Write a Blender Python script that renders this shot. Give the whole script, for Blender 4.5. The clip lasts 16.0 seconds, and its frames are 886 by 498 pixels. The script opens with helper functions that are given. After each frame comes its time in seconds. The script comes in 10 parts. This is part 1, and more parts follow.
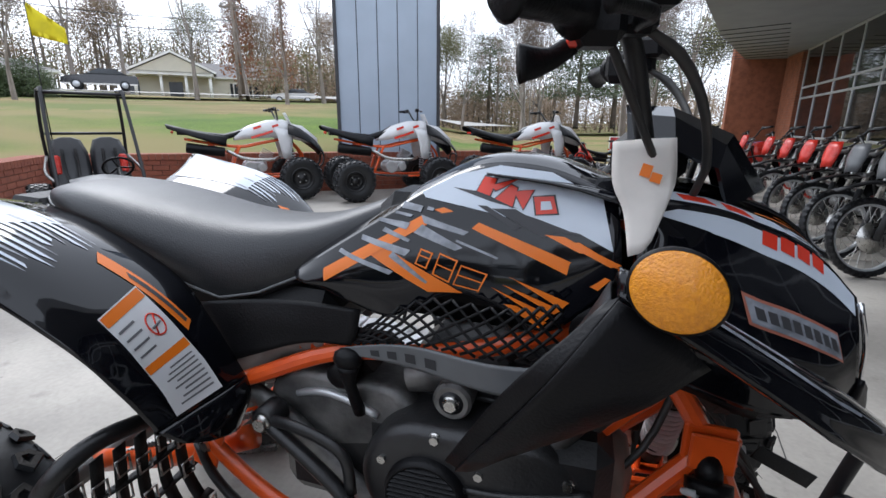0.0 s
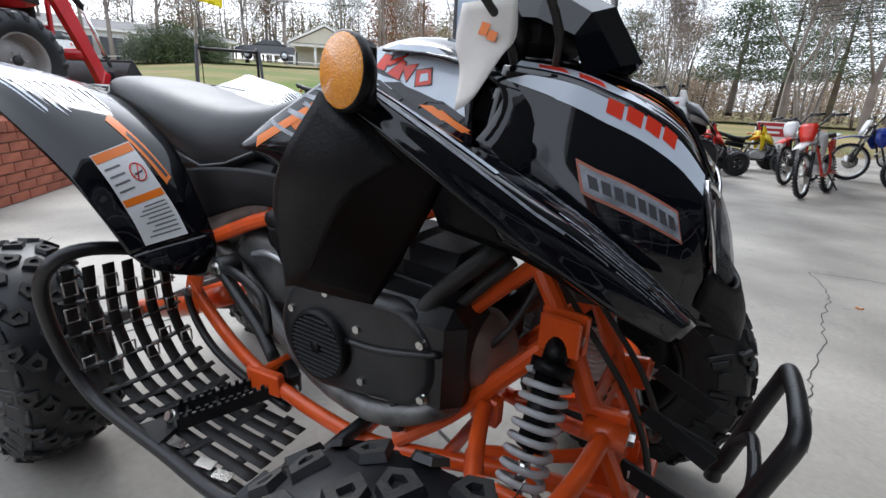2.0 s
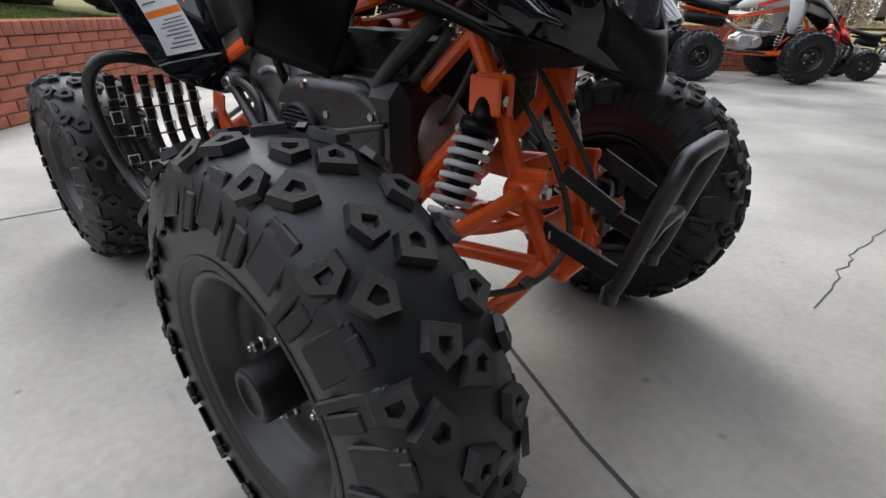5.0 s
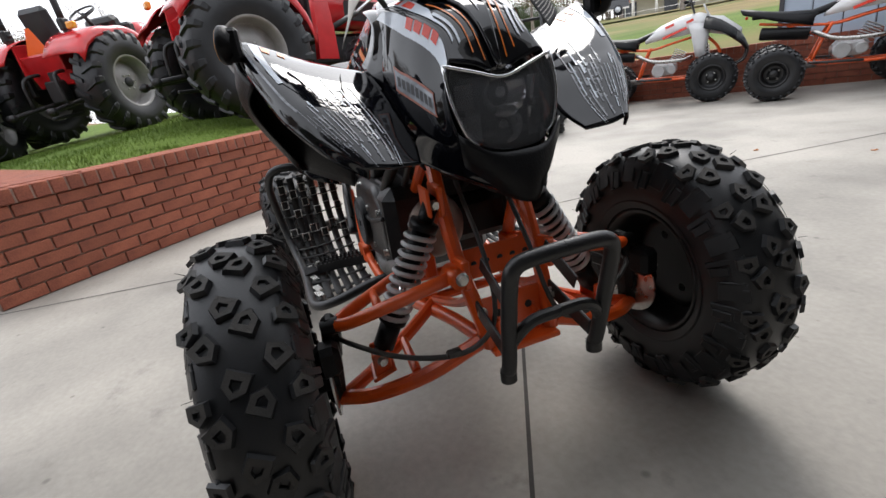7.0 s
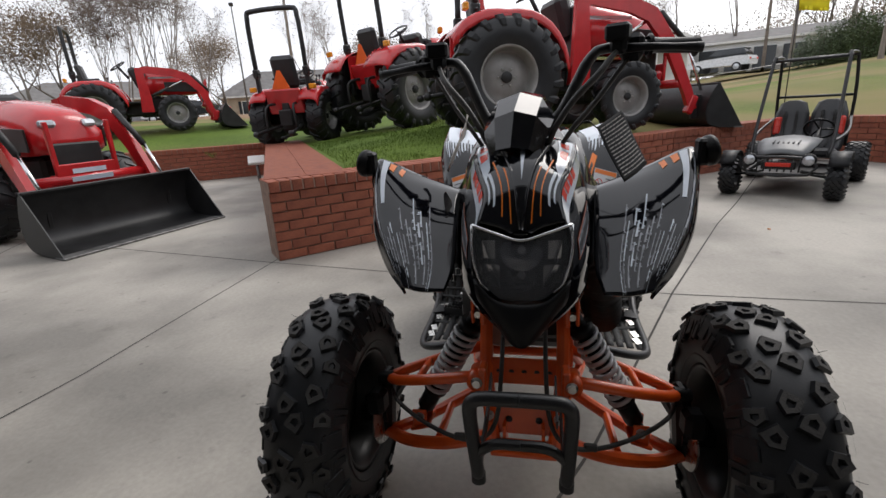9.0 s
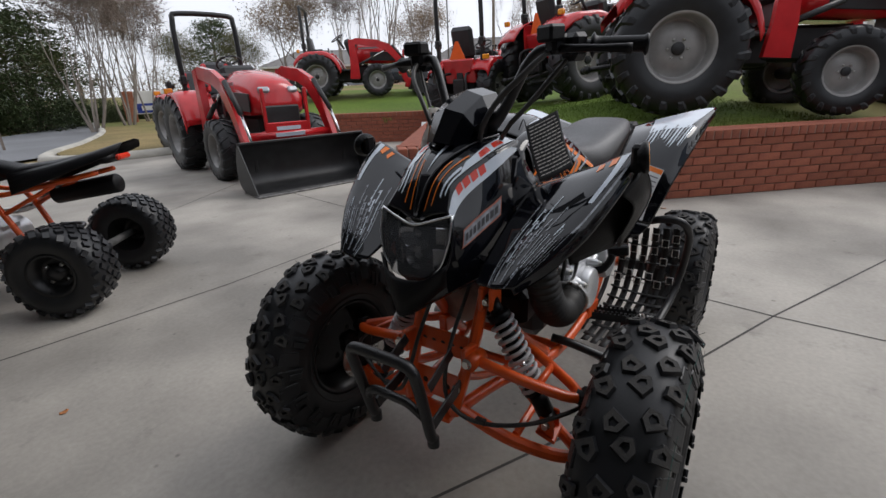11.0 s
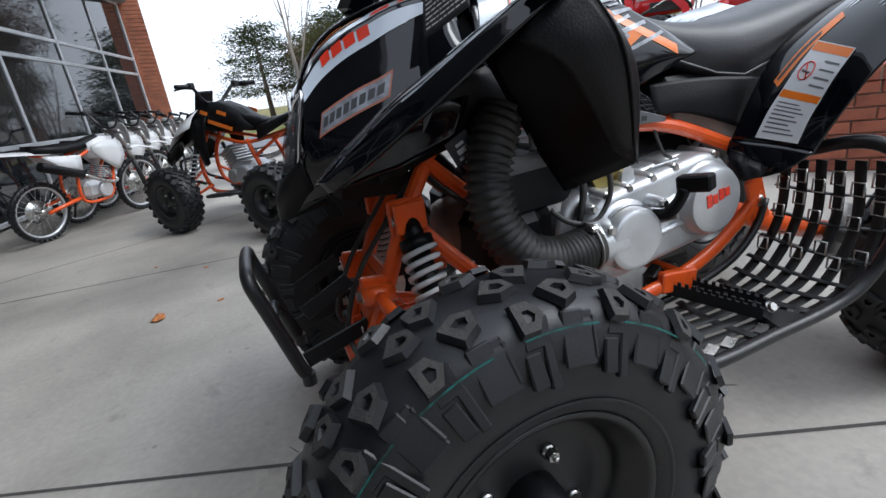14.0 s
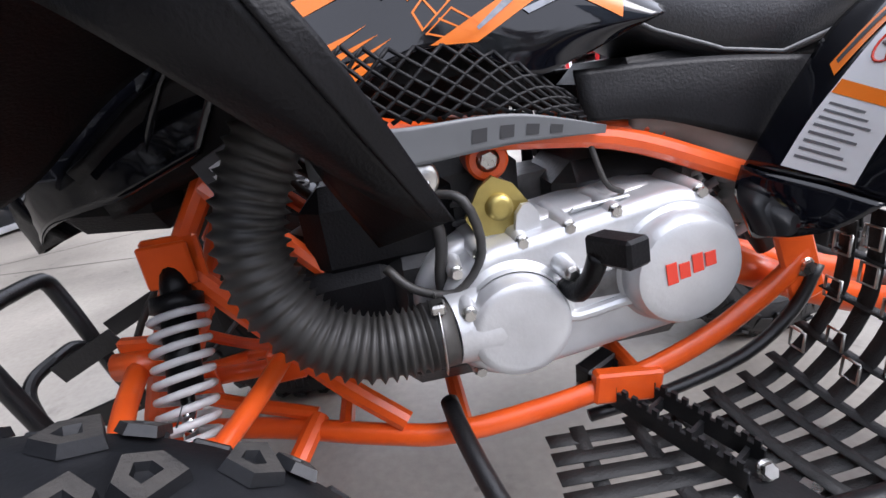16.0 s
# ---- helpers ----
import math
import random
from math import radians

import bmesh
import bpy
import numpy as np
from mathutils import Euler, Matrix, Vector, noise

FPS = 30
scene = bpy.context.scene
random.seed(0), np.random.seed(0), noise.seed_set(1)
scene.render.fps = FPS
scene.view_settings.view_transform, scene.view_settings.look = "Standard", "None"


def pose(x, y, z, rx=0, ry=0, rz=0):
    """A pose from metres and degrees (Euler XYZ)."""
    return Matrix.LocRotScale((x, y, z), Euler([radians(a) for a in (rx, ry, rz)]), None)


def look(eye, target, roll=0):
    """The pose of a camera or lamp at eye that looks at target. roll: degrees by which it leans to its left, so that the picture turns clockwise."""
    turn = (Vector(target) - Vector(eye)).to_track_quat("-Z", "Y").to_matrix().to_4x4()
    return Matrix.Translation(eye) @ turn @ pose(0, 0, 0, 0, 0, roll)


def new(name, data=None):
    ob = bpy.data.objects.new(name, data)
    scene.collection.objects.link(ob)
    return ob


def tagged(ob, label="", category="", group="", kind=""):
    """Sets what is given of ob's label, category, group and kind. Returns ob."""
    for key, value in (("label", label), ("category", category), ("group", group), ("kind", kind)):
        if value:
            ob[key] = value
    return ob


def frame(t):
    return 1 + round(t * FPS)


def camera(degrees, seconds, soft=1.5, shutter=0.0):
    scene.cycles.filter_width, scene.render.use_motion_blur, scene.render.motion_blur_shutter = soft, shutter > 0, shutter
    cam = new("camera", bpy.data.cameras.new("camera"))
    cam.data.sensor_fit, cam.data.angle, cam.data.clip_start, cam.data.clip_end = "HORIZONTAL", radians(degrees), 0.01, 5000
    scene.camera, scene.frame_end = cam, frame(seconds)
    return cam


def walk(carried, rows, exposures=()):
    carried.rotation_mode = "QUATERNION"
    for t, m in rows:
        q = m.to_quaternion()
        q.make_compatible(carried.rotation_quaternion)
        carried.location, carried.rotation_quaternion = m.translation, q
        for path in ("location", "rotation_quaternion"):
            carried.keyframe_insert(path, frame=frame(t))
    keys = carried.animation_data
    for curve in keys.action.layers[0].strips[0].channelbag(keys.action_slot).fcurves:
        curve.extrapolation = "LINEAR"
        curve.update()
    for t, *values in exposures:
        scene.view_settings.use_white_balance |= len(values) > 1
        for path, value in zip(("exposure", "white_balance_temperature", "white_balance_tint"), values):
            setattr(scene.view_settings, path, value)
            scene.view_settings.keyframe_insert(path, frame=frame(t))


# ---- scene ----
cam = camera(87.0, 16.0)
PATH = [
    (0, (-0.164, -0.808, 1.123), (-0.703, 1.049, 0.609), 0.4),
    (0.5, (-0.046, -0.819, 1.118), (-0.74, 0.981, 0.591), 0.9),
    (1, (0.055, -0.787, 1.094), (-0.794, 0.941, 0.552), 1.9),
    (1.5, (0.166, -0.755, 1.049), (-0.792, 0.905, 0.479), 2.6),
    (2, (0.235, -0.754, 0.975), (-0.745, 0.88, 0.366), 2.9),
    (2.5, (0.312, -0.797, 0.91), (-0.649, 0.839, 0.277), 3.2),
    (3, (0.355, -0.822, 0.832), (-0.544, 0.812, 0.111), 4.1),
    (3.5, (0.372, -0.842, 0.745), (-0.538, 0.765, -0.025), 4.2),
    (6, (0.758, -0.563, 0.798), (-0.754, 0.392, -0.096), -4.8),
    (6.5, (0.886, -0.444, 0.828), (-0.807, 0.264, 0.034), -7.3),
    (7, (0.982, -0.369, 0.877), (-0.814, 0.182, 0.192), -9.0),
    (7.5, (1.033, -0.252, 0.941), (-0.822, 0.172, 0.325), -9.3),
    (8, (1.081, -0.15, 1.01), (-0.817, 0.073, 0.421), -7.7),
    (8.5, (1.144, -0.063, 1.092), (-0.768, -0.18, 0.517), -5.3),
    (11, (1.039, 0.675, 1.164), (-0.5, -0.42, 0.505), -2.5),
    (11.5, (0.909, 0.789, 1.152), (-0.494, -0.46, 0.466), -3.0),
    (12, (0.784, 0.885, 1.131), (-0.48, -0.509, 0.452), -3.9),
    (12.5, (0.677, 1.046, 1.085), (-0.301, -0.577, 0.446), -4.8),
    (13, (0.581, 1.046, 0.965), (-0.226, -0.695, 0.4), -6.6),
    (13.5, (0.458, 1.007, 0.871), (-0.257, -0.761, 0.267), -8.0),
    (14, (0.305, 0.986, 0.87), (-0.325, -0.796, 0.218), -7.9),
    (14.5, (0.134, 0.97, 0.887), (-0.374, -0.846, 0.222), -7.6),
    (15, (-0.038, 0.971, 0.903), (-0.392, -0.875, 0.219), -7.7),
    (15.5, (-0.154, 0.871, 0.885), (-0.396, -0.982, 0.174), -7.2),
    (16, (-0.254, 0.773, 0.828), (-0.42, -1.101, 0.149), -7.9),
]
walk(cam, [(t, look(eye, target, roll)) for t, eye, target, roll in PATH], exposures=[(0, 0.40, 5900, 11), (2.0, 0.54, 5950, 10), (3.5, 0.66, 6000, 9), (6.0, 0.72, 6250, 10), (8.5, -0.02, 6500, 12), (11, -0.28, 6300, 12), (12.5, -0.14, 6050, 10), (13.5, 0.06, 5900, 9), (14.5, 0.50, 5800, 9), (15.5, 0.82, 5750, 11), (16, 1.0, 6000, 17)])

# ---- light: an overcast winter sky, and a very soft sun behind the cloud ----
world = bpy.data.worlds.new("overcast_sky")
scene.world = world
world.use_nodes = True
wn, wl = world.node_tree.nodes, world.node_tree.links
sky = wn.new("ShaderNodeTexSky")
sky.sky_type = "NISHITA"
sky.sun_disc = False
sky.sun_elevation, sky.sun_rotation = radians(38), radians(300)
sky.dust_density, sky.air_density = 4.0, 1.0
pale = wn.new("ShaderNodeHueSaturation")
pale.inputs["Saturation"].default_value = 0.22
pale.inputs["Value"].default_value = 1.0
cloud = wn.new("ShaderNodeMix")
cloud.data_type = "RGBA"
cloud.inputs[0].default_value = 0.75
cloud.inputs[7].default_value = (9.6, 9.9, 10.4, 1)
bg = wn["Background"]
bg.inputs["Strength"].default_value = 0.145
wl.new(sky.outputs["Color"], pale.inputs["Color"])
wl.new(pale.outputs["Color"], cloud.inputs[6])
wl.new(cloud.outputs[2], bg.inputs["Color"])

sun = bpy.data.lights.new("sun", "SUN")
sun.energy, sun.angle, sun.color = 1.3, radians(25), (1.0, 0.96, 0.9)
sun_ob = new("sun", sun)
sun_ob.matrix_basis = look((-30, 20, 40), (0, 0, 0))

# ---- mesh tools ----
V = Vector


class Mesh:
    """Collects vertices and faces, each with a material slot and a shading flag."""

    def __init__(self):
        self.v, self.f, self.m, self.s = [], [], [], []

    def add(self, vs, fs, mat=0, smooth=True):
        o = len(self.v)
        self.v += [tuple(p) for p in vs]
        for f in fs:
            self.f.append([i + o for i in f])
            self.m.append(mat)
            self.s.append(smooth)
        return self

    def join(self, other, m=None, mat=None):
        o = len(self.v)
        self.v += [tuple(m @ V(p)) for p in other.v] if m else other.v
        self.f += [[i + o for i in f] for f in other.f]
        self.m += other.m if mat is None else [mat] * len(other.m)
        self.s += other.s
        return self

    def box(self, c, size, rot=(0, 0, 0), bev=0.0, mat=0, smooth=False, m=None):
        """A box with chamfered edges."""
        hx, hy, hz = (a / 2 for a in size)
        b = min(bev, hx * 0.95, hy * 0.95, hz * 0.95)
        R = m if m is not None else pose(*c, *rot)
        if b <= 0:
            vs = [R @ V((x, y, z)) for x in (-hx, hx) for y in (-hy, hy) for z in (-hz, hz)]
            fs = [(0, 1, 3, 2), (4, 6, 7, 5), (0, 4, 5, 1), (2, 3, 7, 6), (0, 2, 6, 4), (1, 5, 7, 3)]
            return self.add(vs, fs, mat, smooth)
        vs, idx = [], {}
        for sx in (-1, 1):
            for sy in (-1, 1):
                for sz in (-1, 1):
                    for k, p in enumerate(((hx, hy - b, hz - b), (hx - b, hy, hz - b), (hx - b, hy - b, hz))):
                        idx[sx, sy, sz, k] = len(vs)
                        vs.append(R @ V((p[0] * sx, p[1] * sy, p[2] * sz)))
        fs = []
        for s in (-1, 1):
            fs.append([idx[s, a, c2, 0] for a, c2 in ((-1, -1), (1, -1), (1, 1), (-1, 1))][:: s])
            fs.append([idx[a, s, c2, 1] for a, c2 in ((-1, -1), (-1, 1), (1, 1), (1, -1))][:: s])
            fs.append([idx[a, c2, s, 2] for a, c2 in ((-1, -1), (1, -1), (1, 1), (-1, 1))][:: s])
        for a in (-1, 1):
            for c2 in (-1, 1):
                fs.append([idx[a, c2, -1, 0], idx[a, c2, 1, 0], idx[a, c2, 1, 1], idx[a, c2, -1, 1]])
                fs.append([idx[a, -1, c2, 0], idx[a, 1, c2, 0], idx[a, 1, c2, 2], idx[a, -1, c2, 2]])
                fs.append([idx[-1, a, c2, 1], idx[1, a, c2, 1], idx[1, a, c2, 2], idx[-1, a, c2, 2]])
                for e in (-1, 1):
                    fs.append([idx[a, c2, e, k] for k in range(3)])
        return self.add(vs, fs, mat, smooth)

    def cyl(self, a, b, r, r2=None, n=16, caps=True, mat=0, smooth=True, bev=0.0):
        a, b = V(a), V(b)
        r2 = r if r2 is None else r2
        d = (b - a).normalized()
        prof = [(0, r), ((b - a).length, r2)]
        if bev:
            L = (b - a).length
            prof = [(0, r - bev), (bev, r), (L - bev, r2), (L, r2 - bev)]
        return self.rev(prof, a, d, n, caps, mat, smooth)

    def rev(self, prof, origin, axis, n=24, caps=False, mat=0, smooth=True):
        """Turns a profile of (along, radius) about an axis."""
        d = V(axis).normalized()
        u = d.orthogonal().normalized()
        w = d.cross(u)
        o = V(origin)
        vs = [o + d * h + (u * math.cos(2 * math.pi * k / n) + w * math.sin(2 * math.pi * k / n)) * r for h, r in prof for k in range(n)]
        fs = [(j * n + k, j * n + (k + 1) % n, (j + 1) * n + (k + 1) % n, (j + 1) * n + k) for j in range(len(prof) - 1) for k in range(n)]
        if caps:
            fs += [tuple(range(n))[::-1], tuple(range((len(prof) - 1) * n, len(prof) * n))]
        return self.add(vs, fs, mat, smooth)

    def tube(self, pts, r, n=10, closed=False, smooth_path=4, mat=0, caps=True, flat=None):
        """A tube along a path; r may be a list, one for each given point; flat: the second half-width, for a strap."""
        pts = [V(p) for p in pts]
        rs = list(r) if isinstance(r, (list, tuple)) else [r] * len(pts)
        if smooth_path > 1 and len(pts) > 2:
            pts, rs = spline(pts, rs, smooth_path, closed)
        N = len(pts)
        rings, up = [], None
        for i, p in enumerate(pts):
            a = pts[(i - 1) % N] if closed or i else p
            b = pts[(i + 1) % N] if closed or i < N - 1 else p
            t = (b - a)
            t = t.normalized() if t.length > 1e-9 else V((0, 0, 1))
            if up is None:
                up = t.orthogonal().normalized() if flat is None else (V((0, 0, 1)) - t * t.z).normalized() if abs(t.z) < 0.99 else V((1, 0, 0))
            up = (up - t * up.dot(t)).normalized()
            w = t.cross(up)
            f = rs[i] if flat is None else flat
            rings += [p + up * (rs[i] * math.cos(2 * math.pi * k / n)) + w * (f * math.sin(2 * math.pi * k / n)) for k in range(n)]
        M2 = N if closed else N - 1
        fs = [(i * n + k, i * n + (k + 1) % n, ((i + 1) % N) * n + (k + 1) % n, ((i + 1) % N) * n + k) for i in range(M2) for k in range(n)]
        if caps and not closed:
            fs += [tuple(range(n))[::-1], tuple(range((N - 1) * n, N * n))]
        return self.add(rings, fs, mat)

    def loft(self, rings, closed=True, caps=True, mat=0, smooth=True):
        n = len(rings[0])
        vs = [p for ring in rings for p in ring]
        K = n if closed else n - 1
        fs = [(j * n + k, j * n + (k + 1) % n, (j + 1) * n + (k + 1) % n, (j + 1) * n + k) for j in range(len(rings) - 1) for k in range(K)]
        if caps and closed:
            fs += [tuple(range(n))[::-1], tuple(range((len(rings) - 1) * n, len(rings) * n))]
        return self.add(vs, fs, mat, smooth)

    def sheet(self, rows, th=0.004, mat=0, sub=1, mat_under=None):
        """A curved sheet through a grid of points, with a thickness."""
        if sub > 1:
            rows = [spline([V(p) for p in r], [0] * len(r), sub)[0] for r in rows]
            cols = list(zip(*rows))
            cols = [spline(list(c), [0] * len(c), sub)[0] for c in cols]
            rows = list(zip(*cols))
        R, C = len(rows), len(rows[0])
        top = [V(p) for r in rows for p in r]
        nor = []
        for i in range(R):
            for j in range(C):
                du = top[min(i + 1, R - 1) * C + j] - top[max(i - 1, 0) * C + j]
                dv = top[i * C + min(j + 1, C - 1)] - top[i * C + max(j - 1, 0)]
                nn = dv.cross(du)
                nor.append(nn.normalized() if nn.length > 1e-12 else V((0, 0, 1)))
        low = [p - q * th for p, q in zip(top, nor)]
        o = len(top)
        fs = [(i * C + j, i * C + j + 1, (i + 1) * C + j + 1, (i + 1) * C + j)[::-1] for i in range(R - 1) for j in range(C - 1)]
        self.add(top + low, fs, mat)
        o2 = len(self.v) - 2 * o
        def more(faces, m):
            for f in faces:
                self.f.append([k + o2 for k in f])
                self.m.append(m)
                self.s.append(True)
        more([tuple(k + o for k in f[::-1]) for f in fs], mat if mat_under is None else mat_under)
        edge = [j for j in range(C)] + [i * C + C - 1 for i in range(1, R)] + [(R - 1) * C + j for j in range(C - 2, -1, -1)] + [i * C for i in range(R - 2, 0, -1)]
        more([(edge[k], edge[(k + 1) % len(edge)], edge[(k + 1) % len(edge)] + o, edge[k] + o) for k in range(len(edge))], mat)
        return self

    def ball(self, c, r, n=12, mat=0):
        r = (r, r, r) if not isinstance(r, (tuple, list)) else r
        h = n // 2
        vs = [V(c) + V((r[0] * math.sin(math.pi * i / h) * math.cos(2 * math.pi * k / n), r[1] * math.sin(math.pi * i / h) * math.sin(2 * math.pi * k / n), r[2] * math.cos(math.pi * i / h))) for i in range(h + 1) for k in range(n)]
        fs = [(i * n + k, (i + 1) * n + k, (i + 1) * n + (k + 1) % n, i * n + (k + 1) % n) for i in range(h) for k in range(n)]
        return self.add(vs, fs, mat)

    def prism(self, poly, z0, z1, mat=0):
        n = len(poly)
        vs = [(x, y, z0) for x, y in poly] + [(x, y, z1) for x, y in poly]
        fs = [tuple(range(n))[::-1], tuple(range(n, 2 * n))] + [(k, (k + 1) % n, n + (k + 1) % n, n + k) for k in range(n)]
        return self.add(vs, fs, mat, False)

    def plate(self, poly, m, th, mat=0):
        """A flat plate of outline poly in the plane of m, th thick along its z."""
        n = len(poly)
        vs = [m @ V((x, y, z)) for z in (0, th) for x, y in poly]
        fs = [tuple(range(n))[::-1], tuple(range(n, 2 * n))] + [(k, (k + 1) % n, n + (k + 1) % n, n + k) for k in range(n)]
        return self.add(vs, fs, mat, False)

    def mirror(self):
        o = Mesh()
        o.v = [(x, -y, z) for x, y, z in self.v]
        o.f = [f[::-1] for f in self.f]
        o.m, o.s = list(self.m), list(self.s)
        return o

    def data(self, name, mats):
        me = bpy.data.meshes.new(name)
        me.from_pydata(self.v, [], self.f)
        for m in mats if isinstance(mats, (list, tuple)) else [mats]:
            me.materials.append(m)
        me.polygons.foreach_set("material_index", self.m)
        me.polygons.foreach_set("use_smooth", self.s)
        me.update()
        return me


def spline(pts, rs, k, closed=False):
    """Points of a smooth curve through the given points."""
    N = len(pts)
    op, orr = [], []
    for i in range(N if closed else N - 1):
        p1, p2 = pts[i], pts[(i + 1) % N]
        p0 = pts[(i - 1) % N] if closed or i else p1 * 2 - p2
        p3 = pts[(i + 2) % N] if closed or i + 2 < N else p2 * 2 - p1
        for j in range(k):
            t = j / k
            op.append(0.5 * (2 * p1 + (p2 - p0) * t + (2 * p0 - 5 * p1 + 4 * p2 - p3) * t * t + (3 * p1 - p0 - 3 * p2 + p3) * t ** 3))
            orr.append(rs[i] * (1 - t) + rs[(i + 1) % N] * t)
    if not closed:
        op.append(pts[-1])
        orr.append(rs[-1])
    return op, orr


def thing(name, label, category, m=None, group="", kind=""):
    ob = new(name)
    ob.empty_display_size = 0.1
    ob.matrix_basis = m if m is not None else Matrix()
    return tagged(ob, label, category, group, kind)


def part(name, mesh, mats, parent, label=""):
    ob = new(name, mesh.data(name, mats))
    ob.parent = parent
    if label:
        tagged(ob, label)
    return ob


def solid(name, mesh, mats, label, category, kind="", group="", m=None):
    ob = new(name, mesh.data(name, mats))
    if m is not None:
        ob.matrix_basis = m
    return tagged(ob, label, category, group, kind)


def auto_smooth(ob, deg=35):
    """Hard edges where faces meet sharply."""
    ob.data.set_sharp_from_angle(angle=radians(deg))
    return ob

# ---- materials ----
def mat(name, col, rough=0.5, metal=0.0, vary=0.15, scale=8.0, bump=0.0, bscale=60.0, coat=0.0, col2=None, fine=0.0, spec=0.5, rvary=0.15, rand=0.0):
    """A surface with stains at one scale, grain at another, and a fine relief."""
    m = bpy.data.materials.new(name)
    m.use_nodes = True
    n, l = m.node_tree.nodes, m.node_tree.links
    b = n["Principled BSDF"]
    co = n.new("ShaderNodeTexCoord")
    t1 = n.new("ShaderNodeTexNoise")
    t1.inputs["Scale"].default_value, t1.inputs["Detail"].default_value = scale, 6
    l.new(co.outputs["Object"], t1.inputs["Vector"])
    mx = n.new("ShaderNodeMix")
    mx.data_type = "RGBA"
    c2 = col2 or tuple(c * (1 - vary * 1.6) for c in col)
    mx.inputs[6].default_value, mx.inputs[7].default_value = (*c2, 1), (*col, 1)
    rp = n.new("ShaderNodeMapRange")
    rp.inputs[1].default_value, rp.inputs[2].default_value = 0.35, 0.62
    l.new(t1.outputs[0], rp.inputs[0])
    l.new(rp.outputs[0], mx.inputs[0])
    out = mx.outputs[2]
    t2 = n.new("ShaderNodeTexNoise")
    t2.inputs["Scale"].default_value, t2.inputs["Detail"].default_value = bscale, 4
    l.new(co.outputs["Object"], t2.inputs["Vector"])
    if fine:
        f = n.new("ShaderNodeMix")
        f.data_type, f.blend_type = "RGBA", "MULTIPLY"
        f.inputs[0].default_value = 1.0
        r2 = n.new("ShaderNodeMapRange")
        r2.inputs[1].default_value, r2.inputs[2].default_value = 0.3, 0.7
        r2.inputs[3].default_value, r2.inputs[4].default_value = 1 - fine, 1 + fine
        l.new(t2.outputs[0], r2.inputs[0])
        l.new(out, f.inputs[6])
        l.new(r2.outputs[0], f.inputs[7])
        out = f.outputs[2]
    if rand:
        oi = n.new("ShaderNodeObjectInfo")
        r3 = n.new("ShaderNodeMapRange")
        r3.inputs[3].default_value, r3.inputs[4].default_value = 1 - rand, 1 + rand
        l.new(oi.outputs["Random"], r3.inputs[0])
        f2 = n.new("ShaderNodeMix")
        f2.data_type, f2.blend_type = "RGBA", "MULTIPLY"
        f2.inputs[0].default_value = 1.0
        l.new(out, f2.inputs[6])
        l.new(r3.outputs[0], f2.inputs[7])
        out = f2.outputs[2]
    l.new(out, b.inputs["Base Color"])
    rr = n.new("ShaderNodeMapRange")
    rr.inputs[3].default_value, rr.inputs[4].default_value = max(0.02, rough - rvary * rough), min(1, rough + rvary * rough)
    l.new(t1.outputs[0], rr.inputs[0])
    l.new(rr.outputs[0], b.inputs["Roughness"])
    b.inputs["Metallic"].default_value = metal
    b.inputs["Specular IOR Level"].default_value = spec
    b.inputs["Coat Weight"].default_value = coat
    b.inputs["Coat Roughness"].default_value = 0.06
    if bump:
        bp = n.new("ShaderNodeBump")
        bp.inputs["Strength"].default_value, bp.inputs["Distance"].default_value = min(1.0, bump), 0.004
        l.new(t2.outputs[0], bp.inputs["Height"])
        l.new(bp.outputs[0], b.inputs["Normal"])
    return m


def glass(name, col=(1, 1, 1), rough=0.02, alpha=0.25):
    """A thin pane: mostly clear, with a glossy face."""
    m = bpy.data.materials.new(name)
    m.use_nodes = True
    n, l = m.node_tree.nodes, m.node_tree.links
    b = n["Principled BSDF"]
    b.inputs["Base Color"].default_value = (*col, 1)
    b.inputs["Roughness"].default_value = rough
    tr = n.new("ShaderNodeBsdfTransparent")
    tr.inputs[0].default_value = (*(0.6 + 0.4 * c for c in col), 1)
    mx = n.new("ShaderNodeMixShader")
    mx.inputs[0].default_value = alpha
    l.new(tr.outputs[0], mx.inputs[1])
    l.new(b.outputs[0], mx.inputs[2])
    l.new(mx.outputs[0], n["Material Output"].inputs[0])
    return m


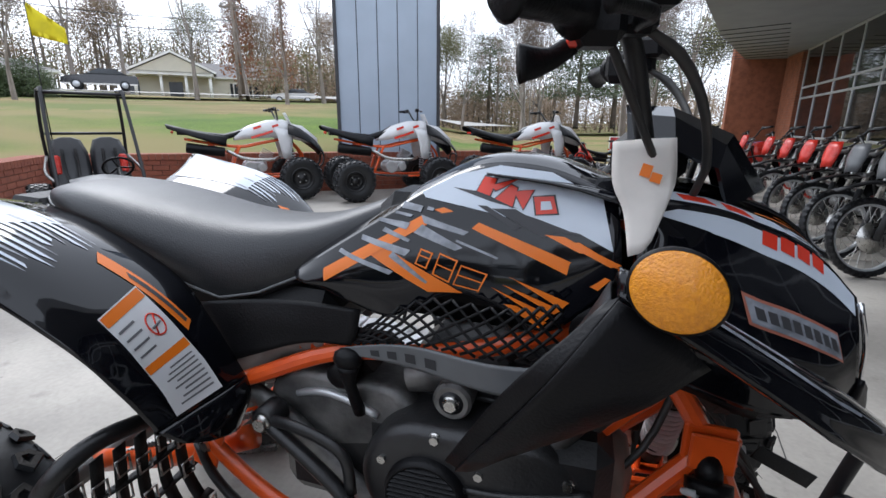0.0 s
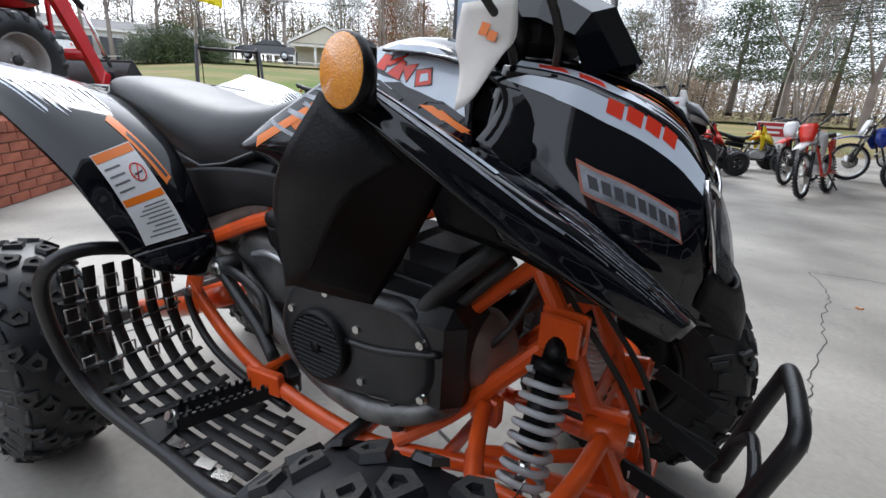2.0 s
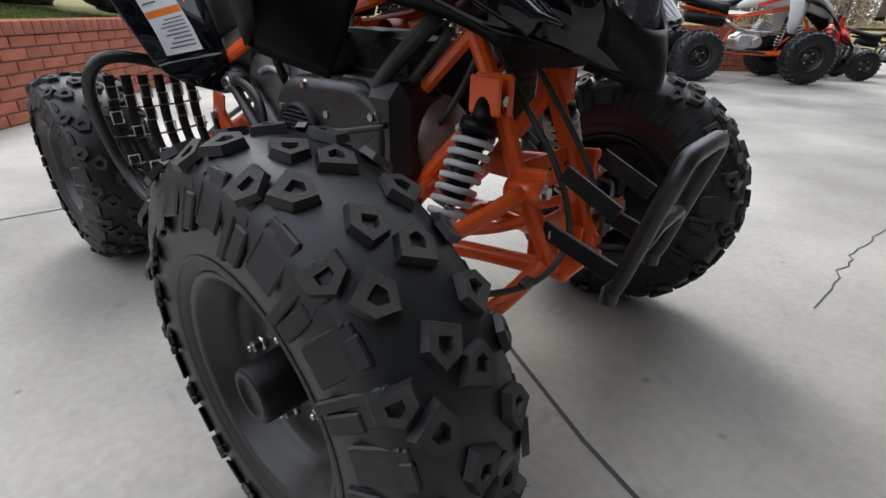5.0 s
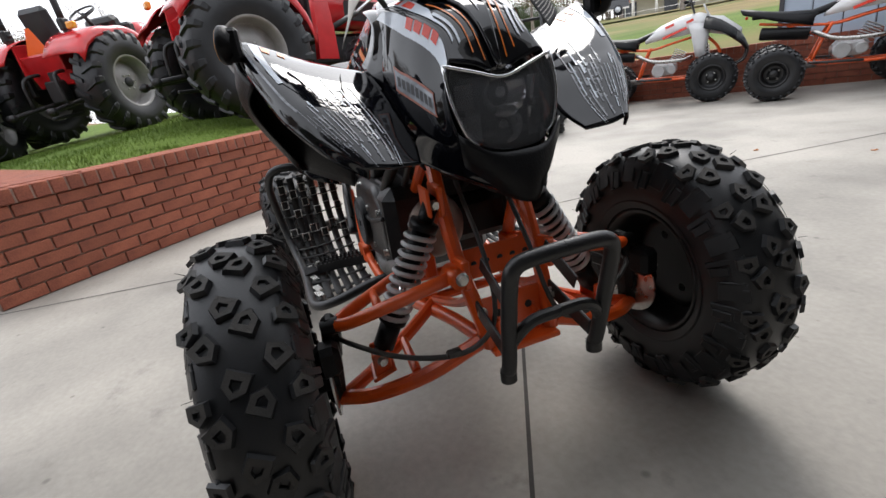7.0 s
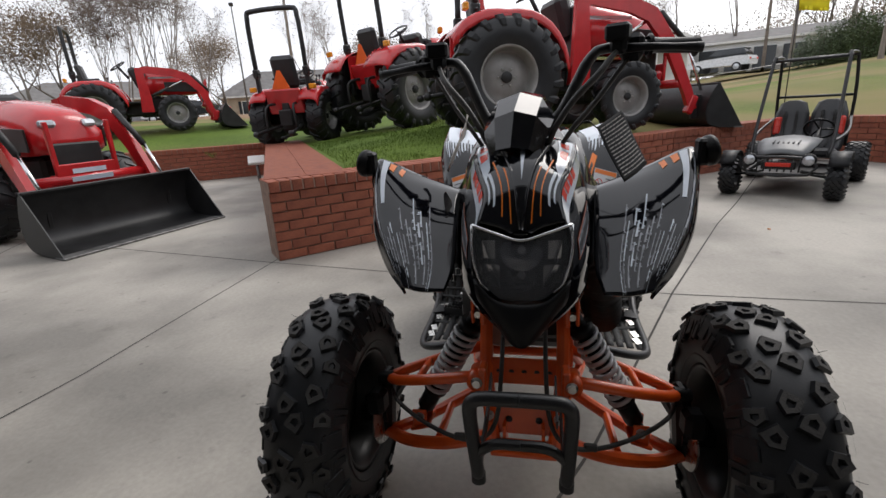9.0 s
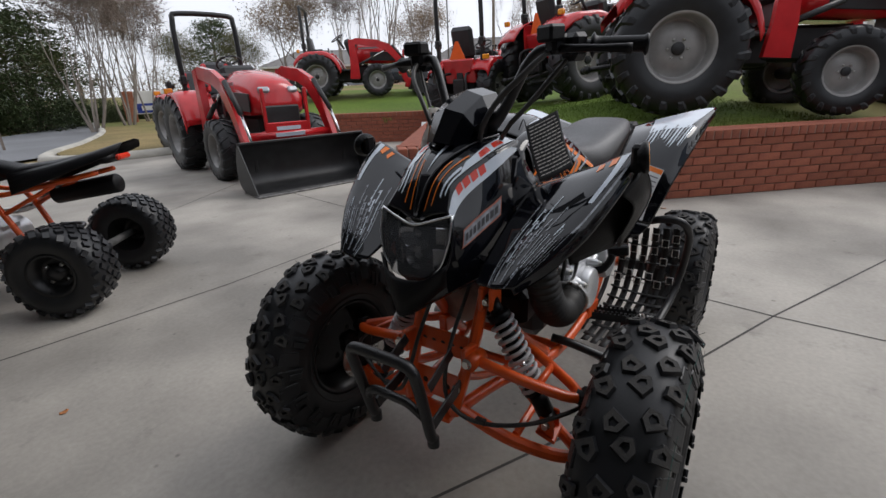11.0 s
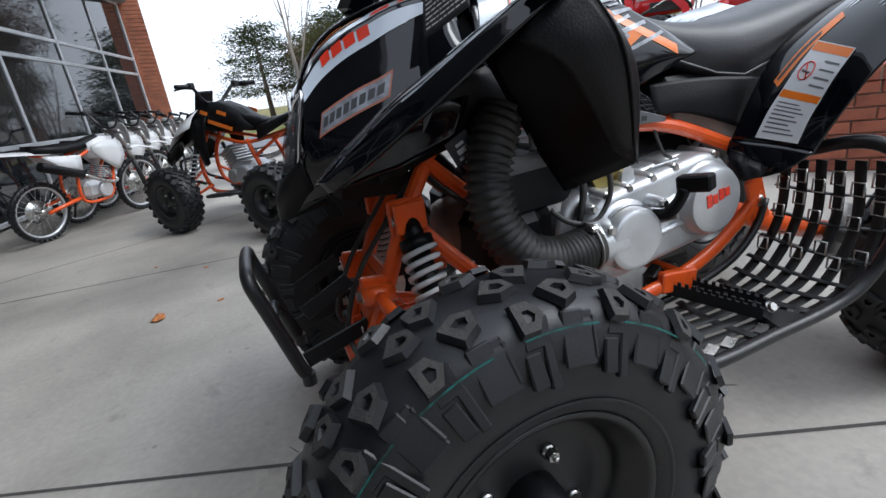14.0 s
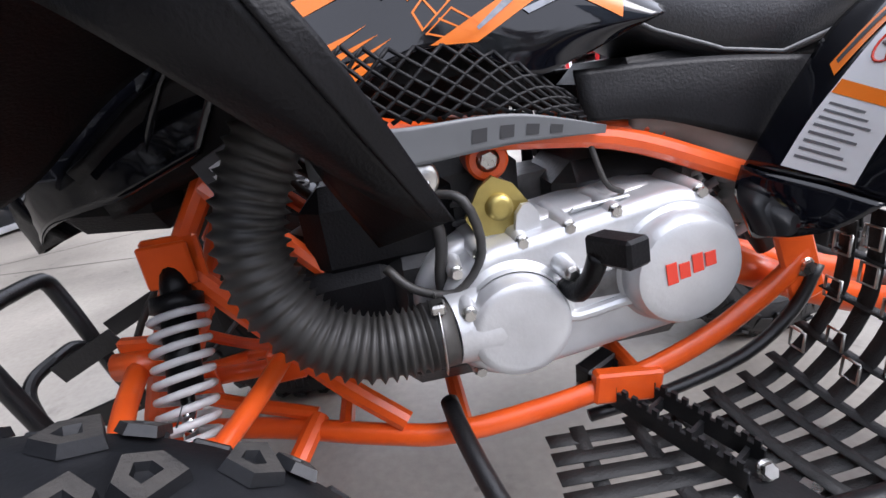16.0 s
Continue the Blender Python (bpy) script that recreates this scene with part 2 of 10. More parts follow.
def concrete_mat():
    m = mat("concrete", (0.42, 0.39, 0.345), 0.72, vary=0.32, scale=0.8, bump=0.25, bscale=45, fine=0.07)
    n, l = m.node_tree.nodes, m.node_tree.links
    b = n["Principled BSDF"]
    src = b.inputs["Base Color"].links[0].from_socket
    co = n.new("ShaderNodeTexCoord")
    t = n.new("ShaderNodeTexNoise")
    t.inputs["Scale"].default_value, t.inputs["Detail"].default_value, t.inputs["Roughness"].default_value = 6.0, 9, 0.65
    l.new(co.outputs["Object"], t.inputs["Vector"])
    r = n.new("ShaderNodeMapRange")
    r.inputs[1].default_value, r.inputs[2].default_value = 0.60, 0.72
    r.inputs[3].default_value, r.inputs[4].default_value = 1.0, 0.74
    l.new(t.outputs[0], r.inputs[0])
    x = n.new("ShaderNodeMix")
    x.data_type, x.blend_type = "RGBA", "MULTIPLY"
    x.inputs[0].default_value = 1.0
    l.new(src, x.inputs[6])
    l.new(r.outputs[0], x.inputs[7])
    # small dark specks and old spots
    vo = n.new("ShaderNodeTexVoronoi")
    vo.inputs["Scale"].default_value = 5.5
    l.new(co.outputs["Object"], vo.inputs["Vector"])
    t3 = n.new("ShaderNodeTexNoise")
    t3.inputs["Scale"].default_value = 1.3
    l.new(co.outputs["Object"], t3.inputs["Vector"])
    ad = n.new("ShaderNodeMath")
    ad.operation = "MULTIPLY"
    l.new(vo.outputs["Distance"], ad.inputs[0])
    l.new(t3.outputs[0], ad.inputs[1])
    r2 = n.new("ShaderNodeMapRange")
    r2.inputs[1].default_value, r2.inputs[2].default_value = 0.012, 0.03
    r2.inputs[3].default_value, r2.inputs[4].default_value = 0.62, 1.0
    l.new(ad.outputs[0], r2.inputs[0])
    x2 = n.new("ShaderNodeMix")
    x2.data_type, x2.blend_type = "RGBA", "MULTIPLY"
    x2.inputs[0].default_value = 1.0
    l.new(x.outputs[2], x2.inputs[6])
    l.new(r2.outputs[0], x2.inputs[7])
    l.new(x2.outputs[2], b.inputs["Base Color"])
    return m


def grass_mat(name, a, b2, c):
    m = mat(name, a, 0.95, vary=0.3, scale=0.5, bump=0.6, bscale=25, fine=0.35, col2=b2, spec=0.15)
    n, l = m.node_tree.nodes, m.node_tree.links
    b = n["Principled BSDF"]
    src = b.inputs["Base Color"].links[0].from_socket
    co = n.new("ShaderNodeTexCoord")
    t = n.new("ShaderNodeTexNoise")
    t.inputs["Scale"].default_value, t.inputs["Detail"].default_value = 0.13, 5
    l.new(co.outputs["Object"], t.inputs["Vector"])
    r = n.new("ShaderNodeMapRange")
    r.inputs[1].default_value, r.inputs[2].default_value = 0.45, 0.6
    l.new(t.outputs[0], r.inputs[0])
    x = n.new("ShaderNodeMix")
    x.data_type = "RGBA"
    x.inputs[7].default_value = (*c, 1)
    l.new(r.outputs[0], x.inputs[0])
    l.new(src, x.inputs[6])
    l.new(x.outputs[2], b.inputs["Base Color"])
    return m


CONCRETE = concrete_mat()
JOINT = mat("joint_filler", (0.07, 0.065, 0.06), 0.9, bump=0.4)
ASPHALT = mat("asphalt", (0.17, 0.175, 0.185), 0.85, vary=0.15, scale=0.4, bump=0.5, bscale=120, fine=0.15)
ROADFAR = mat("pale_road", (0.42, 0.40, 0.37), 0.9, vary=0.15, scale=0.2)
KERB = mat("kerb_concrete", (0.48, 0.46, 0.41), 0.85, vary=0.2, scale=2, bump=0.3)
GRASS = grass_mat("lawn_grass", (0.115, 0.17, 0.03), (0.075, 0.12, 0.02), (0.20, 0.17, 0.07))
DRYGRASS = grass_mat("dry_grass", (0.25, 0.19, 0.09), (0.17, 0.135, 0.06), (0.13, 0.15, 0.045))
MULCH = mat("bare_earth", (0.27, 0.16, 0.085), 0.95, vary=0.3, scale=2, bump=0.6, bscale=40, fine=0.3)
BRICK = mat("red_brick", (0.33, 0.105, 0.06), 0.85, vary=0.2, scale=9, bump=0.5, bscale=90, fine=0.18, col2=(0.24, 0.07, 0.042), rand=0.16)
BRICKCOL = mat("red_brick_pier", (0.36, 0.13, 0.07), 0.85, vary=0.2, scale=6, bump=0.4, bscale=90, fine=0.15)
MORTAR = mat("mortar", (0.30, 0.20, 0.155), 0.95, vary=0.2, scale=14, bump=0.6, bscale=120)
METALBLUE = mat("blue_grey_cladding", (0.42, 0.49, 0.58), 0.45, vary=0.05, scale=1.5, bump=0.03)
DARKTRIM = mat("dark_trim", (0.05, 0.05, 0.055), 0.5)
SOFFIT = mat("grey_soffit", (0.30, 0.31, 0.32), 0.7, vary=0.08, scale=2)
ALU = mat("aluminium_frame", (0.62, 0.64, 0.66), 0.4, metal=0.6, vary=0.06)
SHOPGLASS = mat("shop_glass", (0.012, 0.014, 0.017), 0.03, vary=0.1, scale=0.6, spec=0.9)
# near-black that stands in for shade inside the shop, holes and slots
INSIDESHADE = mat("dark_interior", (0.03, 0.03, 0.032), 0.8)
RUBBER = mat("tyre_rubber", (0.010, 0.0108, 0.013), 0.45, vary=0.3, scale=12, bump=0.08, bscale=240, fine=0.15, rvary=0.25)
RUBBERBG = mat("tyre_rubber_worn", (0.020, 0.0195, 0.019), 0.8, vary=0.3, scale=10, bump=0.3, bscale=100)
RUBBERLUG = mat("tread_edge_dust", (0.048, 0.044, 0.040), 0.8, vary=0.5, scale=30, bump=0.4, bscale=200, col2=(0.026, 0.025, 0.024))
GREENLINE = mat("green_tyre_stripe", (0.0, 0.10, 0.085), 0.7, vary=0.5, scale=60)
RIMBLACK = mat("black_rim_paint", (0.012, 0.012, 0.013), 0.38, vary=0.2, scale=12, bump=0.05)
BLACKMETAL = mat("black_powder_coat", (0.012, 0.012, 0.013), 0.38, vary=0.2, scale=20, bump=0.15, bscale=220)
ORANGE = mat("orange_frame_paint", (0.80, 0.105, 0.010), 0.34, vary=0.12, scale=18, bump=0.06, bscale=120, coat=0.3, col2=(0.70, 0.085, 0.010))
ORANGESTK = mat("orange_decal", (0.85, 0.20, 0.012), 0.3, vary=0.04)
GLOSSBLACK = mat("gloss_black_plastic", (0.004, 0.0045, 0.007), 0.05, vary=0.2, scale=6, coat=0.0, spec=0.5, rvary=0.2, bump=0.22, bscale=6)
MATTBLACK = mat("matt_black_plastic", (0.005, 0.005, 0.006), 0.42, spec=0.22, vary=0.25, scale=10, bump=0.2, bscale=260)
SEATVINYL = mat("seat_vinyl", (0.028, 0.029, 0.032), 0.40, vary=0.12, scale=7, bump=0.22, bscale=330, rvary=0.25)
WHITEDECAL = mat("white_decal", (0.60, 0.66, 0.74), 0.18, vary=0.05, coat=0.4)
GREYDECAL = mat("grey_decal", (0.34, 0.36, 0.40), 0.2, vary=0.3, scale=40, coat=0.3)
REDDECAL = mat("red_decal", (0.70, 0.045, 0.02), 0.25, vary=0.05)
LABELWHITE = mat("label_paper", (0.72, 0.73, 0.74), 0.4, vary=0.05)
LABELINK = mat("label_print", (0.16, 0.16, 0.17), 0.5)
PAPER = mat("tag_paper", (0.72, 0.68, 0.63), 0.8, vary=0.06, scale=20, bump=0.1)
PAPERBACK = mat("tag_printed_side", (0.02, 0.02, 0.022), 0.6, vary=0.1)
SPRING = mat("grey_spring_paint", (0.55, 0.55, 0.56), 0.35, vary=0.1, scale=30)
STEEL = mat("zinc_steel", (0.62, 0.61, 0.58), 0.28, metal=1.0, vary=0.15, scale=40)
CASTALU = mat("cast_aluminium", (0.66, 0.67, 0.68), 0.36, metal=0.6, vary=0.1, scale=12, bump=0.12, bscale=160)
DARKALU = mat("dirty_cast_aluminium", (0.24, 0.235, 0.23), 0.5, metal=0.7, vary=0.35, scale=16, bump=0.3, bscale=120)
ENGBLACK = mat("black_engine_paint", (0.02, 0.02, 0.021), 0.36, vary=0.3, scale=14, bump=0.2, bscale=150)
HOSE = mat("ribbed_hose_rubber", (0.02, 0.0195, 0.019), 0.5, vary=0.4, scale=12, col2=(0.045, 0.042, 0.038), bump=0.2)
BRASS = mat("yellow_zinc", (0.50, 0.40, 0.13), 0.38, metal=0.8, vary=0.2, scale=20)
AMBER = mat("amber_reflector", (0.85, 0.33, 0.012), 0.25, vary=0.12, scale=260, bump=0.5, bscale=460, coat=0.4, col2=(0.72, 0.25, 0.010))
LENS = glass("clear_lens", (0.25, 0.26, 0.28), 0.03, 0.16)
CHROME = mat("chrome", (0.75, 0.75, 0.76), 0.08, metal=1.0, vary=0.05)
STRAP = mat("nylon_strap", (0.018, 0.018, 0.018), 0.65, vary=0.3, scale=30, bump=0.4, bscale=300)
TRACTRED = mat("tractor_red", (0.55, 0.018, 0.022), 0.25, vary=0.12, scale=5, coat=0.4)
LIGHTRED = mat("motorcycle_red", (0.62, 0.035, 0.02), 0.28, vary=0.1)
TRACTBLACK = mat("tractor_black", (0.018, 0.018, 0.019), 0.5, vary=0.3, scale=8)
GREYRIM = mat("grey_tractor_rim", (0.31, 0.30, 0.29), 0.45, metal=0.3, vary=0.15, scale=6)
BUCKET = mat("bucket_steel", (0.02, 0.02, 0.021), 0.45, vary=0.4, scale=5, bump=0.2)
PLWHITE = mat("white_plastic", (0.72, 0.72, 0.72), 0.25, vary=0.05)
PLBLUE = mat("blue_plastic", (0.03, 0.06, 0.35), 0.28)
PLYELLOW = mat("yellow_plastic", (0.75, 0.55, 0.01), 0.3)
PLGREY = mat("grey_plastic", (0.12, 0.125, 0.13), 0.4)
BARK = mat("grey_bark", (0.30, 0.26, 0.225), 0.95, vary=0.3, scale=6, bump=0.6, bscale=30)
BARKDARK = mat("dark_bark", (0.19, 0.155, 0.125), 0.95, vary=0.3, scale=6, bump=0.6, bscale=30)
TWIG = mat("bare_twigs", (0.30, 0.235, 0.20), 0.95, vary=0.25, scale=1)
LEAFGREEN = mat("evergreen_leaves", (0.075, 0.105, 0.04), 0.7, vary=0.35, scale=0.9, col2=(0.04, 0.06, 0.022))
LEAFOLIVE = mat("olive_leaves", (0.17, 0.16, 0.065), 0.75, vary=0.35, scale=0.6, col2=(0.10, 0.105, 0.04))
LEAFRUST = mat("rust_leaves", (0.24, 0.085, 0.028), 0.8, vary=0.3, scale=0.6, col2=(0.17, 0.075, 0.035))
LEAFBROWN = mat("brown_leaves", (0.31, 0.225, 0.15), 0.85, vary=0.35, scale=0.4, col2=(0.20, 0.155, 0.11))
SIDING = mat("cream_siding", (0.62, 0.58, 0.48), 0.7, vary=0.06, scale=0.5)
TANBRICK = mat("tan_brick_wall", (0.42, 0.33, 0.24), 0.85, vary=0.12, scale=1.5)
WHITEPAINT = mat("white_paint", (0.78, 0.77, 0.74), 0.5, vary=0.04, scale=1)
ROOF = mat("grey_shingles", (0.21, 0.20, 0.195), 0.9, vary=0.15, scale=1.5, bump=0.4, bscale=6)
WINDOWDARK = mat("dark_window", (0.03, 0.035, 0.04), 0.1)
CARBLACK = mat("black_car_paint", (0.012, 0.013, 0.018), 0.12, coat=0.8)
CARWHITE = mat("white_car_paint", (0.72, 0.73, 0.74), 0.2, coat=0.5)
CARGREY = mat("silver_car_paint", (0.35, 0.37, 0.40), 0.25, metal=0.4, coat=0.5)
FLAGYELLOW = mat("yellow_flag_cloth", (0.85, 0.72, 0.01), 0.7, vary=0.1)
WOODPOLE = mat("weathered_pole_wood", (0.24, 0.20, 0.165), 0.95, vary=0.25, scale=4, bump=0.4)
SIGNRED = mat("sign_red", (0.45, 0.03, 0.035), 0.4)
DRYLEAF = mat("dry_leaf", (0.45, 0.17, 0.05), 0.8, vary=0.3, scale=60)

# ---- the place: patio, planter walls, lawn, road, shop front ----
rnd = random.Random(5)

# the sheet that reaches the horizon, with slight swells far off
g = Mesh()
xs = [-900, -500, -300, -200, -140, -120, -100, -87, -75, -67, -60, -54, -48, -44, -40, -36, -32, -29, -26, -23, -20, -17, -14, -11, -8, -4, 0, 5, 10, 17, 25, 37, 50, 62, 75, 87, 100, 120, 140, 200, 400, 900]
def hill_share(x, y):
    b = math.degrees(math.atan2(y + 0.81, x + 0.13)) % 360
    return max(0.0, min(1.0, (b - 104) / 14, (178 - b) / 30))
def hill(x, y):
    """The land climbs gently towards the portico house."""
    return hill_share(x, y) * 0.06 * min(110, max(0.0, math.hypot(x + 0.13, y + 0.81) - 5))
def ground_z(x, y):
    d = math.hypot(x + 2, y)
    z = -0.06 + (hill(x, y) if d > 9 else 0)
    if d > 24:
        z += min(1.0, (d - 24) / 60) * (0.5 if y > -20 else 0.35)
    if d > 90:
        z += (d - 90) * 0.006
    return z
ys = xs
g.add([(x, y, ground_z(x, y)) for y in ys for x in xs], [(j * len(xs) + i, j * len(xs) + i + 1, (j + 1) * len(xs) + i + 1, (j + 1) * len(xs) + i) for j in range(len(ys) - 1) for i in range(len(xs) - 1)], 0, True)
solid("ground", g, DRYGRASS, "dry winter grass reaching out to the woods", "ground", "structure")

# concrete patio with sawn joints between the slabs
PATIO = [(-9.5, -9.0), (-5.4, -11.5), (0.6, -12.5), (9.0, -12.5), (9.0, 20.0), (-0.8, 13.5), (-0.5, 9.1), (-7.8, 4.5), (-8.0, -2.0)]
p = Mesh()
p.prism(PATIO, -0.25, 0.0)
solid("patio", p, CONCRETE, "worn pale grey concrete patio slab with sawn joints", "floor", "structure")


def strip(name, pts, w, z, mat_, label, cat):
    s = Mesh()
    rows = []
    pts = [(p_[0] + (q_[0] - p_[0]) * k / 6, p_[1] + (q_[1] - p_[1]) * k / 6) for p_, q_ in zip(pts, pts[1:]) for k in range(6)] + [pts[-1]]
    for i, q in enumerate(pts):
        a, b = V(pts[max(i - 1, 0)]), V(pts[min(i + 1, len(pts) - 1)])
        t = (b - a).normalized()
        n2 = V((-t.y, t.x))
        rows.append([(x, y, z + hill(x, y)) for x, y in ((q[0] + n2.x * w / 2, q[1] + n2.y * w / 2), (q[0] - n2.x * w / 2, q[1] - n2.y * w / 2))])
    vs = [c for r in rows for c in r]
    s.add(vs, [(2 * i, 2 * i + 1, 2 * i + 3, 2 * i + 2) for i in range(len(rows) - 1)], 0, False)
    return solid(name, s, mat_, label, cat, "structure")


JOINTS = [
    [(3.9, -2.65), (2.24, -2.42), (0.93, -2.26), (-0.45, -2.11), (-2.26, -2.10)],
    [(2.6, -0.98), (1.52, -0.54), (0.32, -0.06), (-0.26, 0.24), (-1.617, 0.81), (-3.28, 1.59), (-5.2, 2.6), (-7.2, 3.7)],
    [(-2.95, -6.2), (-2.13, -2.11), (-1.617, 0.81), (-1.57, 1.40), (-1.50, 2.54), (-1.2, 4.24), (-0.8, 7.5)],
    [(-3.5, -5.9), (-1.25, -4.6), (2.6, -2.7)],
]
for pts in JOINTS:
    strip("slab_joint", pts, 0.011, 0.0015, JOINT, "narrow dark sawn joint in the concrete", "floor joint")
# a wandering crack in front of the quad bike
ck = [(0.60, 0.85), (0.64, 1.19), (0.665, 1.40), (0.75, 1.76), (0.78, 2.10), (0.845, 2.45), (0.86, 2.62), (0.81, 3.02), (1.13, 3.09), (1.465, 3.03), (1.8, 3.05)]
ckp = []
for a, b in zip(ck, ck[1:]):
    for k in range(6):
        t = k / 6
        ckp.append((a[0] * (1 - t) + b[0] * t + rnd.uniform(-0.012, 0.012), a[1] * (1 - t) + b[1] * t))
strip("floor_crack", ckp, 0.005, 0.0015, JOINT, "thin wandering crack in the concrete", "crack")

# brick planter walls: nearest bricks one by one, the rest joined
BW, BH, BD, GAP = 0.24, 0.07, 0.09, 0.0105
brick_mesh = Mesh().box((0, 0, 0), (BW - GAP, BD, BH), bev=0.004).data("brick", BRICK)
half_mesh = Mesh().box((0, 0, 0), (BW / 2 - GAP, BD, BH), bev=0.004).data("brick_half", BRICK)
rowlock_mesh = Mesh().box((0, 0, 0), (0.082, 0.34, 0.09), bev=0.006).data("brick_rowlock", BRICK)
COURSE = BH + GAP


def brick_wall(name, a, b, h, parts, label, both=False, th=0.30, z0=0.0, inset0=0.0, cap=True):
    """A wall from a to b whose outer face is on its right-hand side."""
    a, b = V((*a, 0)), V((*b, 0))
    L = (b - a).length
    ang = math.degrees(math.atan2(b.y - a.y, b.x - a.x))
    base = pose(a.x, a.y, z0, 0, 0, ang)
    root = thing(name, label, "brick wall", base, kind="structure")
    n = int(round((h - 0.09) / COURSE))
    core = Mesh().box((L / 2, th / 2 + 0.004, n * COURSE / 2), (L - 0.006, th - 0.012, n * COURSE))
    part("mortar_core", core, MORTAR, root)
    rest = Mesh()
    def put(me, mesh_src, x, y, z, rz=0.0):
        jx = rnd.uniform(-0.0015, 0.0015)
        jy = rnd.uniform(-0.002, 0.002)
        if parts:
            o = new("brick", me)
            o.parent = root
            o.location = (x + jx, y + jy, z)
            o.rotation_euler = (0, 0, rz)
        else:
            m4 = pose(x + jx, y + jy, z, 0, 0, math.degrees(rz))
            rest.box((0, 0, 0), mesh_src, bev=0, m=m4)
    for side in ((0, 1) if both else (0,)):
        y = BD / 2 - 0.006 if side == 0 else th - BD / 2 + 0.01
        for c in range(n):
            x = 0.0 if c % 2 == 0 else BW / 2
            if c % 2:
                put(half_mesh, (BW / 2 - GAP, BD, BH), BW / 4, y, (c + 0.5) * COURSE)
            while x + BW <= L + 0.02:
                put(brick_mesh, (BW - GAP, BD, BH), x + BW / 2, y, (c + 0.5) * COURSE)
                x += BW
            if L - x > BW / 3:
                put(half_mesh, (BW / 2 - GAP, BD, BH), x + BW / 4, y, (c + 0.5) * COURSE)
    if cap:
        k = int(L / 0.092)
        for i in range(k):
            for yc in ((th / 2,) if th < 0.4 else (0.155, 0.155 + 0.345)):
                put(rowlock_mesh, (0.082, 0.34, 0.09), inset0 + (i + 0.5) * (L - inset0) / k, yc, n * COURSE + 0.045 + (0.004 if th > 0.4 else 0.0))
        part("cap_bed", Mesh().box((L / 2, th / 2, n * COURSE + 0.040), (L - 0.01, th + 0.025 if th < 0.4 else th - 0.01, 0.078)), MORTAR, root)
    if rest.v:
        o = part("brickwork", rest, BRICK, root)
        tagged(o, kind="stuff")
    return root


WC = (-2.16, -2.05)
WD = (-5.78, 1.80)
WE = (-7.7, 4.3)
WF = (-0.3, 9.0)
WI = (-7.9, -5.55)
WJ = (-5.6, -9.4)
brick_wall("wall_planter_near", WC, WD, 0.69, True, "low red brick planter wall with a rowlock cap", inset0=0.0)
brick_wall("wall_planter_end", WI, (-2.30, -2.145), 0.69, False, "red brick planter wall running back from the corner", th=0.66)
brick_wall("wall_planter_inner", WJ, WI, 0.69, False, "red brick planter wall behind the tractor")
brick_wall("wall_planter_bend", WD, WE, 0.69, False, "red brick planter wall bending behind the go-kart")
brick_wall("wall_planter_far", WE, WF, 0.69, False, "low red brick planter wall behind the white quad bikes", both=True)

# raised lawn
EDGE = [WJ, WI, (-2.38, -2.17), WD, WE, WF]


def seg_dist(x, y, a, b):
    p, a, b = V((x, y)), V(a), V(b)
    d = b - a
    t = max(0.0, min(1.0, (p - a).dot(d) / d.dot(d)))
    return (p - a - d * t).length


def lawn_z(x, y):
    a, b = V((*WC, 0)), V((*WD, 0))
    n2 = V((-(b - a).y, (b - a).x, 0)).normalized()
    d = (V((x, y, 0)) - a).dot(n2) if y < 2.5 else 0
    d = max(0.0, d)
    rise = 0.40 * min(1.0, d / 3.0) * max(0.0, min(1.0, (3.5 - y) / 2.5))
    # below the cap along the walls
    gap = min(seg_dist(x, y, a_, b_) for a_, b_ in zip(EDGE, EDGE[1:]))
    far = -0.018 * (1 - hill_share(x, y)) * max(-30, min(y, 45)) * min(1.0, math.hypot(x + 4, y) / 30)
    z = 0.61 + rise + far + hill(x, y) + 0.03 * noise.noise(V((x * 0.5, y * 0.5, 0)))
    return min(z, 0.605 + 0.10 * max(0.0, gap - 0.35))
lw = Mesh()
edge = [WJ, WI, (-2.63, -2.17), (-2.43, -1.92), WD, WE, (-4.0, 6.65), WF]
outer = [(-15, -26), (-40, -26), (-52, -10), (-58, 14), (-50, 40), (-22, 46), (-6, 34), (-1.6, 13)]
# lawn as a fan of rings from the wall outwards
def resample(pts, n):
    pts = [V((q[0], q[1], 0)) for q in pts]
    ds = [0]
    for a, b in zip(pts, pts[1:]):
        ds.append(ds[-1] + (b - a).length)
    out = []
    for i in range(n):
        s = ds[-1] * i / (n - 1)
        k = max(j for j in range(len(ds)) if ds[j] <= s + 1e-9)
        k = min(k, len(pts) - 2)
        t = (s - ds[k]) / (ds[k + 1] - ds[k])
        out.append(pts[k].lerp(pts[k + 1], t))
    return out
NA, NB = 120, 44
inn, outr = resample(edge, NA), resample(outer, NA)
rows = []
for j in range(NB):
    t = (j / (NB - 1)) ** 2
    rows.append([])
    for a, b in zip(inn, outr):
        q = a.lerp(b, t)
        rows[-1].append((q.x, q.y, lawn_z(q.x, q.y) if t < 0.98 else ground_z(q.x, q.y) + 0.02))
base = len(lw.v)
lw.add([q for r in rows for q in r], [])
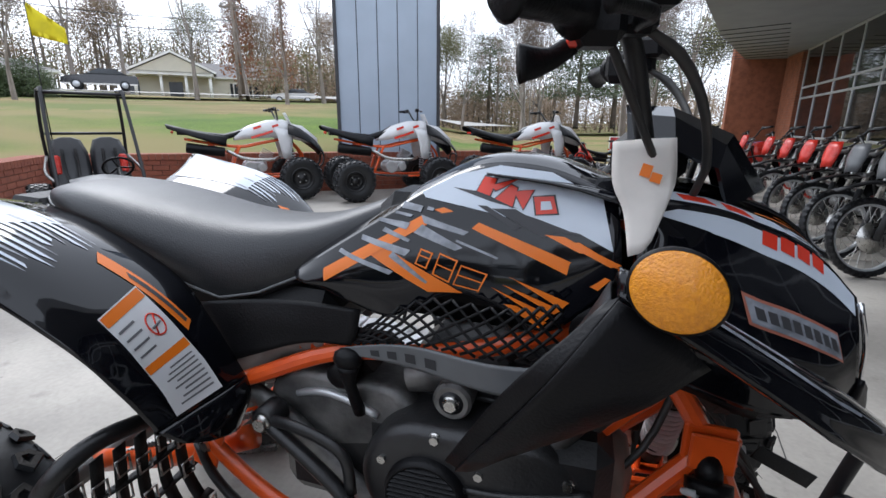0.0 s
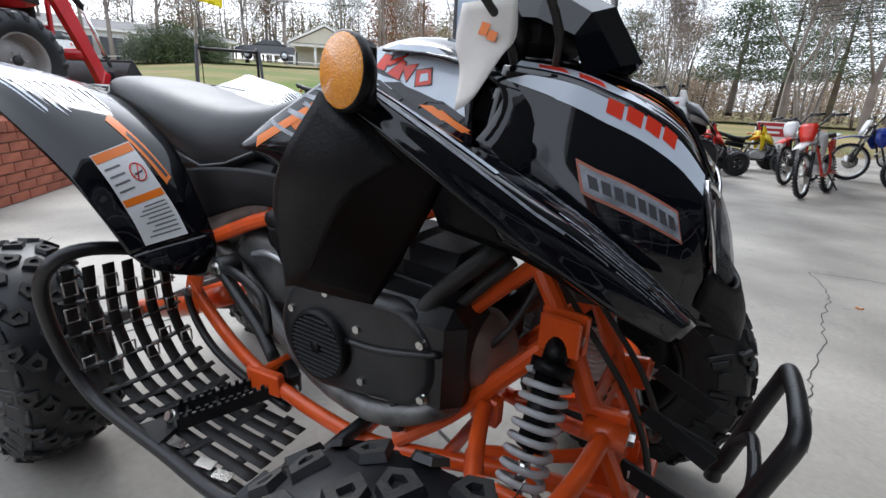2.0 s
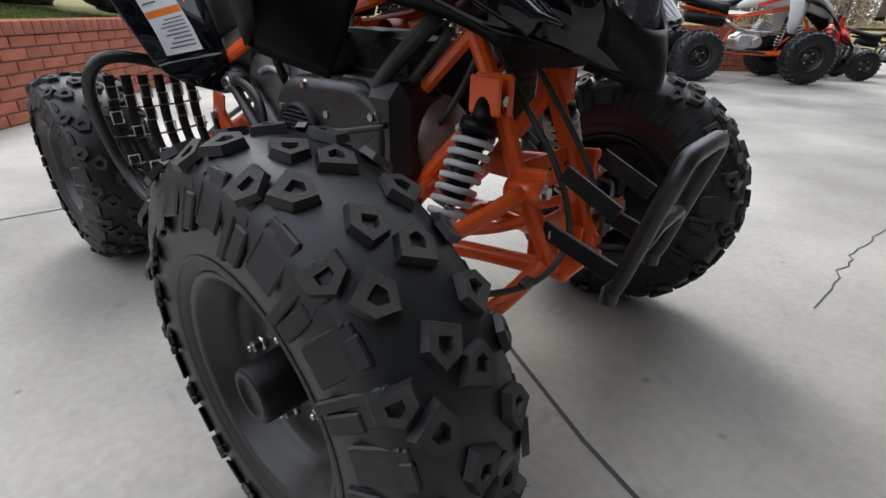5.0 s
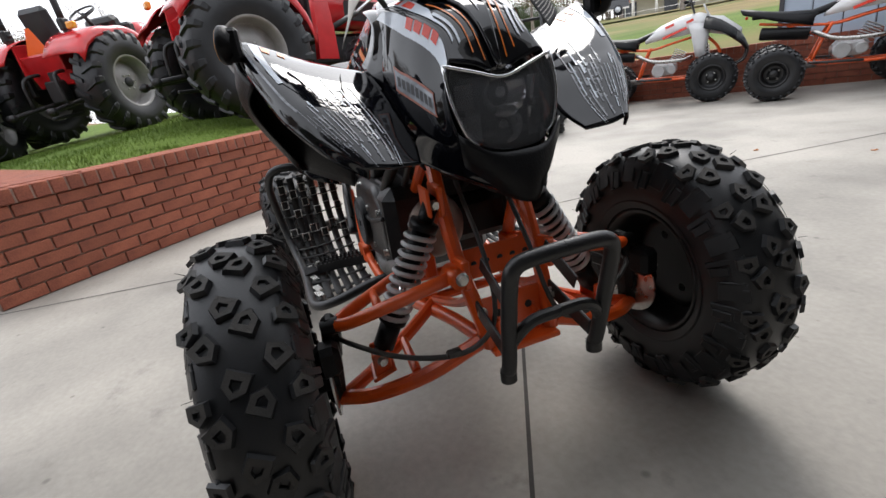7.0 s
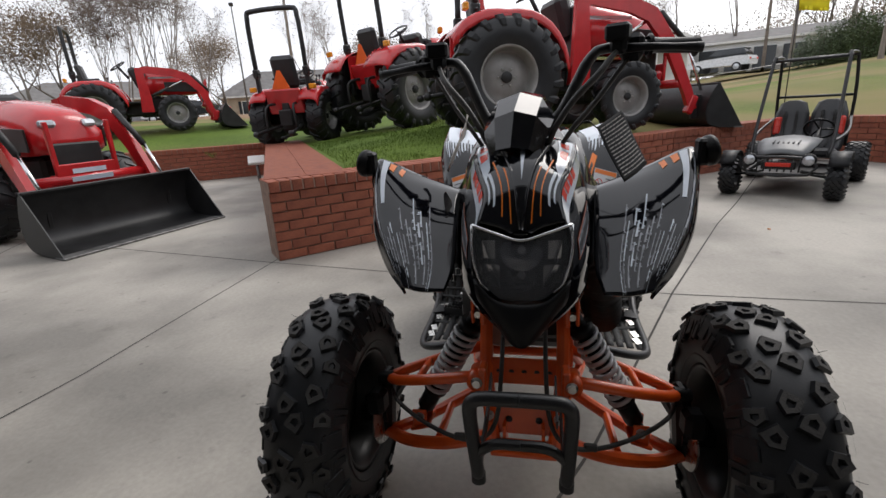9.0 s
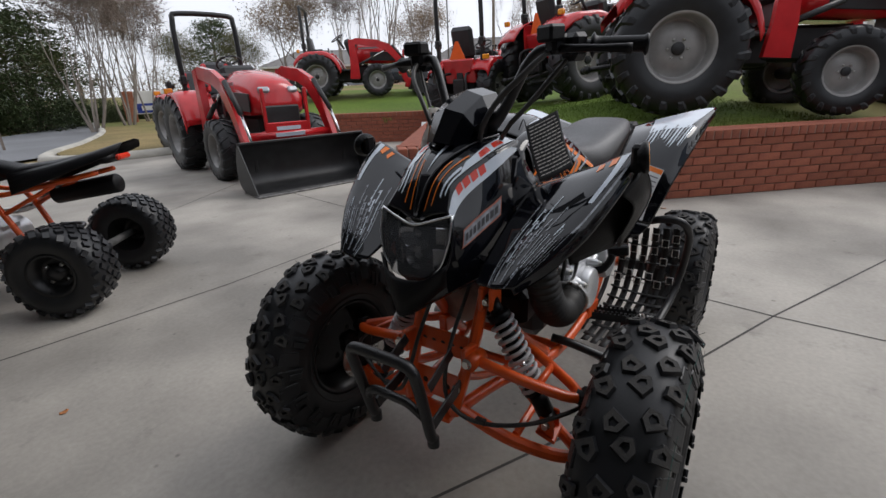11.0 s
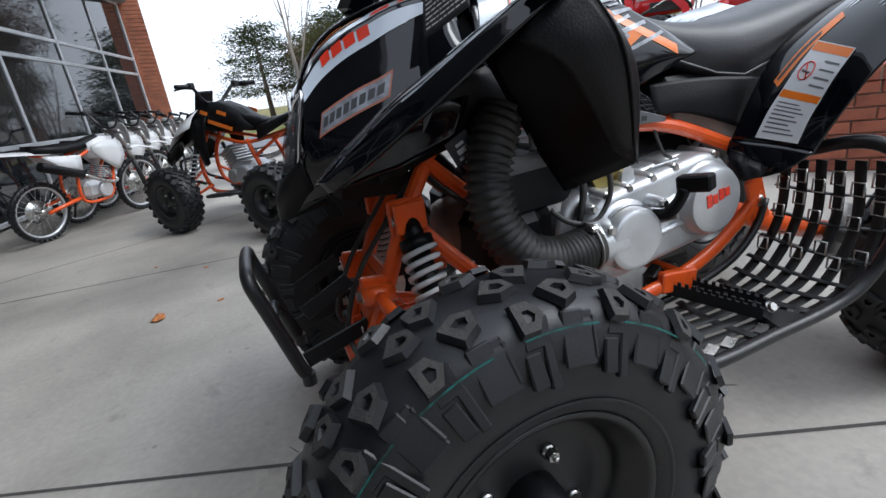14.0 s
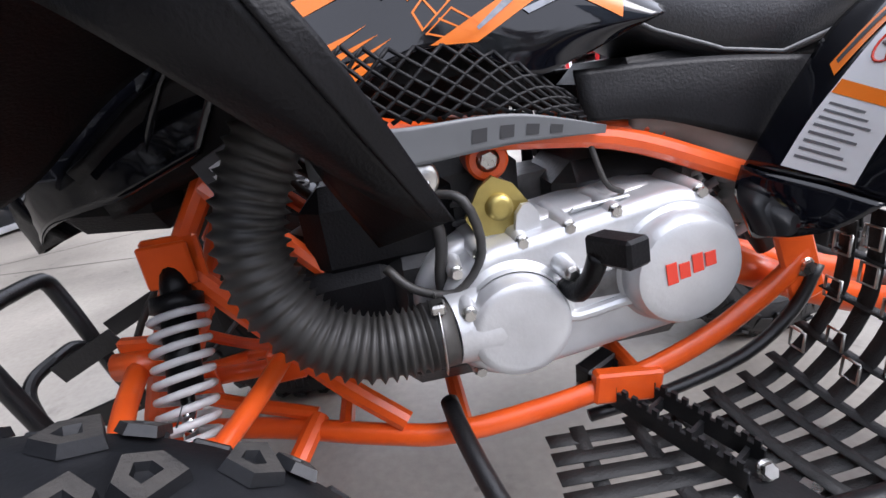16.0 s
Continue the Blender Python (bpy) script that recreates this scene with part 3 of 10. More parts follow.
for j in range(NB - 1):
    for i in range(NA - 1):
        # green by the patio, dry and tan towards the street
        c_ = rows[j][i]
        dry = math.hypot(c_[0], c_[1]) + 2.2 * noise.noise(V((c_[0] * 0.35, c_[1] * 0.35, 3.0))) > 19
        lw.f.append([base + k for k in (j * NA + i, j * NA + i + 1, (j + 1) * NA + i + 1, (j + 1) * NA + i)[::-1]])
        lw.m.append(1 if dry else 0)
        lw.s.append(True)
for i in (0, NA - 1):
    side = [rows[j][i] for j in range(NB)]
    lw.add([q for s_ in side for q in (s_, (s_[0], s_[1], -0.3))], [(2 * j, 2 * j + 1, 2 * j + 3, 2 * j + 2) for j in range(NB - 1)])
solid("lawn", lw, [GRASS, DRYGRASS], "raised green lawn with worn brown patches", "lawn", "structure")

# blue-grey clad canopy pylon behind the planter
c = Mesh()
pm = pose(-3.75, 7.75, 0.3, 0, 0, 24) @ Matrix.Scale(1.12, 4)
for k in range(5):
    c.box((0, 0, 0), (0.288, 1.4, 4.9), bev=0.006, m=pm @ pose(-0.6 + 0.3 * k, 0, 2.4))
c.box((0, 0, 0), (1.47, 1.36, 4.9), mat=1, m=pm @ pose(0, 0, 2.39))
for sx in (-0.765, 0.765):
    for sy in (-0.7, 0.7):
        c.box((0, 0, 0), (0.05, 0.05, 4.9), bev=0.004, mat=1, m=pm @ pose(sx, sy, 2.4))
solid("canopy_pylon", c, [METALBLUE, DARKTRIM], "square pylon clad in pale blue-grey metal panels", "pillar", "structure")

# canopy over the patio
FAC = [(2.3, -11.3), (3.6, -2.0), (6.2, 18.0)]
cp = Mesh()
cpoly = [(0.6, -8.0), (2.4, -12.0), (4.5, -12.6), (8, -2), (8, 20), (5.4, 19.6), (3.0, 13.5), (1.3, 8.0)]
cp.prism(cpoly, 3.35, 3.9)
solid("ceiling_canopy", cp, SOFFIT, "grey panelled canopy soffit over the patio", "canopy", "structure")
# only the strip by the far edge shows
seam = Mesh()
for i in range(10):
    seam.box((2.6 + 0.2 * i, 12.8 + i * 0.6, 3.342), (3.2, 0.025, 0.014), rot=(0, 0, -25))
solid("ceiling_seams", seam, DARKTRIM, "dark seams between canopy panels", "canopy", "structure")


def shopfront(name, a, b, h):
    """Glazed front between two piers: frames, transoms and dark glass."""
    a, b = V((*a, 0)), V((*b, 0))
    L = (b - a).length
    ang = math.degrees(math.atan2(b.y - a.y, b.x - a.x))
    root = thing(name, "dark glazed shop front with pale aluminium frames", "shop window", pose(a.x, a.y, 0, 0, 0, ang), kind="structure")
    n = max(2, int(L / 1.35))
    w = L / n
    for i in range(n + 1):
        part("mullion", Mesh().box((i * w, 0, h / 2), (0.055, 0.12, h), bev=0.006), ALU, root)
    for z in (0.06, 0.85, 1.95, 2.25, h - 0.04):
        part("transom", Mesh().box((L / 2, 0.002, z), (L, 0.11, 0.055), bev=0.006), ALU, root)
    for i in range(n):
        part("pane", Mesh().box(((i + 0.5) * w, 0.03, h / 2), (w - 0.05, 0.012, h - 0.06)), SHOPGLASS, root)
    # added wall; the unlit room is put into its colour
    part("back_wall", Mesh().box((L / 2, -3.0, h / 2), (L, 0.2, h)), INSIDESHADE, root)
    return root


def pier(c, size, h, rz, label):
    root = thing("brick_pier", label, "brick pier", pose(c[0], c[1], 0, 0, 0, rz), kind="structure")
    part("mortar_core", Mesh().box((0, 0, h / 2), (size[0] - 0.02, size[1] - 0.02, h)), MORTAR, root)
    rest = Mesh()
    for k in range(int(h / COURSE)):
        z = (k + 0.5) * COURSE
        for ax in (0, 1):
            Lw = size[ax]
            n = max(1, int(round(Lw / BW)))
            for s in (-1, 1):
                for i in range(n):
                    off = (i + 0.5) * Lw / n - Lw / 2
                    if ax == 0:
                        rest.box((off, s * (size[1] / 2 - 0.04), z), (Lw / n - GAP, BD, BH))
                    else:
                        rest.box((s * (size[0] / 2 - 0.04), off, z), (BD, Lw / n - GAP, BH))
    tagged(part("brickwork", rest, BRICKCOL, root), kind="stuff")
    return root


shopfront("window_1", FAC[0], FAC[1], 3.35)
shopfront("window_2", FAC[1], (6.0, 16.2), 3.35)
pier((6.35, 17.2), (0.75, 1.5), 3.35, -4, "tall red brick pier at the end of the shop front")
pier((2.45, -11.85), (1.0, 0.85), 5.5, 11, "tall red brick pier beside the shop windows")
bk = Mesh().box((7.5, 3, 2.0), (0.3, 40, 4.0)).box((6.2, 18.6, 2), (3.2, 0.3, 4)).box((5.2, -12.5, 2), (6, 0.3, 4))
solid("wall_shop", bk, BRICKCOL, "plain brick walls closing the shop", "wall", "structure")

# road, kerbs and verge on the low side
strip("road", [(3.0, -14.5), (-3.0, -17.0), (-9.0, -24.0), (-17.0, -38.0), (-30.0, -60.0), (-60, -95)], 7.0, 0.0, ASPHALT, "grey asphalt drive curving away", "road")
kb = Mesh()
kb.tube([(-9.6, -30, 0.03), (-6.6, -20.4, 0.03), (-4.2, -15.2, 0.03), (-2.6, -12.6, 0.03), (-2.3, -11.3, 0.03), (-3.0, -10.4, 0.03), (-4.6, -10.0, 0.03)], 0.13, 8, smooth_path=6)
solid("kerb", kb, KERB, "rounded pale concrete kerb round the grass island", "kerb", "structure")
isl = Mesh()
isl.prism([(-4.4, -10.2), (-2.5, -11.3), (-2.75, -12.6), (-4.3, -15.3), (-6.7, -20.5), (-9.8, -30), (-18, -38), (-22, -26), (-14, -16), (-9, -11)], -0.05, 0.09)
solid("grass_island", isl, DRYGRASS, "dry brown grass island inside the kerb", "verge", "structure")
# far street beyond the lawn
strip("street", [(-60, -40), (-42, -10), (-40, 14), (-30, 34), (-5, 52), (40, 64)], 9, 1.06, ROADFAR, "pale street beyond the lawn", "road")
strip("driveway", [(-12, -20), (-20, -13), (-36, -8)], 2.6, 0.82, ROADFAR, "pale drive crossing the lawn", "road")

# ---- the black and orange quad bike ----
class Patch:
    """A smooth surface through a grid of points, to lay panels and decals on."""

    def __init__(self, rows, k=8, out=(0, 0, 1)):
        rows = [spline([V(p) for p in r], [0] * len(r), k)[0] for r in rows]
        cols = [spline(list(c), [0] * len(c), k)[0] for c in zip(*rows)]
        self.g = list(zip(*cols))
        self.R, self.C = len(self.g), len(self.g[0])
        j, i = self.R // 2, self.C // 2
        n = (self.g[j][i + 1] - self.g[j][i - 1]).cross(self.g[j + 1][i] - self.g[j - 1][i])
        self.sign = 1 if n.dot(V(out)) > 0 else -1
        self.table = None

    def at(self, u, v, off=0.0):
        x, y = max(0, min(0.9999, u)) * (self.C - 1), max(0, min(0.9999, v)) * (self.R - 1)
        i, j = int(x), int(y)
        fx, fy = x - i, y - j
        a, b, c, d = self.g[j][i], self.g[j][i + 1], self.g[j + 1][i], self.g[j + 1][i + 1]
        p = (a * (1 - fx) + b * fx) * (1 - fy) + (c * (1 - fx) + d * fx) * fy
        if off:
            n = (b - a + d - c).cross(c - a + d - b)
            p = p + n.normalized() * (off * self.sign)
        return p

    def sheet(self, mesh, th=0.004, mat=0, mat_under=None):
        return mesh.sheet(self.g if self.sign > 0 else self.g[::-1], th, mat, 1, mat_under)

    def decal(self, mesh, q, off, mat=0, n=6, m=6):
        """A four-cornered decal, corners in order round it, lying off the surface."""
        vs = []
        for j in range(m + 1):
            for i in range(n + 1):
                s, t = i / n, j / m
                u = (q[0][0] * (1 - s) + q[1][0] * s) * (1 - t) + (q[3][0] * (1 - s) + q[2][0] * s) * t
                v = (q[0][1] * (1 - s) + q[1][1] * s) * (1 - t) + (q[3][1] * (1 - s) + q[2][1] * s) * t
                vs.append(self.at(u, v, off))
        fs = [(j * (n + 1) + i, j * (n + 1) + i + 1, (j + 1) * (n + 1) + i + 1, (j + 1) * (n + 1) + i) for j in range(m) for i in range(n)]
        return mesh.add(vs, fs if self.sign > 0 else [f[::-1] for f in fs], mat)

    def find(self, x, z):
        """The u and v of the surface point that lies at x and z, seen from the side."""
        if self.table is None:
            self.table = np.array([[self.at(i / 80, j / 60) for i in range(81)] for j in range(61)])
        d = (self.table[:, :, 0] - x) ** 2 + (self.table[:, :, 2] - z) ** 2
        j, i = divmod(int(d.argmin()), 81)
        u, v = i / 80, j / 60
        for _ in range(3):
            e = 0.004
            p, pu, pv = self.at(u, v), self.at(min(u + e, 1), v), self.at(u, min(v + e, 1))
            a, b, c, f = (pu.x - p.x) / e, (pv.x - p.x) / e, (pu.z - p.z) / e, (pv.z - p.z) / e
            det = a * f - b * c
            if abs(det) < 1e-6:
                break
            du, dv = ((x - p.x) * f - (z - p.z) * b) / det, ((z - p.z) * a - (x - p.x) * c) / det
            u, v = max(0.0, min(0.995, u + max(-0.03, min(0.03, du)))), max(0.0, min(0.995, v + max(-0.03, min(0.03, dv))))
        return u, v

    def straight(self, mesh, q, off, mat=0, n=6, m=6):
        """A decal like the other, but with edges that run straight when seen from the side."""
        c = [self.at(*k) for k in q]
        vs = []
        for j in range(m + 1):
            for i in range(n + 1):
                p = c[0].lerp(c[1], i / n).lerp(c[3].lerp(c[2], i / n), j / m)
                vs.append(self.at(*self.find(p.x, p.z), off))
        fs = [(j * (n + 1) + i, j * (n + 1) + i + 1, (j + 1) * (n + 1) + i + 1, (j + 1) * (n + 1) + i) for j in range(m) for i in range(n)]
        return mesh.add(vs, fs if self.sign > 0 else [f[::-1] for f in fs], mat)


def lug(mesh, m, w, l, h, hole=0.5, mat=0, pointed=True):
    """A tread block: a five-sided knob with a sunk middle."""
    out = [(-w / 2, -l / 2), (w / 2, -l / 2), (w / 2, l * 0.12), (0, l / 2), (-w / 2, l * 0.12)] if pointed else [(-w / 2, -l / 2), (w / 2, -l / 2), (w / 2, l / 2), (0, l / 2 * 1.02), (-w / 2, l / 2)]
    ring = lambda s, z: [m @ V((x * s, y * s, z)) for x, y in out]  # noqa: E731
    vs = ring(1.14, 0.0) + ring(1.0, h) + ring(hole, h) + ring(hole * 0.7, h * 0.35)
    fs = [(k, (k + 1) % 5, 5 + (k + 1) % 5, 5 + k) for k in range(5)]
    tops = [(5 + k, 5 + (k + 1) % 5, 10 + (k + 1) % 5, 10 + k) for k in range(5)]
    ins = [(10 + k, 10 + (k + 1) % 5, 15 + (k + 1) % 5, 15 + k) for k in range(5)] + [(15, 16, 17, 18, 19)]
    o = len(mesh.v)
    mesh.add(vs, fs + ins, 0, False)
    for f in tops:
        mesh.f.append([i + o for i in f])
        mesh.m.append(mat)
        mesh.s.append(False)


def tyre_meshes(R, hw, rim, side_stripe=False):
    """Carcass and tread of a knobbly off-road tyre about the y axis; hw: half width."""
    prof = [(-hw * 0.80, rim), (-hw * 0.95, rim + 0.012), (-hw * 1.0, rim + (R - rim) * 0.33), (-hw * 1.0, rim + (R - rim) * 0.55), (-hw * 0.92, rim + (R - rim) * 0.76), (-hw * 0.74, R - 0.021), (-hw * 0.4, R - 0.013), (0, R - 0.0115)]
    prof += [(-a, r) for a, r in prof[-2::-1]]
    inner = [(hw * 0.7, rim - 0.004), (-hw * 0.7, rim - 0.004)]
    car = Mesh().rev([(h, r) for h, r in prof + inner + prof[:1]], (0, 0, 0), (0, 1, 0), 64)
    # raised rings by the bead
    for s in (-1, 1):
        car.rev([(s * hw * 0.94, rim + 0.02), (s * (hw * 0.975 + 0.002), rim + 0.024), (s * hw * 0.98, rim + 0.028)], (0, 0, 0), (0, 1, 0), 64)
    tread = Mesh()
    N = 16
    def base(y, r, th, tilt):
        return pose(0, 0, 0, 0, math.degrees(th), 0) @ pose(0, y, r, 0, 0, 0) @ pose(0, 0, 0, tilt, 0, 0)
    for i in range(N):
        th = 2 * math.pi * i / N
        st = 2 * math.pi / N
        for s in (-1, 1):
            lug(tread, base(s * hw * 0.18, R - 0.0125, th + (0.25 if s > 0 else 0.0) * st, 0) @ pose(0, 0, 0, 0, 0, 60 if s > 0 else -120), 0.036, 0.040, 0.0098, 0.45, 1)
            lug(tread, base(s * hw * 0.53, R - 0.0155, th + (0.75 if s > 0 else 0.5) * st, -s * 12) @ pose(0, 0, 0, 0, 0, 120 if s > 0 else -60), 0.036, 0.040, 0.0100, 0.45, 1)
            # shoulder knob with an L of two bars running down the sidewall
            lug(tread, base(s * hw * 0.80, R - 0.0245, th + 0.2 * st, -s * 36) @ pose(0, 0, 0, 0, 0, 90 if s > 0 else -90), 0.036, 0.032, 0.008, 0.42, 1)
            for dth, l2, w2, dy in ((0.08, 0.082, 0.013, 0.0), (0.27, 0.040, 0.020, 0.016), (0.18, 0.026, 0.034, -0.020)):
                tread.box((0, 0, 0), (w2, l2, 0.009), bev=0.002, m=base(s * hw * 0.955, R - 0.062, th + dth * st, -s * 70) @ pose(0, s * dy, 0))
            # broad low block with a stepped end
            m = base(s * hw * 0.95, R - 0.056, th + 0.7 * st, -s * 68)
            tread.box((0, 0, 0), (0.042, 0.062, 0.004), bev=0.002, m=m)
            tread.box((0, 0, 0), (0.030, 0.018, 0.007), bev=0.002, m=m @ pose(0.006, -s * 0.024, 0))
            tread.box((0, 0, 0), (0.006, 0.050, 0.007), bev=0.002, m=m @ pose(-0.020, 0, 0))
            if i % 2 == 0:
                a = base(s * hw * 0.86, R - 0.02, th, -s * 40)
                tread.cyl(a @ V((0, 0, 0)), a @ V((0.002, s * 0.004, 0.016)), 0.0007, 0.0004, 4, mat=0)
    return car, tread


def wheel(parent, name, x, y, z, R, hw, rim, side, spin, lift, stripe):
    """One wheel; side is +1 for the left."""
    root = new(name)
    root.parent = parent
    root.matrix_basis = pose(x, y, z, 0, spin, 0)
    car, tread = tyre_meshes(R, hw, rim)
    ty = part("tyre", car, RUBBER, root, "new black knobbly off-road tyre")
    tagged(part("tread", tread, [RUBBER, RUBBERLUG], ty), kind="stuff")
    if stripe:
        st = Mesh()
        n = 40
        a0, a1 = radians(stripe[0]), radians(stripe[1])
        rr = [(side * hw * 0.93, R - 0.0385), (side * hw * 0.94, R - 0.0405)]
        vs = [(math.sin(a0 + (a1 - a0) * k / n) * r, h + side * 0.0075, math.cos(a0 + (a1 - a0) * k / n) * r + 0.004) for k in range(n + 1) for h, r in rr]
        st.add(vs, [(2 * k, 2 * k + 1, 2 * k + 3, 2 * k + 2) for k in range(n) if k % 7 not in (2, 3)])
        part("green_stripe", st, GREENLINE, ty, "thin green paint line round the tyre")
    s = side
    prof = [(s * hw * 0.80, rim - 0.003), (s * hw * 0.86, rim + 0.006), (s * hw * 0.90, rim + 0.002), (s * hw * 0.84, rim - 0.008), (s * hw * 0.62, rim - 0.012), (s * hw * 0.56, rim - 0.026), (s * hw * 0.34, rim - 0.029), (s * hw * 0.24, rim - 0.036), (s * hw * 0.20, rim - 0.06), (s * hw * 0.24, 0.09), (s * hw * 0.24, 0.0)]
    back = [(-s * hw * 0.80, rim - 0.003), (-s * hw * 0.86, rim + 0.005), (-s * hw * 0.84, rim - 0.008), (-s * hw * 0.3, rim - 0.018), (s * hw * 0.2, rim - 0.036)]
    rm = Mesh().rev(prof, (0, 0, 0), (0, 1, 0), 48).rev(back, (0, 0, 0), (0, 1, 0), 48)
    rim_ob = part("rim", rm, RIMBLACK, root, "deep black steel rim")
    hub = Mesh().rev([(s * (hw * 0.24), 0.042), (s * (hw * 0.24 + 0.058), 0.040), (s * (hw * 0.24 + 0.063), 0.036), (s * (hw * 0.24 + 0.063), 0.028), (s * (hw * 0.24 + 0.059), 0.026), (s * (hw * 0.24 + 0.059), 0.0)], (0, 0, 0), (0, 1, 0), 32)
    part("hub_cap", hub, MATTBLACK, rim_ob, "black plastic hub cap")
    bm_ = Mesh()
    bm_.cyl((0, 0, 0), (0, s * 0.006, 0), 0.0115, n=14, mat=0)
    bm_.cyl((0, s * 0.006, 0), (0, s * 0.017, 0), 0.0085, n=6, smooth=False)
    bm_.cyl((0, s * 0.017, 0), (0, s * 0.024, 0), 0.0045, n=10)
    bd = bm_.data("wheel_nut", STEEL)
    for k in range(4):
        a = math.pi / 4 + k * math.pi / 2
        o = new("wheel_nut", bd)
        o.parent = rim_ob
        o.location = (math.sin(a) * 0.074, s * hw * 0.24, math.cos(a) * 0.074)
    return root


def bolt(mesh, p, d, r=0.009, mat=0):
    p, d = V(p), V(d).normalized()
    mesh.cyl(p, p + d * 0.003, r * 1.35, n=14, mat=mat)
    mesh.cyl(p + d * 0.003, p + d * 0.011, r, n=6, smooth=False, mat=mat)


quad = thing("quad_bike", "glossy black and orange quad bike standing on the patio", "quad bike", pose(0, 0.015, 0))
wheel(quad, "front_wheel", 0.072, 0.510, 0.325, 0.325, 0.088, 0.163, 1, 20, 0, (-75, 75))
wheel(quad, "front_wheel", 0.072, -0.510, 0.325, 0.325, 0.088, 0.163, -1, 55, 0, None)
wheel(quad, "rear_wheel", -1.26, 0.395, 0.292, 0.292, 0.110, 0.140, 1, 10, 0, None)
wheel(quad, "rear_wheel", -1.26, -0.395, 0.292, 0.292, 0.110, 0.140, -1, 40, 0, None)

# orange frame
fr = Mesh()
for s in (1, -1):
    Y = lambda pts: [(x, y * s, z) for x, y, z in pts]  # noqa: E731
    # tower legs, from the shock mount down to the bumper mount
    fr.tube(Y([(-0.125, 0.075, 0.82), (-0.05, 0.085, 0.70), (0.01, 0.092, 0.60), (0.06, 0.09, 0.48), (0.115, 0.075, 0.36), (0.125, 0.07, 0.325)]), 0.016, 10)
    fr.tube(Y([(0.005, 0.095, 0.605), (-0.06, 0.11, 0.52), (-0.16, 0.14, 0.40), (-0.25, 0.175, 0.325)]), 0.0155, 10)
    fr.tube(Y([(0.12, 0.07, 0.33), (-0.05, 0.10, 0.315), (-0.22, 0.165, 0.305), (-0.32, 0.20, 0.305), (-0.48, 0.235, 0.33), (-0.58, 0.235, 0.345), (-0.70, 0.215, 0.375), (-0.80, 0.205, 0.43), (-0.845, 0.20, 0.47)]), 0.0165, 12)
    # upper rail and rear subframe
    fr.tube(Y([(-0.13, 0.07, 0.80), (-0.25, 0.12, 0.74), (-0.40, 0.16, 0.70), (-0.57, 0.172, 0.672), (-0.70, 0.19, 0.62), (-0.83, 0.20, 0.56)]), 0.0155, 10)
    fr.tube(Y([(-0.55, 0.15, 0.685), (-0.75, 0.15, 0.665), (-0.95, 0.15, 0.68)]), 0.013, 8)
    fr.tube(Y([(-0.05, 0.09, 0.70), (-0.14, 0.105, 0.60), (-0.22, 0.12, 0.50)]), 0.013, 8)
    # foot-mount plate
    fr.box((-0.835, s * 0.207, 0.455), (0.055, 0.012, 0.12), rot=(0, 22, 0), bev=0.004)
    fr.box((0.005, s * 0.10, 0.612), (0.07, 0.014, 0.065), bev=0.004)
    fr.box((0.005, s * 0.125, 0.612), (0.06, 0.008, 0.06), bev=0.003)
    fr.box((0.085, s * 0.095, 0.47), (0.055, 0.018, 0.06), bev=0.004)
    fr.box((-0.10, s * 0.115, 0.43), (0.05, 0.03, 0.05), bev=0.004)
    fr.box((-0.56, s * 0.245, 0.34), (0.10, 0.028, 0.045), rot=(0, -6, 0), bev=0.004)
    fr.tube(Y([(0.10, 0.08, 0.42), (0.0, 0.09, 0.37), (-0.12, 0.11, 0.33)]), 0.011, 8)
fr.tube([(-0.33, -0.2, 0.305), (-0.33, 0.2, 0.305)], 0.013, 10)
fr.tube([(-0.58, -0.23, 0.345), (-0.58, 0.23, 0.345)], 0.013, 10)
fr.tube([(-0.16, -0.14, 0.315), (-0.16, 0.14, 0.315)], 0.012, 8)
fr.tube([(-0.13, 0, 0.93), (-0.085, 0, 0.72)], 0.027, 14)
auto_smooth(part("frame", fr, ORANGE, quad, "orange painted tubular steel frame"))
# cross plate of the front tower; near-black discs stand in for shade in its drilled holes
tw = Mesh()
tw.box((0.062, 0, 0.475), (0.006, 0.20, 0.062), rot=(0, -14, 0), bev=0.002)
tw.box((0.10, 0, 0.375), (0.006, 0.135, 0.07), rot=(0, -10, 0), bev=0.002)
tw.box((0.13, 0, 0.322), (0.05, 0.15, 0.012), bev=0.003)
for s in (1, -1):
    tw.box((0.095, s * 0.045, 0.335), (0.06, 0.008, 0.07), bev=0.002)
auto_smooth(part("cross_plate", tw, ORANGE, quad))
hl = Mesh()
for i in range(5):
    y = -0.06 + 0.03 * i
    hl.cyl((0.0655, y, 0.475), (0.0668, y, 0.4745), 0.0062, n=12)
for y in (-0.035, 0.035):
    hl.cyl((0.1035, y, 0.375), (0.1046, y, 0.375), 0.008, n=12)
tagged(part("plate_holes", hl, INSIDESHADE, quad, "near-black discs for the shade in the cross plate's drilled holes"), kind="stuff")

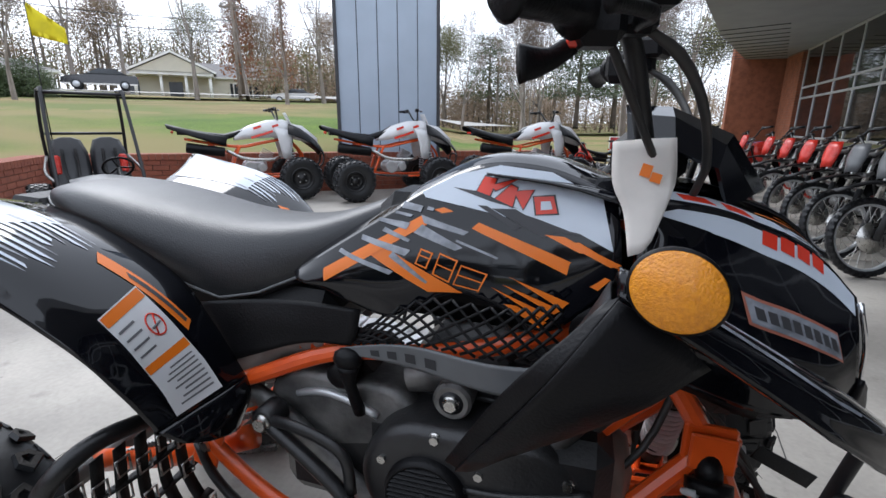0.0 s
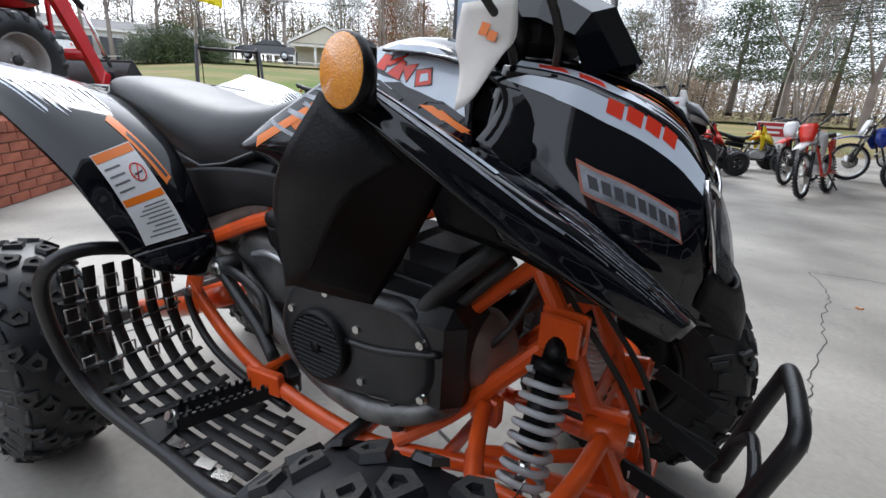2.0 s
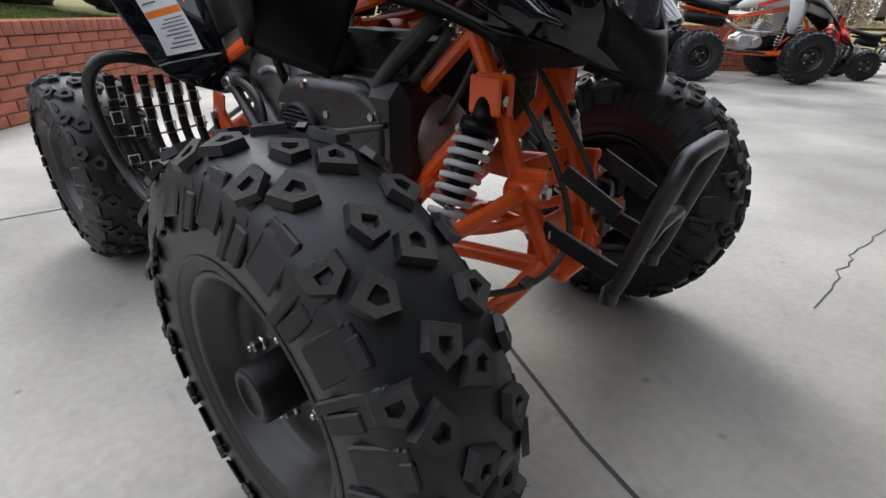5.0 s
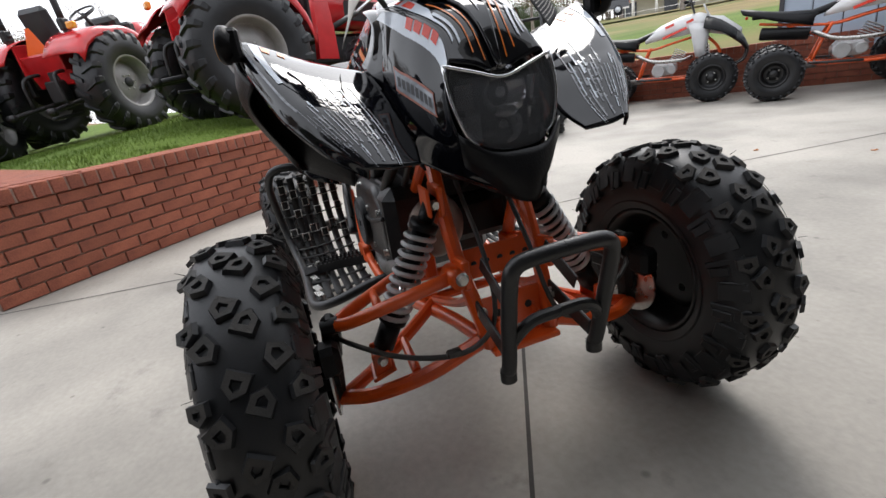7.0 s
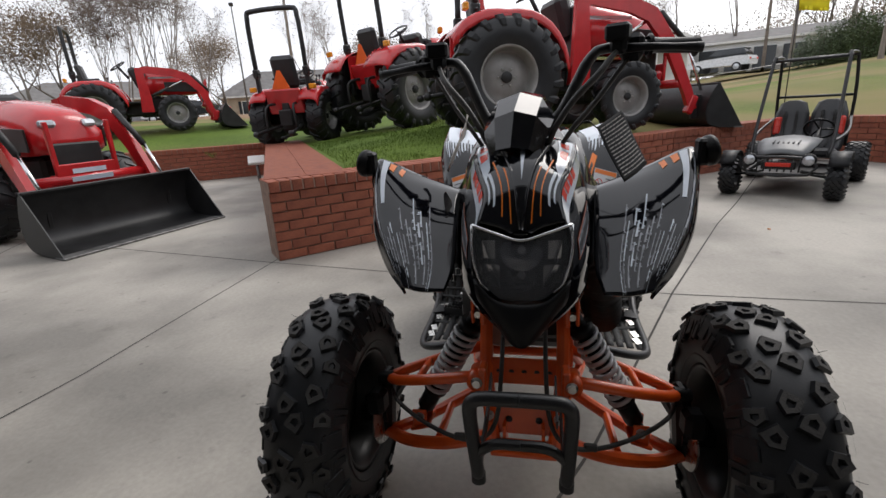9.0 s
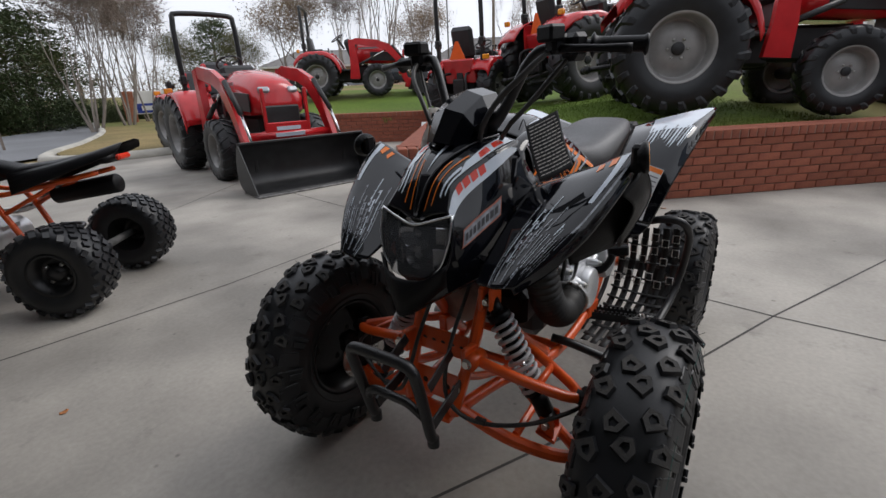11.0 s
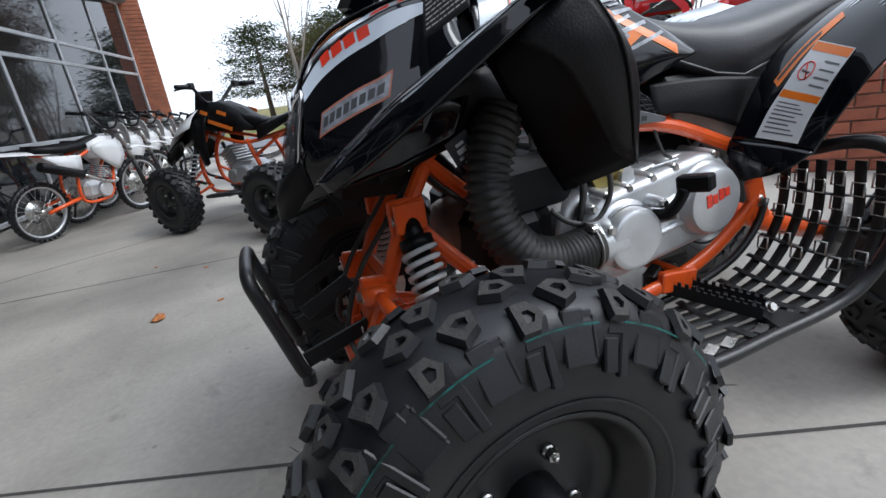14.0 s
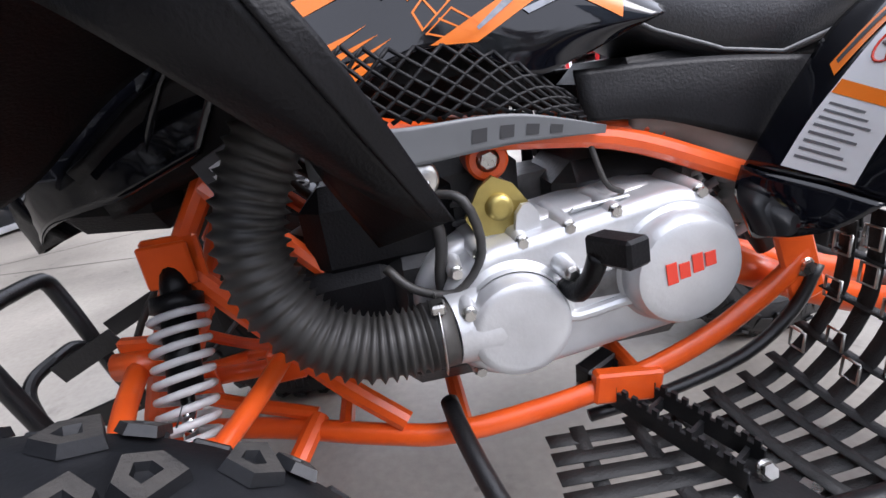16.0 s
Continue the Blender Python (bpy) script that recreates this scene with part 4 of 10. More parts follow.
# front suspension
for s in (1, -1):
    Y = lambda pts: [(x, y * s, z) for x, y, z in pts]  # noqa: E731
    up = Mesh()
    up.tube(Y([(0.085, 0.115, 0.468), (0.07, 0.22, 0.445), (0.035, 0.33, 0.415), (0.012, 0.365, 0.408)]), 0.0135, 10)
    up.tube(Y([(-0.10, 0.125, 0.445), (-0.07, 0.22, 0.43), (-0.02, 0.33, 0.412), (0.012, 0.365, 0.408)]), 0.0135, 10)
    up.tube(Y([(0.05, 0.27, 0.432), (-0.05, 0.27, 0.424)]), 0.010, 8, smooth_path=1)
    up.cyl((0.055, s * 0.112, 0.47), (0.115, s * 0.112, 0.466), 0.019, n=14)
    part("upper_arm", up, ORANGE, quad, "orange tubular upper suspension arm")
    lo = Mesh()
    lo.tube(Y([(0.115, 0.085, 0.335), (0.09, 0.20, 0.285), (0.05, 0.31, 0.248), (0.012, 0.385, 0.238)]), 0.0155, 10)
    lo.tube(Y([(-0.12, 0.11, 0.325), (-0.08, 0.20, 0.288), (-0.03, 0.31, 0.25), (0.012, 0.385, 0.238)]), 0.0155, 10)
    lo.box((0.0, s * 0.285, 0.272), (0.07, 0.055, 0.010), rot=(s * -16, 0, 0), bev=0.003)
    for dx in (-0.024, 0.024):
        lo.box((dx, s * 0.285, 0.295), (0.007, 0.04, 0.055), bev=0.003)
    lo.tube(Y([(0.07, 0.22, 0.282), (-0.07, 0.22, 0.282)]), 0.011, 8, smooth_path=1)
    auto_smooth(part("lower_arm", lo, ORANGE, quad, "orange tubular lower suspension arm"))
    kn = Mesh()
    kn.box((0.0, s * 0.385, 0.325), (0.05, 0.035, 0.20), bev=0.012, rot=(s * 6, 0, 0))
    kn.cyl((0, s * 0.38, 0.292), (0, s * 0.455, 0.292), 0.030, n=18)
    kn.box((-0.06, s * 0.375, 0.33), (0.10, 0.018, 0.03), bev=0.006)
    kn.cyl((0.012, s * 0.355, 0.408), (0.012, s * 0.392, 0.405), 0.017, n=14)
    kn.box((0.05, s * 0.39, 0.36), (0.055, 0.05, 0.065), bev=0.012)
    kn.rev([(s * 0.392, 0.0), (s * 0.392, 0.082), (s * 0.396, 0.082), (s * 0.396, 0.0)], (0, 0, 0.292), (0, 1, 0), 32, mat=1)
    auto_smooth(part("steering_knuckle", kn, [MATTBLACK, STEEL], quad, "dark cast steering knuckle with brake disc"))
    top, low = V((0.004, s * 0.112, 0.606)), V((0.0, s * 0.283, 0.304))
    d = (low - top).normalized()
    sh = Mesh()
    sh.cyl(top, top + d * 0.05, 0.018, n=16)
    sh.cyl(top + d * 0.04, top + d * 0.06, 0.031, 0.031, n=20)
    sh.cyl(top + d * 0.06, top + d * 0.17, 0.020, n=16)
    sh.cyl(low - d * 0.085, low - d * 0.02, 0.024, n=16)
    sh.cyl(low - d * 0.095, low - d * 0.08, 0.032, n=20)
    sh.cyl(top + V((-0.02, 0, 0)), top + V((0.02, 0, 0)), 0.016, n=14)
    sh.cyl(low + V((-0.02, 0, 0)), low + V((0.02, 0, 0)), 0.014, n=14)
    shock = part("shock_absorber", sh, MATTBLACK, quad, "black shock absorber with a pale grey spring")
    part("piston_rod", Mesh().cyl(top + d * 0.16, low - d * 0.08, 0.0085, n=12), CHROME, shock)
    sp = Mesh()
    u = d.orthogonal().normalized()
    w = d.cross(u)
    turns, pts = 10, []
    Ls = (low - top).length - 0.058 - 0.09
    for k in range(turns * 14 + 1):
        a = 2 * math.pi * k / 14
        pts.append(top + d * (0.06 + Ls * k / (turns * 14)) + (u * math.cos(a) + w * math.sin(a)) * 0.0305)
    sp.tube(pts, 0.0055, 8, smooth_path=1)
    part("coil_spring", sp, SPRING, shock, "pale grey coil spring")
    bl = Mesh()
    bolt(bl, (0.026 if s < 0 else 0.026, s * 0.112, 0.606), (1, 0, 0))
    bolt(bl, (0.113, s * 0.107, 0.467), (1, 0, 0), 0.010)
    bolt(bl, (0.026, s * 0.283, 0.304), (1, 0, 0), 0.009)
    bolt(bl, (0.122, s * 0.078, 0.395), (1, 0, 0), 0.008)
    bolt(bl, (-0.838, s * 0.214, 0.452), (0, s, 0), 0.010)
    tagged(part("bolts", bl, STEEL, quad, "zinc plated bolts"), kind="stuff")
    br = Mesh()
    br.tube(Y([(-0.02, 0.375, 0.37), (0.06, 0.33, 0.375), (0.09, 0.26, 0.345), (0.12, 0.17, 0.33), (0.14, 0.10, 0.345), (0.145, 0.06, 0.40), (0.10, 0.05, 0.50), (0.03, 0.05, 0.60), (-0.06, 0.05, 0.72)]), 0.0052, 8)
    br.box((0.125, s * 0.15, 0.335), (0.016, 0.03, 0.014), bev=0.003)
    part("brake_hose", br, HOSE, quad, "black ribbed brake hose")

# front bumper
bp = Mesh()
for s in (1, -1):
    br = Mesh()
    br.box((0.17, s * 0.083, 0.385), (0.13, 0.006, 0.032), rot=(0, 16, 0), bev=0.002)
    part("bumper_bracket", br, BLACKMETAL, quad)
    bp.tube([(0.235, s * 0.088, 0.342), (0.245, s * 0.088, 0.36), (0.268, s * 0.09, 0.44), (0.292, s * 0.09, 0.525), (0.297, s * 0.082, 0.55), (0.298, s * 0.06, 0.558), (0.299, 0, 0.56)], 0.0135, 12)
    bp.tube([(0.252, s * 0.088, 0.395), (0.268, s * 0.07, 0.425), (0.272, s * 0.045, 0.44), (0.273, 0, 0.442)], 0.010, 10)
    part("bumper_strap", Mesh().box((0.17, s * 0.07, 0.47), (0.10, 0.004, 0.028), rot=(0, 28, 0), bev=0.001), BLACKMETAL, quad)
    bp.cyl((0.235, s * 0.088, 0.325), (0.235, s * 0.088, 0.345), 0.015, n=12)
auto_smooth(part("front_bumper", bp, BLACKMETAL, quad, "black tubular steel front bumper"))

# plastics of the quad bike; s = +1 is its left side
def side(s, rows):
    return [[(x, y * s, z) for x, y, z in r] for r in rows]


def dq(s, q):
    """Decal corners; u and v run alike on both sides."""
    return q


COWL = [
    [(-0.115, 0.128, 0.978), (-0.03, 0.116, 0.968), (0.04, 0.096, 0.942), (0.10, 0.076, 0.900), (0.142, 0.085, 0.848)],
    [(-0.125, 0.152, 0.905), (-0.03, 0.143, 0.885), (0.05, 0.126, 0.855), (0.108, 0.110, 0.822), (0.148, 0.100, 0.792)],
    [(-0.125, 0.168, 0.825), (-0.02, 0.156, 0.795), (0.06, 0.141, 0.768), (0.122, 0.120, 0.742), (0.163, 0.088, 0.716)],
    [(-0.085, 0.168, 0.745), (0.00, 0.152, 0.715), (0.08, 0.132, 0.690), (0.14, 0.095, 0.662), (0.188, 0.035, 0.628)],
]
cowl_side = {}
for s in (1, -1):
    P = cowl_side[s] = Patch(side(s, COWL), out=(0, s, 0.3))
    part("cowl_panel", P.sheet(Mesh(), 0.004), GLOSSBLACK, quad, "gloss black nose panel with a silver model badge")
    # silver badge with plain dark bars for its lettering
    dm = Mesh()
    badge = [(0.33, 0.35), (0.80, 0.37), (0.83, 0.53), (0.36, 0.49)]
    P.decal(dm, dq(s, badge), 0.0016, 0, 12, 4)
    inn = [(0.342, 0.366), (0.792, 0.385), (0.818, 0.515), (0.370, 0.476)]
    P.decal(dm, dq(s, inn), 0.0022, 1, 12, 4)
    for k in range(8):
        a = 0.06 + k * 0.115
        q = []
        for t, v in ((a, 0.25), (a + 0.085, 0.25), (a + 0.085, 0.75), (a, 0.75)):
            u0 = inn[0][0] * (1 - t) + inn[1][0] * t, inn[0][1] * (1 - t) + inn[1][1] * t
            u1 = inn[3][0] * (1 - t) + inn[2][0] * t, inn[3][1] * (1 - t) + inn[2][1] * t
            q.append((u0[0] * (1 - v) + u1[0] * v, u0[1] * (1 - v) + u1[1] * v))
        P.decal(dm, dq(s, q), 0.0028, 2, 3, 3)
    tagged(part("badge", dm, [mat("copper_edge", (0.42, 0.14, 0.09), 0.4), GREYDECAL, DARKTRIM], quad, "silver badge with a thin copper edge"), kind="stuff")
    # white and red stripe along the top edge of the nose
    st = Mesh()
    P.decal(st, dq(s, [(0.30, 0.02), (0.97, 0.03), (0.97, 0.17), (0.22, 0.12)]), 0.0015, 0, 14, 3)
    P.decal(st, dq(s, [(0.10, 0.03), (0.30, 0.02), (0.24, 0.12), (0.02, 0.08)]), 0.0015, 0, 6, 3)
    for k in range(4):
        u = 0.42 + 0.085 * k
        P.decal(st, dq(s, [(u, 0.015), (u + 0.07, 0.02), (u + 0.062, 0.095), (u - 0.005, 0.085)]), 0.0024, 1, 4, 3)
    tagged(part("nose_stripe", st, [WHITEDECAL, REDDECAL], quad, "white stripe with a red logo shape"), kind="stuff")

# covers that close the gap between nose and side panels
for s in (1, -1):
    gapc = Mesh()
    gapc.sheet(side(s, [
        [(-0.330, 0.118, 0.995), (-0.200, 0.143, 0.984), (-0.108, 0.148, 0.950), (-0.113, 0.164, 0.905), (-0.124, 0.182, 0.880)],
        [(-0.320, 0.100, 0.992), (-0.160, 0.130, 0.982), (-0.070, 0.138, 0.930), (-0.060, 0.154, 0.865), (-0.070, 0.170, 0.820)],
        [(-0.300, 0.080, 0.990), (-0.115, 0.118, 0.972), (-0.040, 0.130, 0.900), (-0.020, 0.146, 0.800), (-0.010, 0.146, 0.720)],
    ]), 0.004, 0, 3)
    part("nose_side_cover", gapc, GLOSSBLACK, quad, "gloss black cover beside the nose")

TOP = []
for a, c0 in zip(COWL[0], [(-0.115, 0, 0.995), (-0.03, 0, 0.988), (0.04, 0, 0.962), (0.10, 0, 0.908), (0.146, 0, 0.818)]):
    TOP.append([(a[0], -a[1], a[2]), (a[0] * 0.5 + c0[0] * 0.5, -a[1] * 0.5, (a[2] + c0[2]) / 2 + 0.004), c0, (a[0] * 0.5 + c0[0] * 0.5, a[1] * 0.5, (a[2] + c0[2]) / 2 + 0.004), a])
ct = Patch(TOP, out=(0.3, 0, 1))
part("cowl_top", ct.sheet(Mesh(), 0.004), GLOSSBLACK, quad, "gloss black nose top with white and orange flashes")
fl = Mesh()
for s in (1, -1):
    X = lambda u: 0.5 + s * u  # noqa: E731
    for q, mm in (([(0.0, 0.02), (0.05, 0.03), (0.012, 0.60), (0.0, 0.70)], 0), ([(0.20, 0.55), (0.225, 0.53), (0.13, 0.95), (0.115, 0.95)], 1), ([(0.31, 0.42), (0.33, 0.42), (0.24, 0.93), (0.225, 0.93)], 1), ([(0.33, 0.02), (0.47, 0.04), (0.46, 0.66), (0.36, 0.50)], 0), ([(0.37, 0.56), (0.41, 0.57), (0.36, 0.88), (0.335, 0.86)], 0), ([(0.43, 0.62), (0.46, 0.62), (0.43, 0.86), (0.41, 0.84)], 0), ([(0.355, 0.10), (0.44, 0.12), (0.44, 0.24), (0.36, 0.20)], 2), ([(0.36, 0.26), (0.445, 0.28), (0.445, 0.40), (0.37, 0.36)], 2)):
        qq = [(X(u), v) for u, v in q]
        ct.decal(fl, qq, 0.0018 if abs(q[0][0]) > 0.1 else 0.0085, mm, 4, 10)
# raised wedge down the middle of the nose
wg = Mesh()
ct.decal(wg, [(0.20, 0.03), (0.80, 0.03), (0.515, 0.97), (0.485, 0.97)], 0.007, 0, 10, 14)
part("nose_wedge", wg, GLOSSBLACK, quad, "raised black wedge on the nose")
wr = Mesh()
for s in (1, -1):
    wr.tube([ct.at(0.5 + s * (0.30 * (1 - v) + 0.015 * v), 0.03 + 0.94 * v, 0.0045) for v in [k / 10 for k in range(11)]], 0.0035, 6, smooth_path=1)
part("wedge_edge", wr, GLOSSBLACK, quad)
tagged(part("nose_flash_decal", fl, [WHITEDECAL, ORANGESTK, REDDECAL], quad, "white and orange decal flashes"), kind="stuff")

# headlight: clear lens over a dark bowl with two reflectors
HL = Patch([
    [(0.141, -0.098, 0.842), (0.150, -0.05, 0.826), (0.153, 0, 0.812), (0.150, 0.05, 0.826), (0.141, 0.098, 0.842)],
    [(0.155, -0.096, 0.785), (0.170, -0.05, 0.775), (0.174, 0, 0.770), (0.170, 0.05, 0.775), (0.155, 0.096, 0.785)],
    [(0.165, -0.080, 0.730), (0.182, -0.045, 0.720), (0.188, 0, 0.716), (0.182, 0.045, 0.720), (0.165, 0.080, 0.730)],
    [(0.168, -0.062, 0.712), (0.184, -0.04, 0.702), (0.190, 0, 0.698), (0.184, 0.04, 0.702), (0.168, 0.062, 0.712)],
], out=(1, 0, 0))
bowl = Mesh()
bowl.box((0.10, 0, 0.775), (0.06, 0.17, 0.13), bev=0.02, mat=0)
lamp = part("headlight", bowl, MATTBLACK, quad, "clear headlight with a dark bowl and chrome reflectors")
rf = Mesh()
for z, r in ((0.79, 0.042), (0.735, 0.03)):
    rf.rev([(0, r), (-0.012, r * 0.8), (-0.024, r * 0.45), (-0.028, 0.012)], (0.152, 0, z), (1, 0, 0), 24)
    rf.ball((0.138, 0, z), 0.010, 10)
for s in (1, -1):
    rf.box((0.140, s * 0.06, 0.735), (0.004, 0.035, 0.05), rot=(0, 0, s * 20), bev=0.002)
    rf.box((0.137, s * 0.066, 0.79), (0.004, 0.03, 0.04), rot=(0, 0, s * 20), bev=0.002)
part("reflector", rf, CHROME, lamp)
lens = part("lens", HL.sheet(Mesh(), 0.003), LENS, lamp, "clear plastic headlight lens")
lens.visible_shadow = False
rimm = Mesh()
rimm.tube([HL.at(u, 0.0, 0.001) for u in [k / 16 for k in range(17)]], 0.0032, 8, smooth_path=1)
rimm.tube([HL.at(0.0, v, 0.001) for v in [k / 12 for k in range(13)]], 0.0030, 8, smooth_path=1)
rimm.tube([HL.at(1.0, v, 0.001) for v in [k / 12 for k in range(13)]], 0.0030, 8, smooth_path=1)
part("lens_edge", rimm, CHROME, lamp)
# chin under the lamp
ch = Mesh()
ch.sheet([
    [(0.16, -0.092, 0.735), (0.185, -0.05, 0.700), (0.193, 0, 0.694), (0.185, 0.05, 0.700), (0.16, 0.092, 0.735)],
    [(0.155, -0.085, 0.690), (0.192, -0.042, 0.662), (0.206, 0, 0.652), (0.192, 0.042, 0.662), (0.155, 0.085, 0.690)],
    [(0.13, -0.065, 0.650), (0.185, -0.03, 0.625), (0.208, 0, 0.610), (0.185, 0.03, 0.625), (0.13, 0.065, 0.650)],
], 0.006, 0, 4)
ch.box((0.06, 0, 0.70), (0.16, 0.20, 0.10), bev=0.03)
ch.box((-0.03, 0, 0.80), (0.16, 0.24, 0.20), bev=0.04)
part("chin", ch, MATTBLACK, quad, "black plastic chin below the headlight")

FEND = [
    [(-0.14, 0.160, 0.862), (-0.10, 0.172, 0.862), (0.00, 0.160, 0.815), (0.09, 0.150, 0.742), (0.150, 0.160, 0.702)],
    [(-0.160, 0.300, 0.905), (-0.095, 0.283, 0.888), (0.02, 0.245, 0.832), (0.105, 0.215, 0.758), (0.162, 0.205, 0.705)],
    [(-0.165, 0.420, 0.952), (-0.085, 0.392, 0.912), (0.03, 0.335, 0.838), (0.108, 0.285, 0.766), (0.158, 0.245, 0.710)],
    [(-0.165, 0.442, 0.930), (-0.085, 0.414, 0.882), (0.025, 0.360, 0.805), (0.098, 0.306, 0.738), (0.148, 0.250, 0.692)],
]
for s in (1, -1):
    P = Patch(side(s, FEND), out=(0.3, 0, 1))
    part("front_fender", P.sheet(Mesh(), 0.005, 0, 1), [GLOSSBLACK, MATTBLACK], quad, "gloss black front fender with white scratch decals")
    dm = Mesh()
    rr = random.Random(11)
    for k in range(15):
        v = 0.24 + 0.034 * k + rr.uniform(-0.008, 0.008)
        u0 = 0.40 + rr.uniform(-0.12, 0.10) + 0.010 * k
        u1 = 0.84 + rr.uniform(-0.14, 0.08)
        h = rr.uniform(0.009, 0.022) if k < 7 else rr.uniform(0.005, 0.015)
        uu = u0
        while uu < u1:
            du = rr.uniform(0.06, 0.26)
            mk = 0 if rr.random() < 0.5 else 1
            w1, w2 = h * rr.uniform(0.4, 1.0), h * rr.uniform(0.4, 1.0)
            P.decal(dm, dq(s, [(uu, v + (h - w1) / 2), (uu + du, v + (h - w2) / 2), (uu + du, v + (h + w2) / 2), (uu, v + (h + w1) / 2)]), 0.0014, mk, 4, 1)
            for _ in range(5):
                us = uu + du * rr.random()
                w = rr.uniform(0.004, 0.012)
                P.decal(dm, dq(s, [(us, v + h * 0.6), (us + w, v + h * 0.6), (us + w * 1.4, v + h * rr.uniform(1.0, 2.2)), (us + w * 0.7, v + h * rr.uniform(1.0, 2.0))]), 0.0015, mk, 1, 1)
            uu += du + rr.uniform(0.008, 0.03)
    P.decal(dm, dq(s, [(0.03, 0.52), (0.15, 0.54), (0.12, 0.58), (0.03, 0.57)]), 0.0014, 2, 4, 2)
    P.decal(dm, dq(s, [(0.06, 0.45), (0.18, 0.47), (0.14, 0.50), (0.05, 0.485)]), 0.0014, 2, 4, 2)
    P.decal(dm, dq(s, [(0.02, 0.58), (0.40, 0.615), (0.40, 0.655), (0.02, 0.65)]), 0.0014, 0, 8, 2)
    P.decal(dm, dq(s, [(0.05, 0.70), (0.55, 0.72), (0.55, 0.745), (0.05, 0.74)]), 0.0014, 1, 8, 1)
    tagged(part("fender_decal", dm, [WHITEDECAL, GREYDECAL, ORANGESTK], quad, "scratchy white and orange fender decal"), kind="stuff")
    # splash guard behind the wheel arch
    gd = Mesh()
    gd.sheet(side(s, [
        [(-0.130, 0.412, 0.975), (-0.122, 0.291, 0.955), (-0.100, 0.179, 0.906)],
        [(-0.218, 0.405, 0.865), (-0.190, 0.300, 0.810), (-0.160, 0.205, 0.765)],
        [(-0.305, 0.320, 0.697), (-0.268, 0.270, 0.672), (-0.225, 0.220, 0.648)],
    ]), 0.004, 0, 6)
    gd.sheet(side(s, [
        [(-0.123, 0.416, 0.980), (-0.130, 0.412, 0.975)],
        [(-0.186, 0.425, 0.880), (-0.221, 0.407, 0.865)],
        [(-0.285, 0.340, 0.705), (-0.306, 0.321, 0.697)],
    ]), 0.004, 0, 6)
    gd.sheet(side(s, [
        [(-0.124, 0.418, 0.978), (-0.078, 0.412, 0.950), (-0.040, 0.395, 0.915)],
        [(-0.187, 0.426, 0.880), (-0.145, 0.424, 0.872), (-0.105, 0.410, 0.866)],
        [(-0.286, 0.341, 0.705), (-0.262, 0.345, 0.715), (-0.235, 0.345, 0.735)],
    ]), 0.004, 0, 5)
    part("splash_guard", gd, MATTBLACK, quad, "matt black splash guard")
    inn = Mesh()
    inn.sheet(side(s, [
        [(-0.15, 0.18, 0.85), (-0.05, 0.17, 0.82), (0.06, 0.150, 0.745)],
        [(-0.20, 0.175, 0.80), (-0.06, 0.150, 0.77), (0.05, 0.135, 0.715)],
        [(-0.19, 0.15, 0.735), (-0.06, 0.13, 0.715), (0.045, 0.122, 0.68)],
    ]), 0.004, 0, 4)
    part("inner_fender", inn, MATTBLACK, quad)
    # amber reflector
    c, ax = V((-0.128, s * 0.452, 0.948)), V((-0.12, s * 0.93, 0.10)).normalized()
    rb = Mesh().rev([(-0.02, 0.024), (-0.006, 0.0345), (0.004, 0.0345), (0.0055, 0.0325)], c, ax, 40)
    rb.box(tuple(c - ax * 0.018), (0.03, 0.03, 0.06), bev=0.006)
    rb_ob = part("reflector_cup", rb, MATTBLACK, quad)
    part("amber_lens", Mesh().rev([(0.0045, 0.0325), (0.0065, 0.0315), (0.0065, 0.0)], c, ax, 40), AMBER, rb_ob, "round amber side reflector")

PANEL = [
    [(-0.629, 0.15, 0.875), (-0.537, 0.132, 0.935), (-0.458, 0.112, 0.985), (-0.414, 0.095, 1.016), (-0.318, 0.075, 1.061), (-0.211, 0.085, 1.06), (-0.109, 0.11, 1.025)],
    [(-0.613, 0.169, 0.869), (-0.529, 0.157, 0.901), (-0.453, 0.143, 0.93), (-0.392, 0.128, 0.966), (-0.305, 0.116, 0.993), (-0.205, 0.122, 0.981), (-0.104, 0.139, 0.988)],
    [(-0.597, 0.171, 0.863), (-0.52, 0.165, 0.866), (-0.447, 0.157, 0.873), (-0.369, 0.145, 0.913), (-0.293, 0.139, 0.922), (-0.198, 0.143, 0.899), (-0.099, 0.151, 0.949)],
    [(-0.581, 0.16, 0.857), (-0.512, 0.16, 0.832), (-0.442, 0.158, 0.818), (-0.347, 0.148, 0.863), (-0.28, 0.15, 0.854), (-0.192, 0.15, 0.82), (-0.094, 0.15, 0.912)],
]
